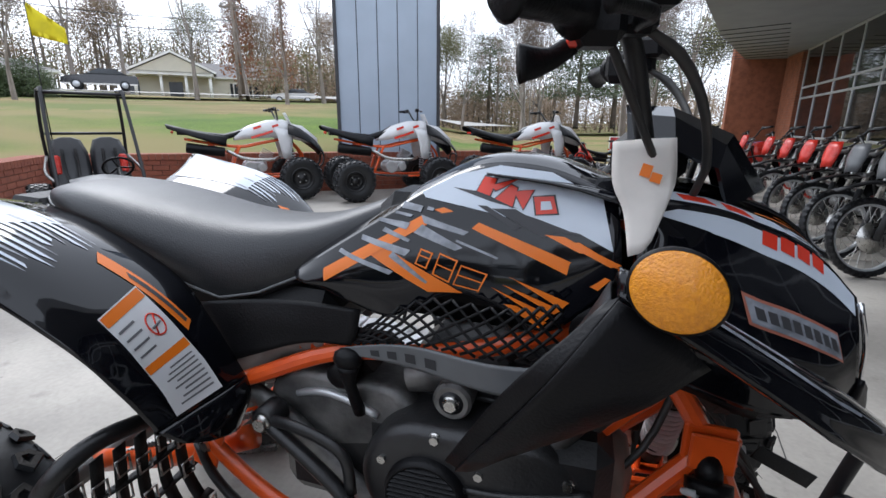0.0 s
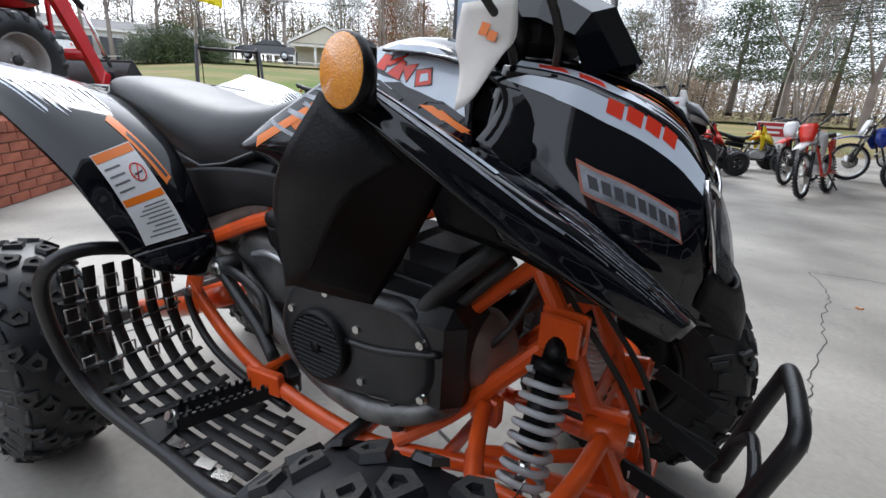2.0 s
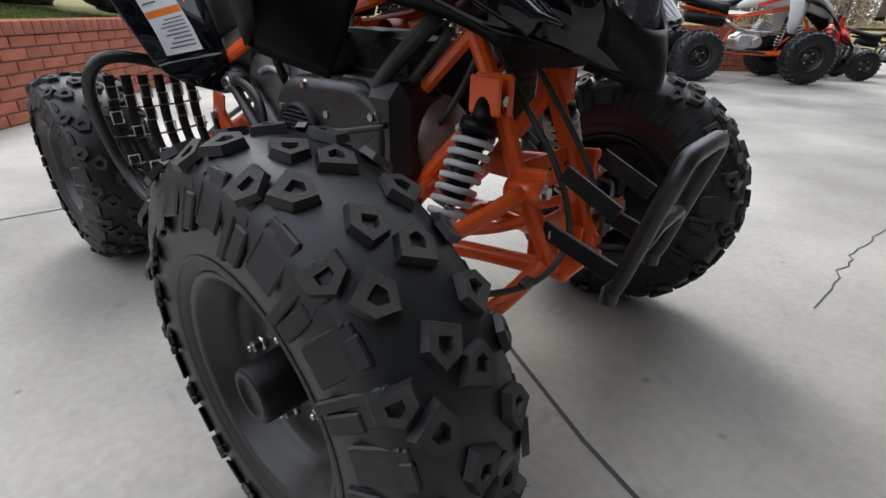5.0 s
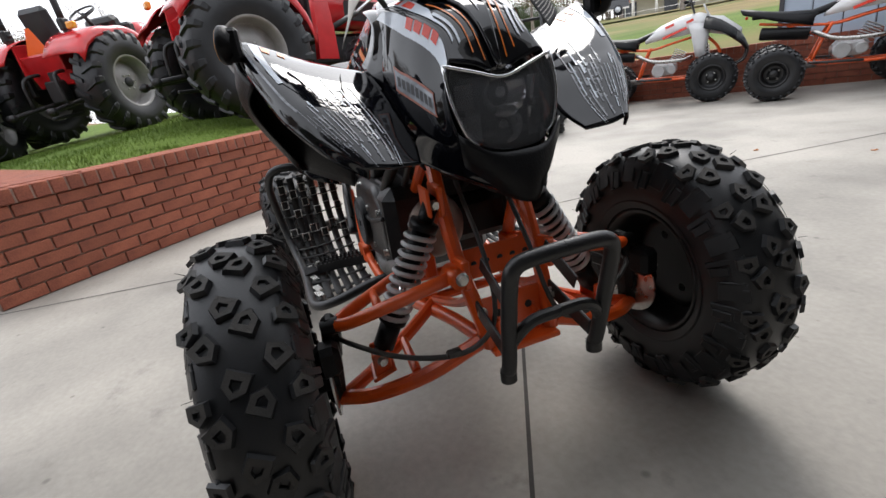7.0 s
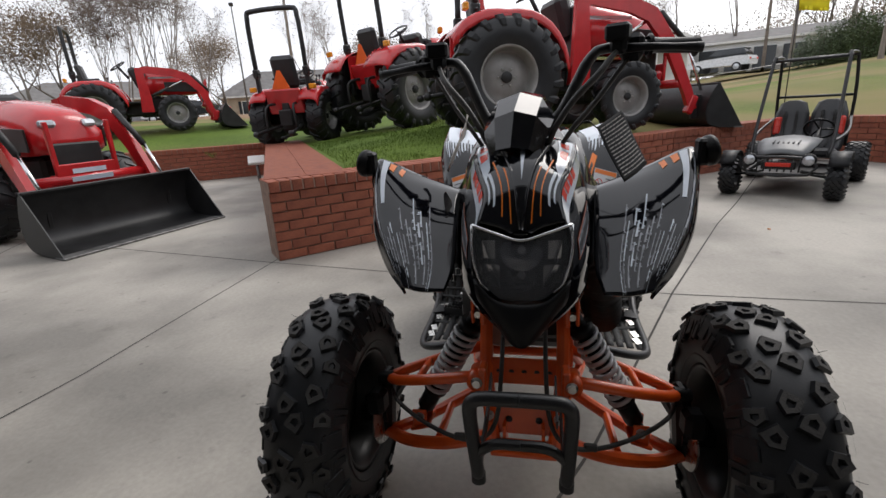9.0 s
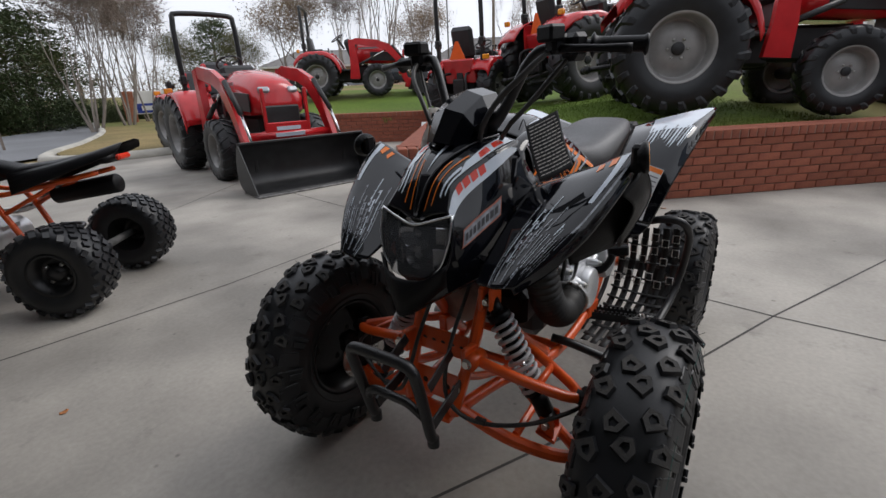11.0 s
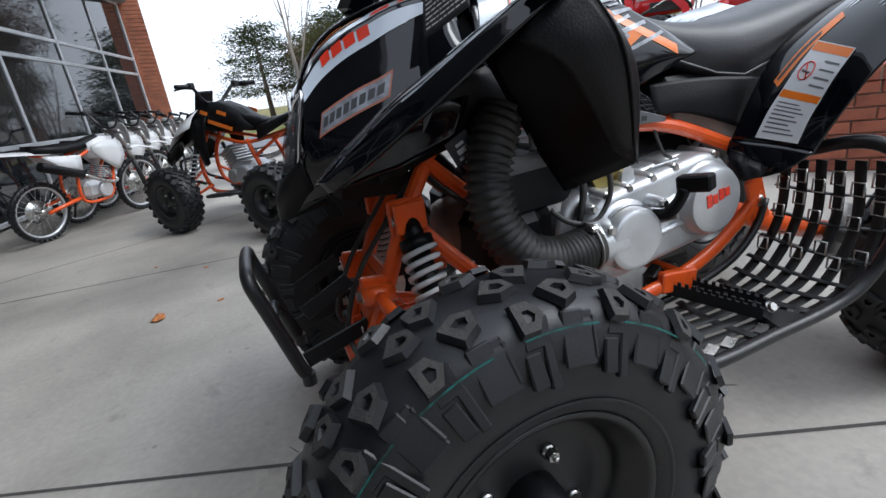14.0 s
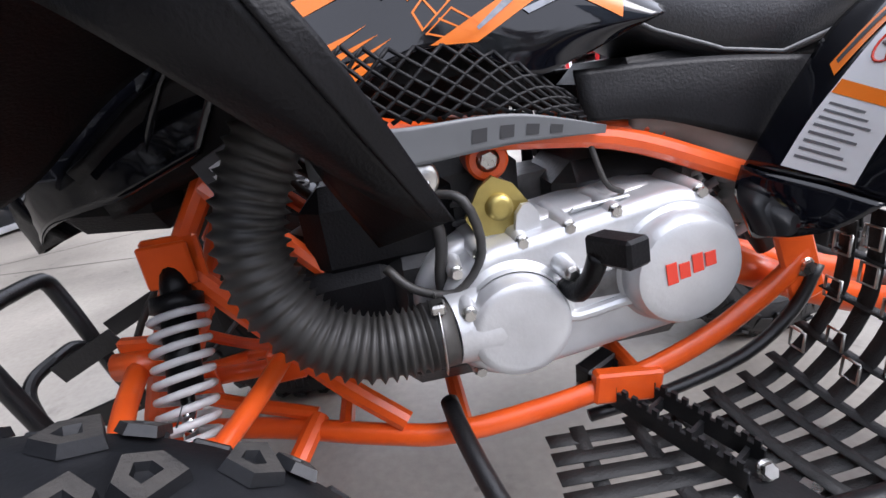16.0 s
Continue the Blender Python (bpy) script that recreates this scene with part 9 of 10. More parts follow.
def go_kart(m):
    root = thing("go_kart", "two-seat black go-kart with a tube cage and red seat sides", "go-kart", m)
    for s in (1, -1):
        knob_wheel(root, "rear_wheel", 0, s * 0.5, 0.235, 0.11, 0.12, s)
        knob_wheel(root, "front_wheel", 1.35, s * 0.47, 0.215, 0.075, 0.115, s)
    cg = Mesh()
    for s in (1, -1):
        cg.tube([(-0.15, s * 0.36, 0.40), (-0.12, s * 0.38, 0.95), (0.02, s * 0.36, 1.40), (0.12, s * 0.34, 1.46), (0.52, s * 0.33, 1.44), (0.60, s * 0.34, 1.38), (0.98, s * 0.36, 0.62), (1.12, s * 0.34, 0.40)], 0.018, 8, smooth_path=3)
        cg.tube([(-0.2, s * 0.36, 0.28), (1.1, s * 0.36, 0.24), (1.55, s * 0.2, 0.3)], 0.018, 8)
        cg.tube([(-0.12, s * 0.38, 0.75), (0.5, s * 0.42, 0.62), (1.02, s * 0.36, 0.55)], 0.016, 8)
    for x, z in ((0.06, 1.44), (0.58, 1.41), (-0.12, 1.0)):
        cg.tube([(x, -0.36, z), (x, 0.36, z)], 0.016, 8)
    cg.tube([(1.60, -0.26, 0.44), (1.62, -0.26, 0.28), (1.62, 0.26, 0.28), (1.60, 0.26, 0.44), (1.60, -0.26, 0.44)], 0.015, 8, smooth_path=2)
    part("cage", cg, BLACKMETAL, root, "black bent tube roll cage")
    for s in (1, -1):
        sb = Mesh()
        sb.loft([[(x, s * 0.185 - w, z), (x + 0.05, s * 0.185 - w * 0.7, z), (x + 0.05, s * 0.185 + w * 0.7, z), (x, s * 0.185 + w, z), (x - 0.06, s * 0.185 + w * 0.7, z), (x - 0.06, s * 0.185 - w * 0.7, z)] for x, z, w in ((0.32, 0.36, 0.17), (0.12, 0.42, 0.18), (0.05, 0.62, 0.185), (0.0, 0.80, 0.175), (-0.03, 0.93, 0.13), (-0.035, 0.96, 0.06))])
        sb.box((0.36, s * 0.185, 0.36), (0.42, 0.34, 0.10), rot=(0, -8, 0), bev=0.03)
        seat = part("seat", sb, SEATVINYL, root, "black bucket seat")
        rs = Mesh()
        rs.box((0.075, s * 0.185 + s * 0.125, 0.66), (0.06, 0.085, 0.22), rot=(0, -14, 0), bev=0.02)
        part("seat_side", rs, LIGHTRED, seat, "red seat bolster")
        bl = Mesh()
        for yy in (-0.06, 0.06):
            bl.tube([(0.08, s * 0.185 + yy, 0.84), (0.12, s * 0.185 + yy, 0.6), (0.3, s * 0.185 + yy * 0.5, 0.43)], 0.003, 6, flat=0.018)
        part("seat_belt", bl, STRAP, seat)
    sw = Mesh()
    c = V((0.66, 0.185, 0.66))
    ax = V((-0.75, 0, 0.66)).normalized()
    u = ax.orthogonal().normalized()
    w = ax.cross(u)
    sw.tube([c + (u * math.cos(i * 0.4189) + w * math.sin(i * 0.4189)) * 0.14 for i in range(15)], 0.013, 6, closed=True, smooth_path=2)
    for i in range(3):
        sw.cyl(c, c + (u * math.cos(i * 2.09) + w * math.sin(i * 2.09)) * 0.14, 0.01, n=6)
    sw.cyl(c, c - ax * 0.35, 0.014, n=8)
    part("steering_wheel", sw, MATTBLACK, root)
    hd = Mesh()
    hd.sheet([[(0.95, -0.26, 0.56), (0.95, 0, 0.60), (0.95, 0.26, 0.56)], [(1.25, -0.26, 0.53), (1.25, 0, 0.57), (1.25, 0.26, 0.53)], [(1.5, -0.2, 0.44), (1.52, 0, 0.47), (1.5, 0.2, 0.44)]], 0.02, sub=3)
    part("front_cowl", hd, PLGREY, root, "dark grey plastic nose cowl")
    for i in range(6):
        part("cowl_vent", Mesh().box((1.28, -0.11 + i * 0.044, 0.572), (0.12, 0.015, 0.012), rot=(0, 8, 0), bev=0.003), MATTBLACK, root)
    for s in (1, -1):
        hl = Mesh().cyl((1.56, s * 0.25, 0.42), (1.62, s * 0.25, 0.42), 0.065, n=18, bev=0.012).cyl((1.62, s * 0.25, 0.42), (1.626, s * 0.25, 0.42), 0.05, n=18, mat=1)
        part("headlamp", hl, [MATTBLACK, LAMPGLASS], root)
    gr = Mesh()
    for i in range(7):
        gr.tube([(1.56, -0.18 + i * 0.06, 0.42), (1.60, -0.18 + i * 0.06, 0.30)], 0.008, 6)
    gr.box((1.57, 0, 0.36), (0.03, 0.3, 0.08), bev=0.01)
    part("grille", gr, BLACKMETAL, root)
    part("front_badge", Mesh().box((1.595, 0, 0.37), (0.02, 0.22, 0.04), bev=0.006), LIGHTRED, root)
    fl = Mesh().box((0.55, 0, 0.22), (1.3, 0.7, 0.015), bev=0.004)
    part("floor_pan", fl, TRACTBLACK, root)
    for s in (1, -1):
        fd = Mesh()
        fd.sheet([[(1.35 + 0.27 * math.sin(a), s * 0.40, 0.215 + 0.27 * math.cos(a)), (1.35 + 0.27 * math.sin(a), s * 0.56, 0.215 + 0.27 * math.cos(a))] for a in (-0.9, -0.4, 0.1, 0.6, 1.0)], 0.006, sub=2)
        part("front_fender", fd, MATTBLACK, root)
        arm = Mesh()
        arm.tube([(1.2, s * 0.2, 0.25), (1.35, s * 0.42, 0.22)], 0.014, 8)
        arm.tube([(1.45, s * 0.2, 0.27), (1.35, s * 0.42, 0.22)], 0.014, 8)
        part("suspension_arm", arm, BLACKMETAL, root)
    en = Mesh().box((-0.2, -0.1, 0.42), (0.34, 0.36, 0.26), bev=0.05).cyl((-0.32, 0.1, 0.42), (-0.32, 0.3, 0.42), 0.12, n=16)
    part("engine", en, TRACTBLACK, root)
    fp = Mesh()
    fp.cyl((-0.1, -0.3, 0.9), (-0.1, -0.3, 2.35), 0.006, n=6)
    pole = part("flag_pole", fp, BLACKMETAL, root, "thin whip pole")
    fg = Mesh()
    rows = [[(-0.1 + 0.015 * math.sin(j * 2.1 + i), -0.3 + 0.30 * j / 6 * (1 - 0.0 * i), 2.33 - 0.32 * i / 4 * (1 - 0.5 * j / 6) - 0.22 * j / 6) for j in range(7)] for i in range(5)]
    fg.sheet(rows, 0.002)
    part("flag", fg, FLAGYELLOW, pole, "yellow safety pennant")
    return root


go_kart(pose(-5.6, 3.3, 0, 0, 0, -33))


def wire_wheel(parent, name, x, R, w, spokecol=STEEL):
    key = ("wire", R, w)
    if key not in ATVW:
        t = Mesh()
        t.tube([(R * math.sin(a) * 0.90, 0, R * math.cos(a) * 0.90) for a in [2 * math.pi * i / 32 for i in range(32)]], R * 0.085, 8, closed=True, smooth_path=1)
        kn = Mesh()
        for i in range(34):
            for j in (-1, 0, 1):
                kn.box((0, 0, 0), (0.022, 0.026, 0.02), m=pose(0, 0, 0, 0, (i + 0.5 * (j == 0)) * 360 / 34, 0) @ pose(0, j * w * 0.32, R - 0.013 - 0.012 * abs(j), -j * 30, 0, 0))
        r = Mesh().rev([(-0.02, R * 0.83), (-0.02, R * 0.79), (0, R * 0.77), (0.02, R * 0.79), (0.02, R * 0.83)], (0, 0, 0), (0, 1, 0), 32)
        sp = Mesh()
        sp.cyl((0, -0.045, 0), (0, 0.045, 0), 0.03, n=12)
        for i in range(24):
            a = 2 * math.pi * i / 24
            b = a + (0.5 if i % 2 else -0.5)
            s = 1 if i % 4 < 2 else -1
            sp.cyl((0.028 * math.sin(b), s * 0.035, 0.028 * math.cos(b)), (R * 0.78 * math.sin(a), 0, R * 0.78 * math.cos(a)), 0.0024, n=4, caps=False)
        d = Mesh().cyl((0, 0.05, 0), (0, 0.054, 0), R * 0.38, n=24)
        ATVW[key] = [t.data("moto_tyre", RUBBER), kn.data("moto_knobs", RUBBER), r.data("moto_rim", ALU), sp.data("moto_spokes", STEEL), d.data("moto_disc", STEEL)]
    base = new(name, ATVW[key][0])
    base.parent = parent
    base.location = (x, 0, R)
    for nm, me in zip(("tread", "rim", "spokes", "brake_disc"), ATVW[key][1:]):
        o = new(nm, me)
        o.parent = base
        if nm in ("tread", "spokes"):
            tagged(o, kind="stuff")
    return base


def dirt_bike(m, label, body, accent, plate, k=1.0, lean=10, group="row of dirt bikes"):
    """Dirt bike: front wheel's contact at the origin, facing +x."""
    root = thing("dirt_bike", label, "dirt bike", m @ pose(0, 0, 0, lean, 0, 0) @ Matrix.Scale(k, 4), group)
    wire_wheel(root, "front_wheel", 0, 0.34, 0.08)
    wire_wheel(root, "rear_wheel", -1.27, 0.31, 0.11)
    for s in (1, -1):
        fk = Mesh()
        fk.cyl((0, s * 0.085, 0.32), (-0.13, s * 0.085, 0.66), 0.027, n=10, mat=1)
        fk.cyl((-0.13, s * 0.085, 0.66), (-0.27, s * 0.085, 1.02), 0.023, n=10, mat=0)
        part("fork_leg", fk, [STEEL, TRACTBLACK], root)
    tp = Mesh()
    tp.box((-0.25, 0, 0.99), (0.09, 0.24, 0.03), rot=(0, 22, 0), bev=0.008)
    tp.box((-0.18, 0, 0.80), (0.09, 0.24, 0.035), rot=(0, 22, 0), bev=0.008)
    part("fork_clamp", tp, DARKALU, root)
    fm = Mesh()
    fm.sheet([[(-0.22, -0.06, 0.76), (-0.22, 0, 0.79), (-0.22, 0.06, 0.76)], [(0.0, -0.08, 0.79), (0.0, 0, 0.81), (0.0, 0.08, 0.79)], [(0.32, -0.06, 0.71), (0.32, 0, 0.73), (0.32, 0.06, 0.71)]], 0.006, sub=2)
    part("front_mudguard", fm, body, root)
    pt = Mesh()
    pt.sheet([[(-0.19, -0.10, 1.08), (-0.155, 0, 1.09), (-0.19, 0.10, 1.08)], [(-0.15, -0.115, 0.97), (-0.11, 0, 0.98), (-0.15, 0.115, 0.97)], [(-0.10, -0.07, 0.82), (-0.06, 0, 0.83), (-0.10, 0.07, 0.82)]], 0.006, sub=2)
    part("front_plate", pt, plate, root)
    fr = Mesh()
    for s in (1, -1):
        fr.tube([(-0.30, s * 0.03, 0.90), (-0.42, s * 0.08, 0.62), (-0.50, s * 0.10, 0.36), (-0.62, s * 0.10, 0.30), (-0.86, s * 0.10, 0.33), (-0.90, s * 0.11, 0.55), (-0.80, s * 0.08, 0.80), (-0.35, s * 0.05, 0.88)], 0.017, 8, smooth_path=3)
        fr.tube([(-0.82, s * 0.08, 0.76), (-1.2, s * 0.06, 0.86)], 0.012, 8)
        fr.tube([(-0.86, s * 0.09, 0.38), (-1.27, s * 0.10, 0.31)], 0.02, 8)
    part("frame", fr, accent, root, "painted tube frame")
    en = Mesh()
    en.box((-0.66, 0, 0.42), (0.30, 0.20, 0.20), bev=0.05)
    en.cyl((-0.60, -0.14, 0.41), (-0.60, 0.14, 0.41), 0.085, n=16, bev=0.01)
    fins = Mesh()
    for i in range(6):
        fins.box((-0.56 + i * 0.008, 0, 0.54 + i * 0.022), (0.13, 0.15, 0.009), rot=(0, 14, 0))
    auto_smooth(part("engine", en, CASTALU, root))
    tagged(part("cylinder_fins", fins, CASTALU, root), kind="stuff")
    tk = Mesh()
    tk.loft([[(x, -w, z0), (x, -w * 0.9, z1), (x, w * 0.9, z1), (x, w, z0)] for x, w, z0, z1 in ((-0.34, 0.07, 0.82, 0.96), (-0.5, 0.11, 0.76, 0.97), (-0.68, 0.09, 0.76, 0.92))])
    part("tank", tk, body, root)
    for s in (1, -1):
        sh = Mesh()
        sh.sheet([[(-0.28, s * 0.10, 0.90), (-0.45, s * 0.14, 0.94), (-0.66, s * 0.11, 0.90)], [(-0.27, s * 0.13, 0.74), (-0.45, s * 0.16, 0.76), (-0.66, s * 0.12, 0.82)], [(-0.36, s * 0.12, 0.60), (-0.44, s * 0.14, 0.62), (-0.60, s * 0.11, 0.76)]], 0.006, sub=2)
        part("side_shroud", sh, body, root)
        sp = Mesh()
        sp.sheet([[(-0.80, s * 0.11, 0.82), (-1.0, s * 0.12, 0.84), (-1.2, s * 0.09, 0.86)], [(-0.82, s * 0.12, 0.66), (-0.98, s * 0.13, 0.66), (-1.1, s * 0.11, 0.76)]], 0.006, sub=2)
        part("side_panel", sp, plate, root)
    se = Mesh()
    se.loft([[(x, -w, z - 0.06), (x, -w * 0.85, z), (x, 0, z + 0.012), (x, w * 0.85, z), (x, w, z - 0.06)] for x, w, z in ((-0.50, 0.06, 0.98), (-0.72, 0.085, 0.93), (-0.95, 0.095, 0.92), (-1.25, 0.085, 0.95))])
    part("seat", se, MATTBLACK, root, "long black seat")
    rm = Mesh()
    rm.sheet([[(-1.1, -0.09, 0.87), (-1.1, 0, 0.89), (-1.1, 0.09, 0.87)], [(-1.35, -0.10, 0.90), (-1.35, 0, 0.92), (-1.35, 0.10, 0.90)], [(-1.68, -0.07, 0.93), (-1.68, 0, 0.95), (-1.68, 0.07, 0.93)]], 0.006, sub=2)
    part("rear_mudguard", rm, body, root)
    ex = Mesh()
    ex.tube([(-0.52, -0.05, 0.6), (-0.42, -0.11, 0.48), (-0.6, -0.15, 0.5), (-0.85, -0.14, 0.62)], 0.018, 8, mat=1)
    ex.cyl((-0.85, -0.14, 0.62), (-1.28, -0.14, 0.78), 0.045, 0.05, n=12, bev=0.008)
    part("exhaust", ex, [MATTBLACK, STEEL], root)
    handlebar(root, -0.30, 1.16, 0.39, 0.11, -0.10)
    ks = Mesh().tube([(-0.78, 0.12, 0.32), (-0.72, 0.26, 0.07)], 0.012, 8)
    part("kickstand", ks, BLACKMETAL, root)
    return root


def bike_at(fx, fy, hx, hy):
    return pose(fx, fy, 0, 0, 0, math.degrees(math.atan2(hy, hx)))


for (fx, fy), body, acc, pl, lab in (
        ((2.0, 3.4), MATTBLACK, BLACKMETAL, PLGREY, "black dirt bike with a grey front plate leaning on its stand"),
        ((2.03, 3.95), MATTBLACK, BLACKMETAL, PLGREY, "black dirt bike with a dark grey front plate"),
        ((2.07, 4.5), MATTBLACK, BLACKMETAL, LIGHTRED, "black dirt bike with a red front plate leaning on its stand"),
        ((2.12, 5.15), MATTBLACK, BLACKMETAL, LIGHTRED, "black dirt bike with red side panels leaning on its stand"),
        ((2.2, 5.95), MATTBLACK, LIGHTRED, LIGHTRED, "black dirt bike with red frame and red front plate"),
        ((2.3, 6.9), MATTBLACK, LIGHTRED, LIGHTRED, "black and red dirt bike leaning on its stand"),
        ((2.35, 8.2), LIGHTRED, BLACKMETAL, LIGHTRED, "red trail bike parked at the end of the row"),
        ((1.9, 9.6), PLBLUE, BLACKMETAL, PLWHITE, "blue trail bike with a white front plate")):
    dirt_bike(bike_at(fx, fy, -0.97, -0.25), lab, body, acc, pl, 0.92)
dirt_bike(bike_at(1.05, 6.6, -0.35, -0.94), "white and red dirt bike on its kickstand", PLWHITE, LIGHTRED, LIGHTRED, 0.85)
dirt_bike(bike_at(0.95, 7.9, -0.4, -0.92), "red dirt bike with white panels on its kickstand", LIGHTRED, BLACKMETAL, PLWHITE, 0.85)
for i in range(5):
    dirt_bike(bike_at(1.65 - 0.05 * i, -5.2 - 0.8 * i, -0.55, -0.84), "white dirt bike with orange frame leaning on its stand" if i % 2 == 0 else "white dirt bike with black fork leaning on its stand", PLWHITE, ORANGE if i != 1 else LIGHTRED, PLWHITE, 0.9, group="row of white dirt bikes")

# ---- trees ----
def branch(mesh, p, d, L, r, depth, rg, up=0.15, spread=0.55, tips=None):
    """Grows a crooked limb and its side shoots."""
    n = 3
    q, rr = V(p), r
    for i in range(n):
        d2 = (d + V((rg.uniform(-1, 1), rg.uniform(-1, 1), rg.uniform(-0.6, 1))) * 0.13 + V((0, 0, up * 0.2))).normalized()
        e = q + d2 * (L / n)
        mesh.cyl(q, e, rr, rr * 0.8, n=6 if r > 0.03 else 3, caps=False)
        q, d, rr = e, d2, rr * 0.8
        if depth > 0 and i >= 1:
            for _ in range(2 if depth < 3 else 1):
                a = V((rg.uniform(-1, 1), rg.uniform(-1, 1), rg.uniform(-0.3, 0.8)))
                branch(mesh, q, (d + a.normalized() * spread).normalized(), L * rg.uniform(0.55, 0.8), rr * 0.62, depth - 1, rg, up, spread, tips)
    if depth > 0:
        branch(mesh, q, d, L * 0.75, rr * 0.8, depth - 1, rg, up, spread, tips)
    elif tips is not None:
        tips.append(q)


def leaves(mesh, c, n, r, size, rg, flat=1.0):
    """Small tilted leaf blades scattered about a point."""
    for _ in range(n):
        v = V((rg.gauss(0, 1), rg.gauss(0, 1), rg.gauss(0, 1) * flat)) * r
        a = V((rg.uniform(-1, 1), rg.uniform(-1, 1), rg.uniform(-1, 1))).normalized()
        b = a.orthogonal().normalized()
        s = size * rg.uniform(0.6, 1.3)
        p = V(c) + v
        mesh.add([p - a * s, p + b * s * 0.5, p + a * s, p - b * s * 0.5], [(0, 1, 2, 3)], 0, False)


def tree_kind(seed, kind):
    rg = random.Random(seed)
    tr, cr, tips = Mesh(), Mesh(), []
    if kind == "bare":
        branch(tr, (0, 0, 0), V((0, 0, 1)), 0.30, 0.022, 4, rg, 0.5, 0.7, tips)
        for t in tips:
            for _ in range(2):
                d = V((rg.uniform(-1, 1), rg.uniform(-1, 1), rg.uniform(-0.2, 1))).normalized()
                cr.cyl(t, t + d * rg.uniform(0.03, 0.08), 0.0011, 0.0005, n=3, caps=False)
    elif kind == "myrtle":
        for i in range(6):
            a = i * 1.05
            branch(tr, (0.03 * math.cos(a), 0.03 * math.sin(a), 0), V((0.32 * math.cos(a), 0.32 * math.sin(a), 1)).normalized(), 0.42, 0.012, 3, rg, 0.8, 0.5, tips)
        for t in tips:
            leaves(cr, t, 6, 0.035, 0.008, rg)
            for _ in range(6):
                d = V((rg.uniform(-1, 1), rg.uniform(-1, 1), rg.uniform(-0.2, 1))).normalized()
                cr.cyl(t, t + d * rg.uniform(0.05, 0.1), 0.0013, 0.0006, n=3, caps=False)
    elif kind == "leafy":
        branch(tr, (0, 0, 0), V((0, 0, 1)), 0.30, 0.022, 3, rg, 0.5, 0.75, tips)
        for t in tips:
            leaves(cr, t, 110, 0.055, 0.007, rg)
            for _ in range(4):
                d = V((rg.uniform(-1, 1), rg.uniform(-1, 1), rg.uniform(-0.2, 1))).normalized()
                cr.cyl(t, t + d * rg.uniform(0.04, 0.09), 0.0012, 0.0006, n=3, caps=False)
    elif kind == "pine":
        tr.cyl((0, 0, 0), (0.01, 0, 0.97), 0.02, 0.004, n=8)
        for i in range(46):
            z = 0.30 + 0.68 * i / 46
            a = i * 2.4
            L = 0.24 * (1.05 - z) ** 0.7 + 0.04
            e = V((math.cos(a) * L, math.sin(a) * L, z + rg.uniform(-0.03, 0.03)))
            tr.cyl((0, 0, z), e, 0.005, 0.002, n=3, caps=False)
            leaves(cr, e, 150, 0.042, 0.0095, rg, 0.6)
            leaves(cr, (e + V((0, 0, z))) / 2, 60, 0.034, 0.009, rg, 0.6)
    elif kind == "cypress":
        tr.cyl((0, 0, 0), (0, 0, 0.98), 0.02, 0.003, n=8)
        for i in range(60):
            z = 0.12 + 0.86 * i / 60
            a = i * 2.4
            L = 0.17 * (1.02 - z)
            e = V((math.cos(a) * L, math.sin(a) * L, z + 0.02))
            tr.cyl((0, 0, z), e, 0.003, 0.001, n=3, caps=False)
            leaves(cr, e * 0.9, 22, 0.025, 0.010, rg, 1.0)
            leaves(cr, V((e.x * 0.5, e.y * 0.5, z)), 16, 0.025, 0.010, rg, 1.0)
    else:  # bush
        for i in range(26):
            a = i * 2.4
            r = 0.48 * math.sqrt(i / 26)
            top = 0.75 * (1 - (r / 0.62) ** 2) + rg.uniform(-0.1, 0.1)
            tr.cyl((r * 0.4 * math.cos(a), r * 0.4 * math.sin(a), 0), (r * math.cos(a), r * math.sin(a), top), 0.01, 0.004, n=3, caps=False)
            for z in (0.2, 0.45, 0.7, 0.95):
                leaves(cr, (r * math.cos(a), r * math.sin(a), top * z), 110, 0.06, 0.019, rg)
    return tr, cr


LEAFOF = {"bare": TWIG, "myrtle": TWIG, "leafy": LEAFOLIVE, "pine": LEAFGREEN, "cypress": LEAFRUST, "bush": LEAFGREEN}
TREE = {}
for i_, kd in enumerate(("bare", "bare2", "myrtle", "leafy", "leafy2", "pine", "cypress", "bush")):
    base_kind = kd.rstrip("2")
    t_, c_ = tree_kind(11 + i_ * 7, base_kind)
    TREE[kd] = (t_.data("trunk_" + kd, BARK if base_kind in ("bare", "myrtle") else BARKDARK), c_.data("crown_" + kd, LEAFBROWN if kd == "leafy2" else LEAFOF[base_kind]))
NAMES = {"bare": ("bare_tree", "leafless grey tree with fine twigs", "tree"), "myrtle": ("crape_myrtle", "bare many-stemmed tree with a hazy twig crown", "tree"), "leafy": ("broad_tree", "tree with sparse olive leaves", "tree"), "pine": ("pine_tree", "dark green evergreen tree", "tree"), "cypress": ("cypress_tree", "slim conifer turned rust brown", "tree"), "bush": ("evergreen_bush", "dense dark green bush", "bush")}


def tree(kind, x, y, z, h, rz=0, wide=1.0):
    nm, lab, cat = NAMES[kind.rstrip("2")]
    if kind == "leafy2":
        lab = "tree with brown withered leaves"
    root = thing(nm, lab, cat, pose(x, y, z, 0, 0, rz) @ Matrix.Diagonal((h * wide, h * wide, h, 1)), "trees round the lot")
    for n2, me in zip(("trunk", "crown"), TREE[kind]):
        o = new(n2, me)
        o.parent = root
    return root


def polar(brg, d):
    return -0.13 + d * math.cos(radians(brg)), -0.81 + d * math.sin(radians(brg))


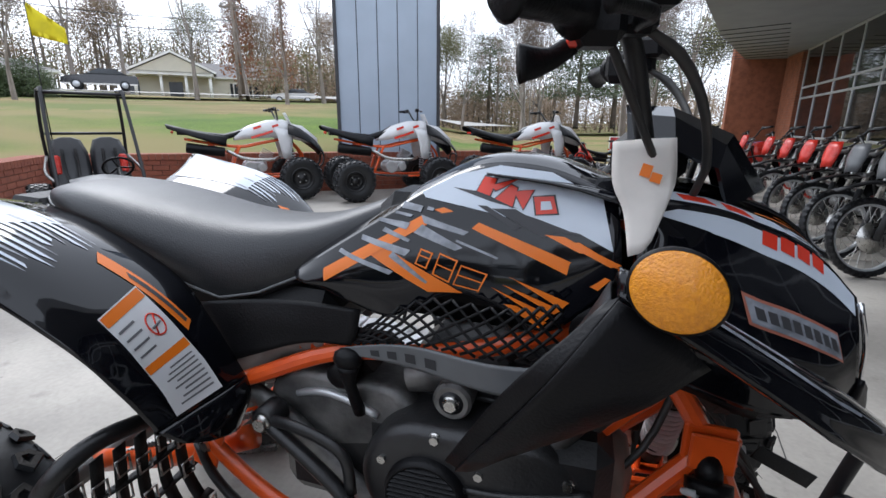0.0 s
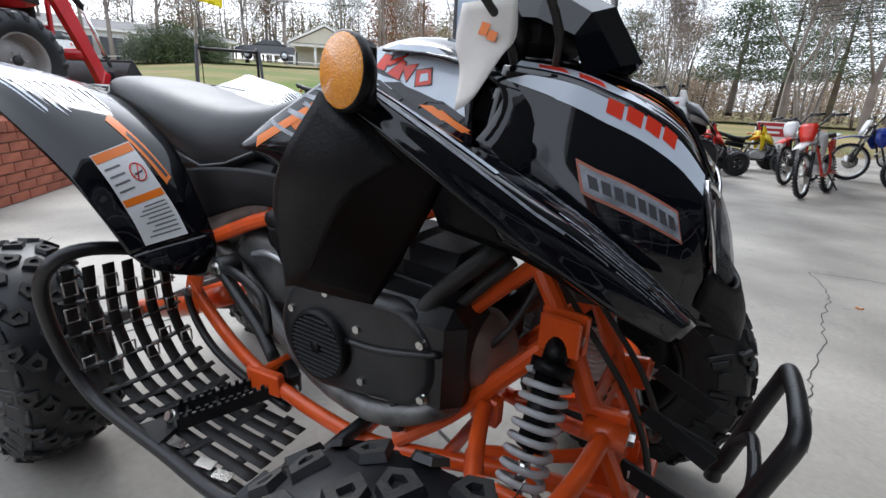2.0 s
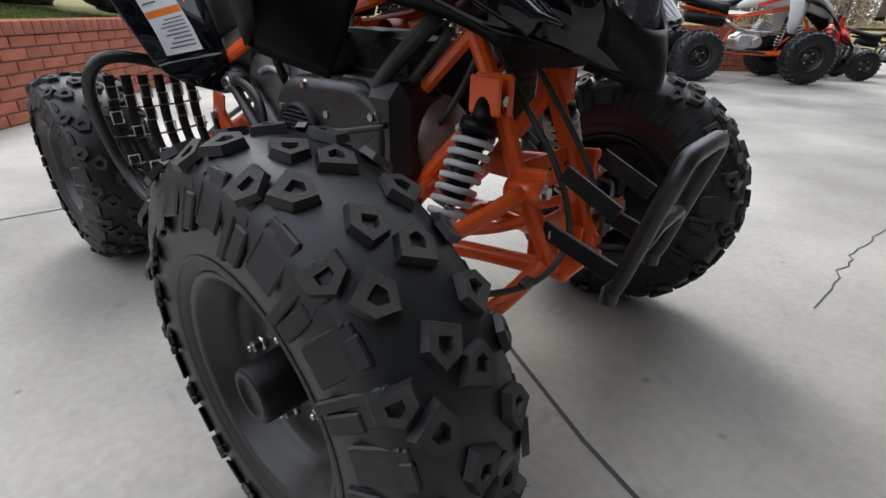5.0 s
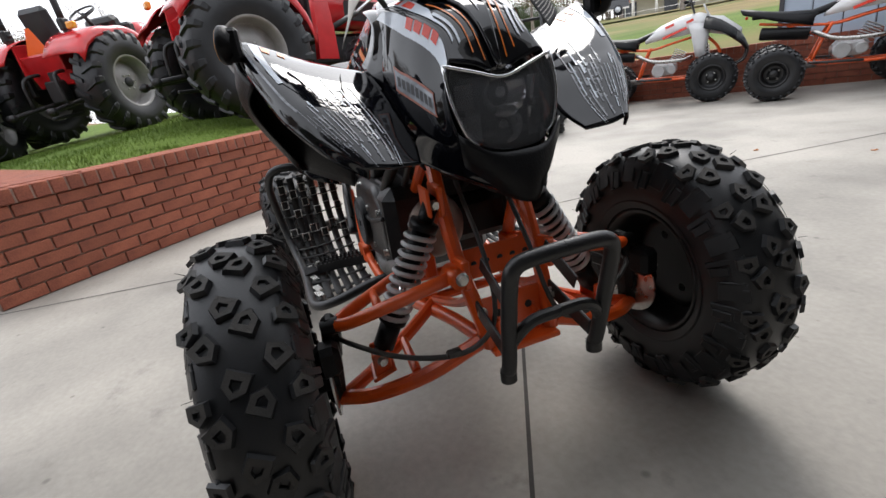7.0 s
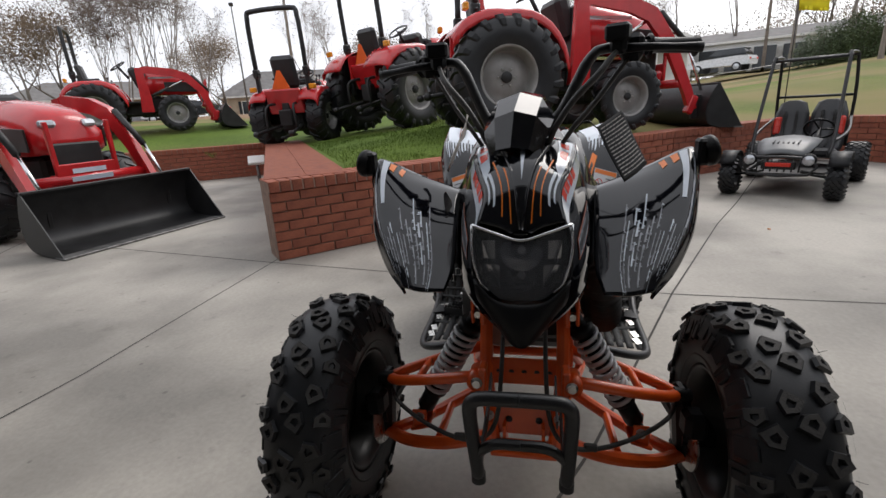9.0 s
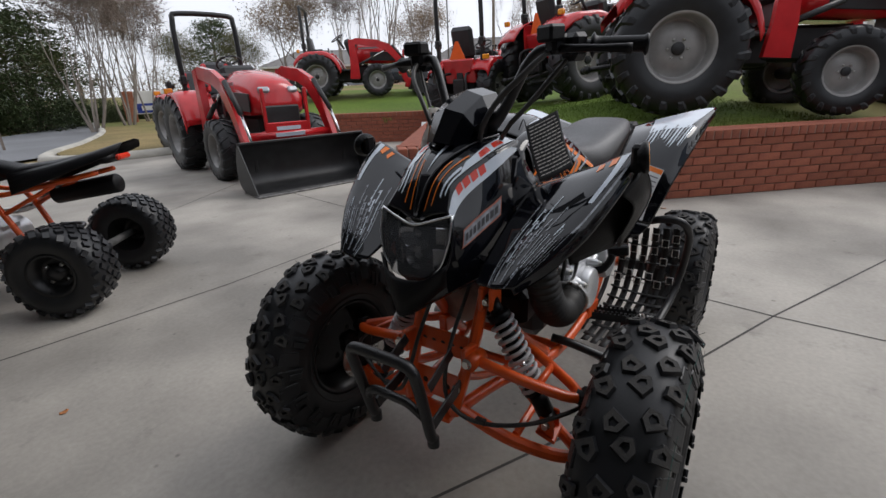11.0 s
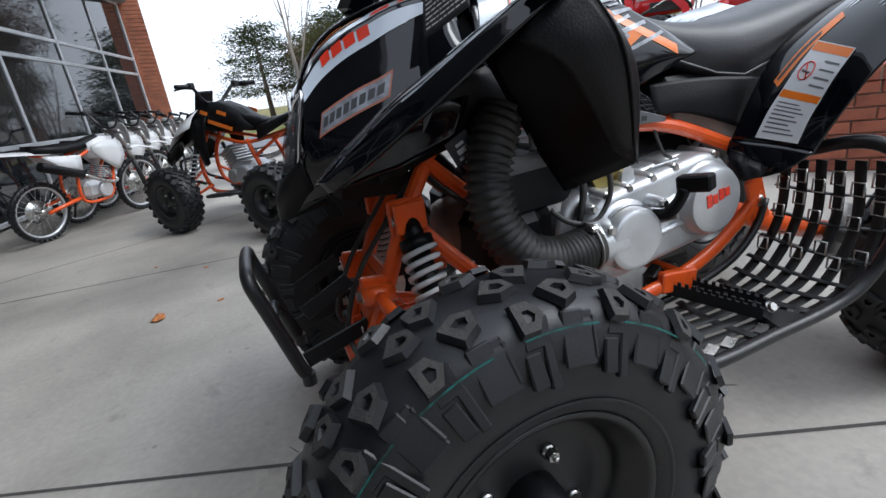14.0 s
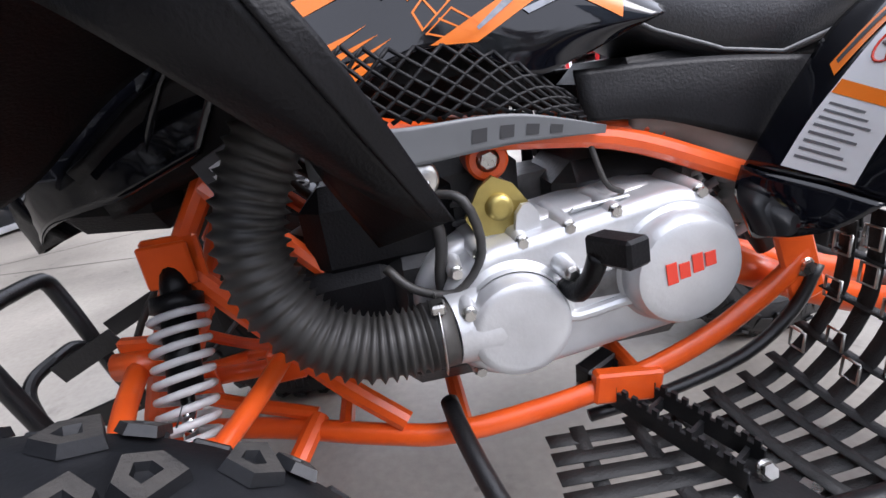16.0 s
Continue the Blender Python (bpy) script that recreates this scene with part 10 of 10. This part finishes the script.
def far_tree(kind, brg, d, h, rz=0, wide=1.0, z=None):
    x, y = polar(brg, d)
    tree(kind, x, y, (ground_z(x, y) + 0.9 if z is None else z) - 0.3, h, rz, wide)


for row in (
        # behind the far lawn and the portico house
        ("bare", 133, 40, 13, 10, 0.8), ("bare2", 128, 44, 12, 40, 0.7), ("bare", 139, 50, 18, 80, 0.6), ("bare2", 143, 46, 17, 120, 0.6), ("bare", 147.5, 30, 6.5, 160, 1.0), ("bare2", 151, 52, 19, 200, 0.6), ("bare", 155, 50, 18, 240, 0.6),
        ("bush", 149.5, 36, 2.9, 0, 1.1), ("bush", 146.5, 37, 2.6, 60, 1.1), ("bush", 152.0, 36, 2.7, 120, 1.1),
        ("cypress", 128.5, 52, 14, 0, 0.9), ("cypress", 124, 50, 11, 50, 0.9), ("bare", 124, 34, 8, 20, 1.0), ("bare2", 120, 38, 12, 70, 0.8), ("leafy2", 140, 90, 16, 0, 1.2), ("leafy2", 147, 80, 15, 50, 1.3), ("leafy", 133, 95, 17, 90, 1.2), ("leafy2", 153, 85, 15, 20, 1.2), ("leafy2", 127, 90, 15, 140, 1.2),
        # north, beyond the bikes
        ("bare", 97, 24, 6.8, 0, 1.2), ("myrtle", 96, 20, 5.0, 30, 0.9), ("bare2", 86, 22, 8, 90, 1.1), ("myrtle", 84, 19, 5.2, 10, 0.9), ("bare", 80, 26, 9, 45, 1.1), ("bare2", 104, 40, 10, 150, 0.9), ("bare", 110, 44, 10, 190, 0.9), ("pine", 91, 55, 10.5, 0, 1.4), ("pine", 87, 60, 12, 50, 1.4), ("pine", 101, 62, 11, 80, 1.3), ("leafy2", 95, 60, 12, 0, 1.2), ("leafy", 106, 60, 13, 10, 1.2), ("leafy2", 113, 65, 13, 100, 1.2), ("leafy2", 118, 75, 14, 60, 1.2), ("pine", 83, 48, 9.5, 20, 1.4), ("leafy", 79, 50, 12, 70, 1.1),
        # west, behind the tractors
        ("bare", 160, 62, 17, 30, 0.7), ("bare2", 165, 70, 16, 70, 0.9), ("leafy2", 170, 80, 15, 10, 1.3), ("bare", 176, 60, 14, 110, 0.9), ("leafy", -178, 85, 15, 40, 1.3), ("leafy2", -172, 70, 12, 80, 1.3), ("bare2", -168, 55, 13, 150, 0.9), ("leafy2", -163, 60, 10, 0, 1.4), ("bare", -157, 42, 11, 60, 0.9), ("bare2", -154, 50, 12, 200, 0.8), ("leafy2", -161, 75, 14, 30, 1.3), ("leafy2", -145, 62, 12, 120, 1.2), ("bare", -143, 46, 13, 0, 0.9), ("myrtle", -139, 44, 13, 60, 0.8), ("myrtle", -135, 50, 11, 90, 0.9), ("leafy2", -131, 50, 12, 130, 1.2), ("bare2", -128, 48, 12, 40, 1.0),
        # south-west, over the road
        ("leafy", -124, 46, 7.0, 0, 1.3), ("pine", -121, 60, 8.5, 60, 1.4), ("leafy", -118, 52, 7.5, 40, 1.3)):
    far_tree(*row)
for row in (("myrtle", -111, 24, 5.9, 0, 1.0), ("myrtle", -108, 22, 5.7, 60, 1.0), ("myrtle", -113.2, 27, 5.6, 100, 0.9), ("pine", -101.5, 30, 6.2, 0, 2.0), ("pine", -104.5, 36, 6.4, 40, 2.0), ("pine", -98.5, 36, 6.0, 90, 2.0), ("leafy", -100, 26, 6, 40, 1.1), ("bush", -103, 27, 3.2, 10, 1.4), ("bush", -99, 28, 3.0, 80, 1.4), ("bare", -95.5, 24, 11, 30, 0.9), ("leafy2", -96, 34, 6, 0, 1.3), ("bush", -112, 31, 1.6, 30, 1.2), ("bush", -109.5, 29, 1.6, 90, 1.2), ("bush", -107, 30, 1.8, 150, 1.2), ("pine", -92, 34, 6.5, 20, 1.7), ("leafy", -107, 50, 7, 80, 1.3)):
    far_tree(*row, z=0.25)

# the distant woods, one mass of trunks, twigs and leaves
rg = random.Random(77)
wd = [Mesh(), Mesh(), Mesh()]
for i in range(450):
    near, mid = 230 <= i < 350, i >= 350
    b = rg.uniform(74, 127) if near else rg.uniform(116, 168) if mid else rg.uniform(72, 272)
    d = rg.uniform(62, 86) if near else rg.uniform(90, 108) if mid else rg.uniform(88, 125)
    x, y = polar(b, d)
    z, h = ground_z(x, y) - 0.2, rg.uniform(6, 11) * (0.6 if near else 1.1 if b < 150 else 0.75)
    wd[0].cyl((x, y, z), (x + rg.uniform(-0.5, 0.5), y, z + h * 0.9), 0.2, 0.05, n=4, caps=False)
    k = 1 if rg.random() < 0.75 else 2
    for j in range(12):
        cx, cy, cz = x + rg.gauss(0, 2.2), y + rg.gauss(0, 2.2), z + h * rg.uniform(0.08 if near else 0.2, 1.0)
        leaves(wd[k], (cx, cy, cz), 46, 0.9, 0.15, rg)
for me_, mt, nm, lb in zip(wd, (BARKDARK, LEAFBROWN, LEAFOLIVE), ("woods_trunks", "woods_brown", "woods_green"), ("grey trunks of the distant woods", "brown winter foliage of the distant woods", "dull green foliage of the distant woods")):
    solid(nm, me_, mt, lb, "woods", "stuff")


# ---- houses ----
def window(parent, x, y, z, w, h, m):
    fr = Mesh()
    fr.box((x, y, z), (w + 0.2, 0.10, h + 0.2), bev=0.02, m=m @ pose(x, y, z))
    wo = part("window", fr, WHITEPAINT, parent)
    part("pane", Mesh().box((0, 0, 0), (w, 0.04, h), m=m @ pose(x, y - 0.045, z)), WINDOWDARK, wo)
    for s in (-1, 1):
        part("shutter", Mesh().box((0, 0, 0), (0.35, 0.05, h + 0.1), bev=0.01, m=m @ pose(x + s * (w / 2 + 0.32), y - 0.06, z)), WINDOWDARK, wo)


def hip_roof(mesh, x0, x1, y0, y1, z, h, over=0.5, hip=1.0):
    x0, x1, y0, y1 = x0 - over, x1 + over, y0 - over, y1 + over
    ym, dh = (y0 + y1) / 2, (y1 - y0) / 2 * hip
    vs = [(x0, y0, z), (x1, y0, z), (x1, y1, z), (x0, y1, z), (x0 + dh, ym, z + h), (x1 - dh, ym, z + h)]
    mesh.add(vs, [(0, 1, 5, 4), (1, 2, 5), (2, 3, 4, 5), (3, 0, 4), (3, 2, 1, 0)], 0, False)
    mesh.box(((x0 + x1) / 2, ym, z - 0.1), (x1 - x0, y1 - y0, 0.2), mat=1)


def house(m, label, w, dep, wall_h, roof_h, wall_mat, portico=None, cols=4, wins=(), hip=1.0, side_port=None):
    """Faces -y; its front's middle at the origin."""
    root = thing("house", label, "house", m)
    part("wall", Mesh().box((0, dep / 2, wall_h / 2), (w, dep, wall_h)), wall_mat, root)
    rf = Mesh()
    hip_roof(rf, -w / 2, w / 2, 0, dep, wall_h + 0.2, roof_h, hip=hip)
    part("roof", rf, [ROOF, WHITEPAINT], root, "grey shingle roof with white eaves")
    I4 = Matrix()
    for x in wins:
        window(root, x, -0.03, wall_h * 0.52, 0.9, 1.6, I4)
    if portico:
        px, pw, pd, gh = portico
        for i in range(cols):
            x = px - pw / 2 + 0.3 + i * (pw - 0.6) / (cols - 1)
            c = Mesh().cyl((x, -pd + 0.3, 0), (x, -pd + 0.3, wall_h), 0.2, 0.17, n=14)
            c.box((x, -pd + 0.3, 0.1), (0.5, 0.5, 0.2)).box((x, -pd + 0.3, wall_h - 0.08), (0.46, 0.46, 0.16))
            part("column", c, WHITEPAINT, root, "round white column")
        part("entablature", Mesh().box((px, -pd / 2, wall_h + 0.2), (pw + 0.3, pd + 0.3, 0.4), bev=0.03), WHITEPAINT, root)
        x0, x1, z0 = px - pw / 2 - 0.5, px + pw / 2 + 0.5, wall_h + 0.4
        g2 = Mesh()
        g2.add([(x0, -pd - 0.3, z0), (x1, -pd - 0.3, z0), (px, -pd - 0.3, z0 + gh), (x0, dep * 0.4, z0), (x1, dep * 0.4, z0), (px, dep * 0.4, z0 + gh)], [(0, 3, 5, 2), (1, 2, 5, 4), (0, 1, 4, 3)], 0, False)
        part("portico_roof", g2, ROOF, root)
        gb = Mesh().add([(x0 + 0.5, -pd - 0.05, z0), (x1 - 0.5, -pd - 0.05, z0), (px, -pd - 0.05, z0 + gh - 0.25)], [(0, 1, 2)], 0, False)
        for s in (-1, 1):
            a, b = V((px + s * (pw / 2 + 0.5), -pd - 0.25, z0)), V((px, -pd - 0.25, z0 + gh))
            gb.box((0, 0, 0), ((b - a).length, 0.2, 0.25), mat=1, m=Matrix.Translation((a + b) / 2) @ Matrix.Rotation(-math.atan2(b.z - a.z, b.x - a.x), 4, "Y"))
        part("gable", gb, [wall_mat, WHITEPAINT], root)
        part("front_door", Mesh().box((px, -0.04, 1.15), (1.6, 0.1, 2.3), bev=0.02), WINDOWDARK, root)
        part("porch_floor", Mesh().box((px, -pd / 2, -0.1), (pw + 1, pd + 0.6, 0.3)), ROADFAR, root)
    return root


def facing(brg, d, z):
    x, y = polar(brg, d)
    return pose(x, y, z, 0, 0, brg - 90)


house(facing(130.5, 74, 4.05), "cream house with a white columned portico", 23, 9, 2.9, 2.2, SIDING, (-5.5, 9, 3, 2.4), 4, (2, 4.4, 6.8, 9.2, -10.6))
house(facing(158.5, 60, 2.9), "long low white building with an open colonnade", 30, 8, 2.9, 1.2, WHITEPAINT, None, 4, (), hip=0.6)
# solid dark blocks stand in for shade within the open colonnade
for i in range(12):
    part("opening", Mesh().box((-13.5 + i * 2.45, 0.0, 1.2), (1.9, 1.7, 2.2)), WINDOWDARK, bpy.data.objects["house.001"])
house(facing(168.5, 52, 1.9), "white gabled pavilion with square posts", 9, 7, 3.2, 2.4, WHITEPAINT, (0, 9, 3, 2.2), 4, ())
house(facing(-152.5, 70, 1.3), "brick house with grey hipped roof and white porch on a bank", 20, 9, 2.8, 3.4, TANBRICK, (2, 8, 2.5, 1.8), 4, (-7, -4.5, 8))
house(facing(-133, 62, 1.0), "low brick building behind parked cars", 16, 8, 3, 2, TANBRICK, None, 4, (-5, -2, 2, 5))
# bare earth bank below the house
bk2 = Mesh()
rows = []
for i in range(15):
    b = -170 + 40 * i / 14
    rows.append([])
    for d, zz in ((22, 0.55), (25, 0.7), (28, 0.9 + 0.15 * math.sin(i)), (32, 1.15), (40, 1.3), (56, 1.2), (70, 0.4)):
        x, y = polar(b, d)
        e = min(1.0, i / 2.5, (14 - i) / 4)
        rows[-1].append((x, y, 0.3 + (zz - 0.3) * e))
bk2.sheet(rows[::-1], 0.3, sub=2)
solid("bank", bk2, MULCH, "bare brown earth bank with thin dry grass", "bank", "structure")


# ---- cars, poles, signs ----
def car(m, label, paint, suv=False):
    root = thing("car", label, "car", m, "parked cars")
    h = 1.65 if suv else 1.42
    prof = [(-2.2, 0.45), (-2.25, 0.85), (-2.1, 1.0 if not suv else 1.08), (-1.3, 1.02 if not suv else 1.1), (0.9, 1.0), (1.9, 0.86), (2.2, 0.7), (2.25, 0.4)]
    b = Mesh()
    b.loft([[(x, y * s, z) for x, z in prof] for y, s in ((-0.88, 1), (-0.9, 0.999), (0.9, 0.999), (0.88, 1))], closed=True)
    auto_smooth(part("body", b, paint, root))
    cab = [(-2.0 if suv else -1.7, 1.0), (-1.75 if suv else -1.0, h - 0.03), (0.1, h), (0.95, 1.0)]
    c = Mesh()
    c.loft([[(x * sc if i in (1, 2) else x, y, z) for i, (x, z) in enumerate(cab)] for y, sc in ((-0.78, 0.95), (-0.66, 1.0), (0.66, 1.0), (0.78, 0.95))], closed=True)
    part("cabin_glass", c, WINDOWDARK, root)
    part("roof", Mesh().box((-0.55 if not suv else -0.8, 0, h + 0.005), (1.2 if not suv else 2.0, 1.3, 0.04), bev=0.015), paint, root)
    for x in (-1.4, 1.4):
        for s in (-1, 1):
            wv = Mesh().cyl((x, s * 0.72, 0.33), (x, s * 0.92, 0.33), 0.33, n=20, bev=0.03)
            wh = part("wheel", wv, RUBBER, root)
            part("rim", Mesh().cyl((x, s * 0.915, 0.33), (x, s * 0.93, 0.33), 0.21, n=16), ALU, wh)
    for s in (-1, 1):
        part("tail_light", Mesh().box((-2.23, s * 0.68, 0.85), (0.06, 0.3, 0.14), bev=0.02), REDDECAL, root)
        part("headlight", Mesh().box((2.12, s * 0.62, 0.74), (0.2, 0.34, 0.12), bev=0.03), LAMPGLASS, root)
    return root


def car_at(brg, d, z, turn, label, paint, suv=False):
    x, y = polar(brg, d)
    car(pose(x, y, z, 0, 0, brg + turn), label, paint, suv)


car_at(160.5, 44, 2.5, 70, "white car parked across the street", CARWHITE, True)
car_at(141, 43, 3.36, 88, "glossy black sedan on the street", CARBLACK)
car_at(123.3, 54, 3.2, 90, "white car by the house", CARWHITE)
car_at(-139.5, 44, 1.3, 80, "white car parked by the brick building", CARWHITE, True)
car_at(-142, 43, 1.4, 70, "dark car parked by the brick building", CARBLACK)
car_at(-136, 47, 1.2, 100, "silver car parked by the brick building", CARGREY)
car_at(-97.5, 36, 0.05, 40, "white car standing on the road", CARWHITE)


def pole(brg, d, z, h, r, label, name="utility_pole", arm=False, lamp=False):
    x, y = polar(brg, d)
    root = thing(name, label, "pole", pose(x, y, z, 0, 0, brg))
    part("shaft", Mesh().cyl((0, 0, 0), (0, 0, h), r, r * 0.7, n=10), WOODPOLE if not lamp else DARKALU, root)
    if arm:
        part("cross_arm", Mesh().box((0, 0, h - 0.6), (0.12, 1.8, 0.14), bev=0.02), WOODPOLE, root)
        for y2 in (-0.7, 0.0, 0.7):
            part("insulator", Mesh().cyl((0, y2, h - 0.55), (0, y2, h - 0.3), 0.05, n=8), PLGREY, root)
    if lamp:
        part("lamp_head", Mesh().box((0.25, 0, h), (0.7, 0.32, 0.14), bev=0.03), DARKTRIM, root)
    return (x, y, z + h)


P1 = pole(128.8, 42, 2.6, 7.6, 0.13, "weathered wooden utility pole", arm=True)
P2 = pole(100, 60, 0.8, 8, 0.15, "weathered wooden utility pole among trees")
P3 = pole(157, 46, 2.4, 8.6, 0.13, "grey wooden utility pole by the street")
P4 = pole(-152.5, 34, 0.9, 9, 0.12, "grey utility pole before the house", arm=True)
pole(-147, 40, 1.0, 8.5, 0.07, "tall street lamp with a flat dark head", "street_lamp", lamp=True)
for a, b, dz in ((P1, P2, -0.4), (P1, P3, -1.2), (P3, P4, -1.0), (P1, P3, -2.0)):
    w = Mesh().tube([(a[0] + (b[0] - a[0]) * t, a[1] + (b[1] - a[1]) * t, a[2] + dz - 0.3 + (b[2] - a[2]) * t - 2.4 * t * (1 - t)) for t in [i / 12 for i in range(13)]], 0.028, 5, smooth_path=1)
    solid("power_line", w, DARKTRIM, "thin dark overhead power line", "cable")

# signs
x, y = polar(-114.2, 27)
sg = thing("dealer_sign", "white and blue sign panel between brick posts", "sign", pose(x, y, 0.05, 0, 0, -24))
part("brick_post", Mesh().box((-1.25, 0, 0.75), (0.5, 0.5, 1.5), bev=0.01), BRICKCOL, sg)
part("brick_post", Mesh().box((1.25, 0, 0.75), (0.5, 0.5, 1.5), bev=0.01), BRICKCOL, sg)
part("panel", Mesh().box((0, 0, 0.95), (2.0, 0.2, 1.1), bev=0.02), WHITEPAINT, sg)
for s in (-1, 1):
    part("blue_band", Mesh().box((0, s * 0.103, 0.68), (1.9, 0.008, 0.45)), PLBLUE, sg)
    part("blank_bar", Mesh().box((0.1, s * 0.11, 0.68), (1.3, 0.008, 0.22)), WHITEPAINT, sg)
    part("round_mark", Mesh().cyl((-0.5, s * 0.10, 1.22), (-0.5, s * 0.11, 1.22), 0.16, n=20), DARKTRIM, sg)
sg = thing("street_sign", "red and white sign board on short posts", "sign", pose(0.85, 12.8, 0, 0, 0, 5))
part("board", Mesh().box((0, 0, 0.52), (0.66, 0.06, 0.66), bev=0.01), WHITEPAINT, sg)
part("red_band", Mesh().box((0, -0.033, 0.68), (0.62, 0.008, 0.30)), SIGNRED, sg)
for k in range(2):
    part("blank_bar", Mesh().box((0, -0.038, 0.73 - 0.11 * k), (0.4 - 0.08 * k, 0.006, 0.05)), WHITEPAINT, sg)
for s in (-1, 1):
    part("post", Mesh().box((s * 0.25, 0.0, 0.1), (0.05, 0.05, 0.2)), WOODPOLE, sg)
x, y = polar(-99.5, 16)
sg = thing("small_sign", "small white sign on a thin post", "sign", pose(x, y, 0, 0, 0, -10))
part("post", Mesh().box((0, 0, 0.6), (0.06, 0.04, 1.2)), WOODPOLE, sg)
part("board", Mesh().box((0, 0, 1.25), (0.32, 0.03, 0.42), bev=0.006), WHITEPAINT, sg)
# plaque by the inner wall
sg = thing("plaque_stand", "small white plaque on a short metal post", "sign", pose(-6.9, -5.2, 0, 0, 0, 30))
part("post", Mesh().cyl((0, 0, 0), (0, 0, 0.34), 0.03, n=10), DARKALU, sg)
part("plaque", Mesh().box((0, 0, 0.4), (0.22, 0.30, 0.06), rot=(0, 35, 0), bev=0.01), WHITEPAINT, sg)

# fallen leaves on the concrete
rg = random.Random(3)
lf = Mesh()
lf.sheet([[(-0.035, -0.02, 0.012), (0, -0.028, 0.003), (0.035, -0.012, 0.016)], [(-0.04, 0, 0.006), (0, 0, 0.002), (0.045, 0, 0.010)], [(-0.028, 0.022, 0.014), (0, 0.03, 0.006), (0.03, 0.016, 0.02)]], 0.0015, sub=2)
lfd = lf.data("fallen_leaf", DRYLEAF)
spots = [(0.93, -1.43, 1.0)] + [(rg.uniform(-3.6, -2.4), rg.uniform(-1.5, 0.2), 0.6) for _ in range(4)] + [(rg.uniform(-4.5, 1), rg.uniform(1.4, 3.6), 0.5) for _ in range(6)] + [(rg.uniform(-1.5, 1.5), rg.uniform(-3.5, -1.2), 0.4) for _ in range(5)]
for x, y, s in spots:
    a, b = V(WC), V(WD)
    if (V((x, y)) - a).dot(V((-(b - a).y, (b - a).x)).normalized()) > -0.05:
        continue
    o = new("fallen_leaf", lfd)
    o.matrix_basis = pose(x, y, 0.001, 0, 0, rg.uniform(0, 360)) @ Matrix.Scale(s, 4)
    tagged(o, "curled dry orange-brown leaf on the concrete", "leaf", "fallen leaves")

# grass blades on the lawn next to the wall
rg = random.Random(21)
gb = Mesh()
a0, b0 = V(WC), V(WD)
along = (b0 - a0).normalized()
inward = V((-along.y, along.x))
gv, gf = [], []
for i in range(26000):
    u, d = rg.uniform(0.0, 5.0), 0.36 + 4.2 * rg.random() ** 1.6
    q = a0 + along * u + inward * d
    if seg_dist(q.x, q.y, WI, (-2.38, -2.17)) < 0.72:
        continue
    # thin, worn places stay bare
    if noise.noise(V((q.x * 1.3, q.y * 1.3, 4.0))) > 0.22 and rg.random() < 0.8:
        continue
    z = lawn_z(q.x, q.y)
    h = rg.uniform(0.018, 0.045)
    w = rg.uniform(0.002, 0.004)
    t = rg.uniform(0, 6.283)
    lx, ly = rg.uniform(-0.5, 0.5) * h, rg.uniform(-0.5, 0.5) * h
    o = len(gv)
    gv += [(q.x - math.cos(t) * w, q.y - math.sin(t) * w, z - 0.003), (q.x + math.cos(t) * w, q.y + math.sin(t) * w, z - 0.003), (q.x + lx, q.y + ly, z + h)]
    gf.append((o, o + 1, o + 2))
gb.add(gv, gf, 0, False)
solid("grass_blades", gb, GRASS, "short green blades of lawn grass by the wall", "grass", "stuff")
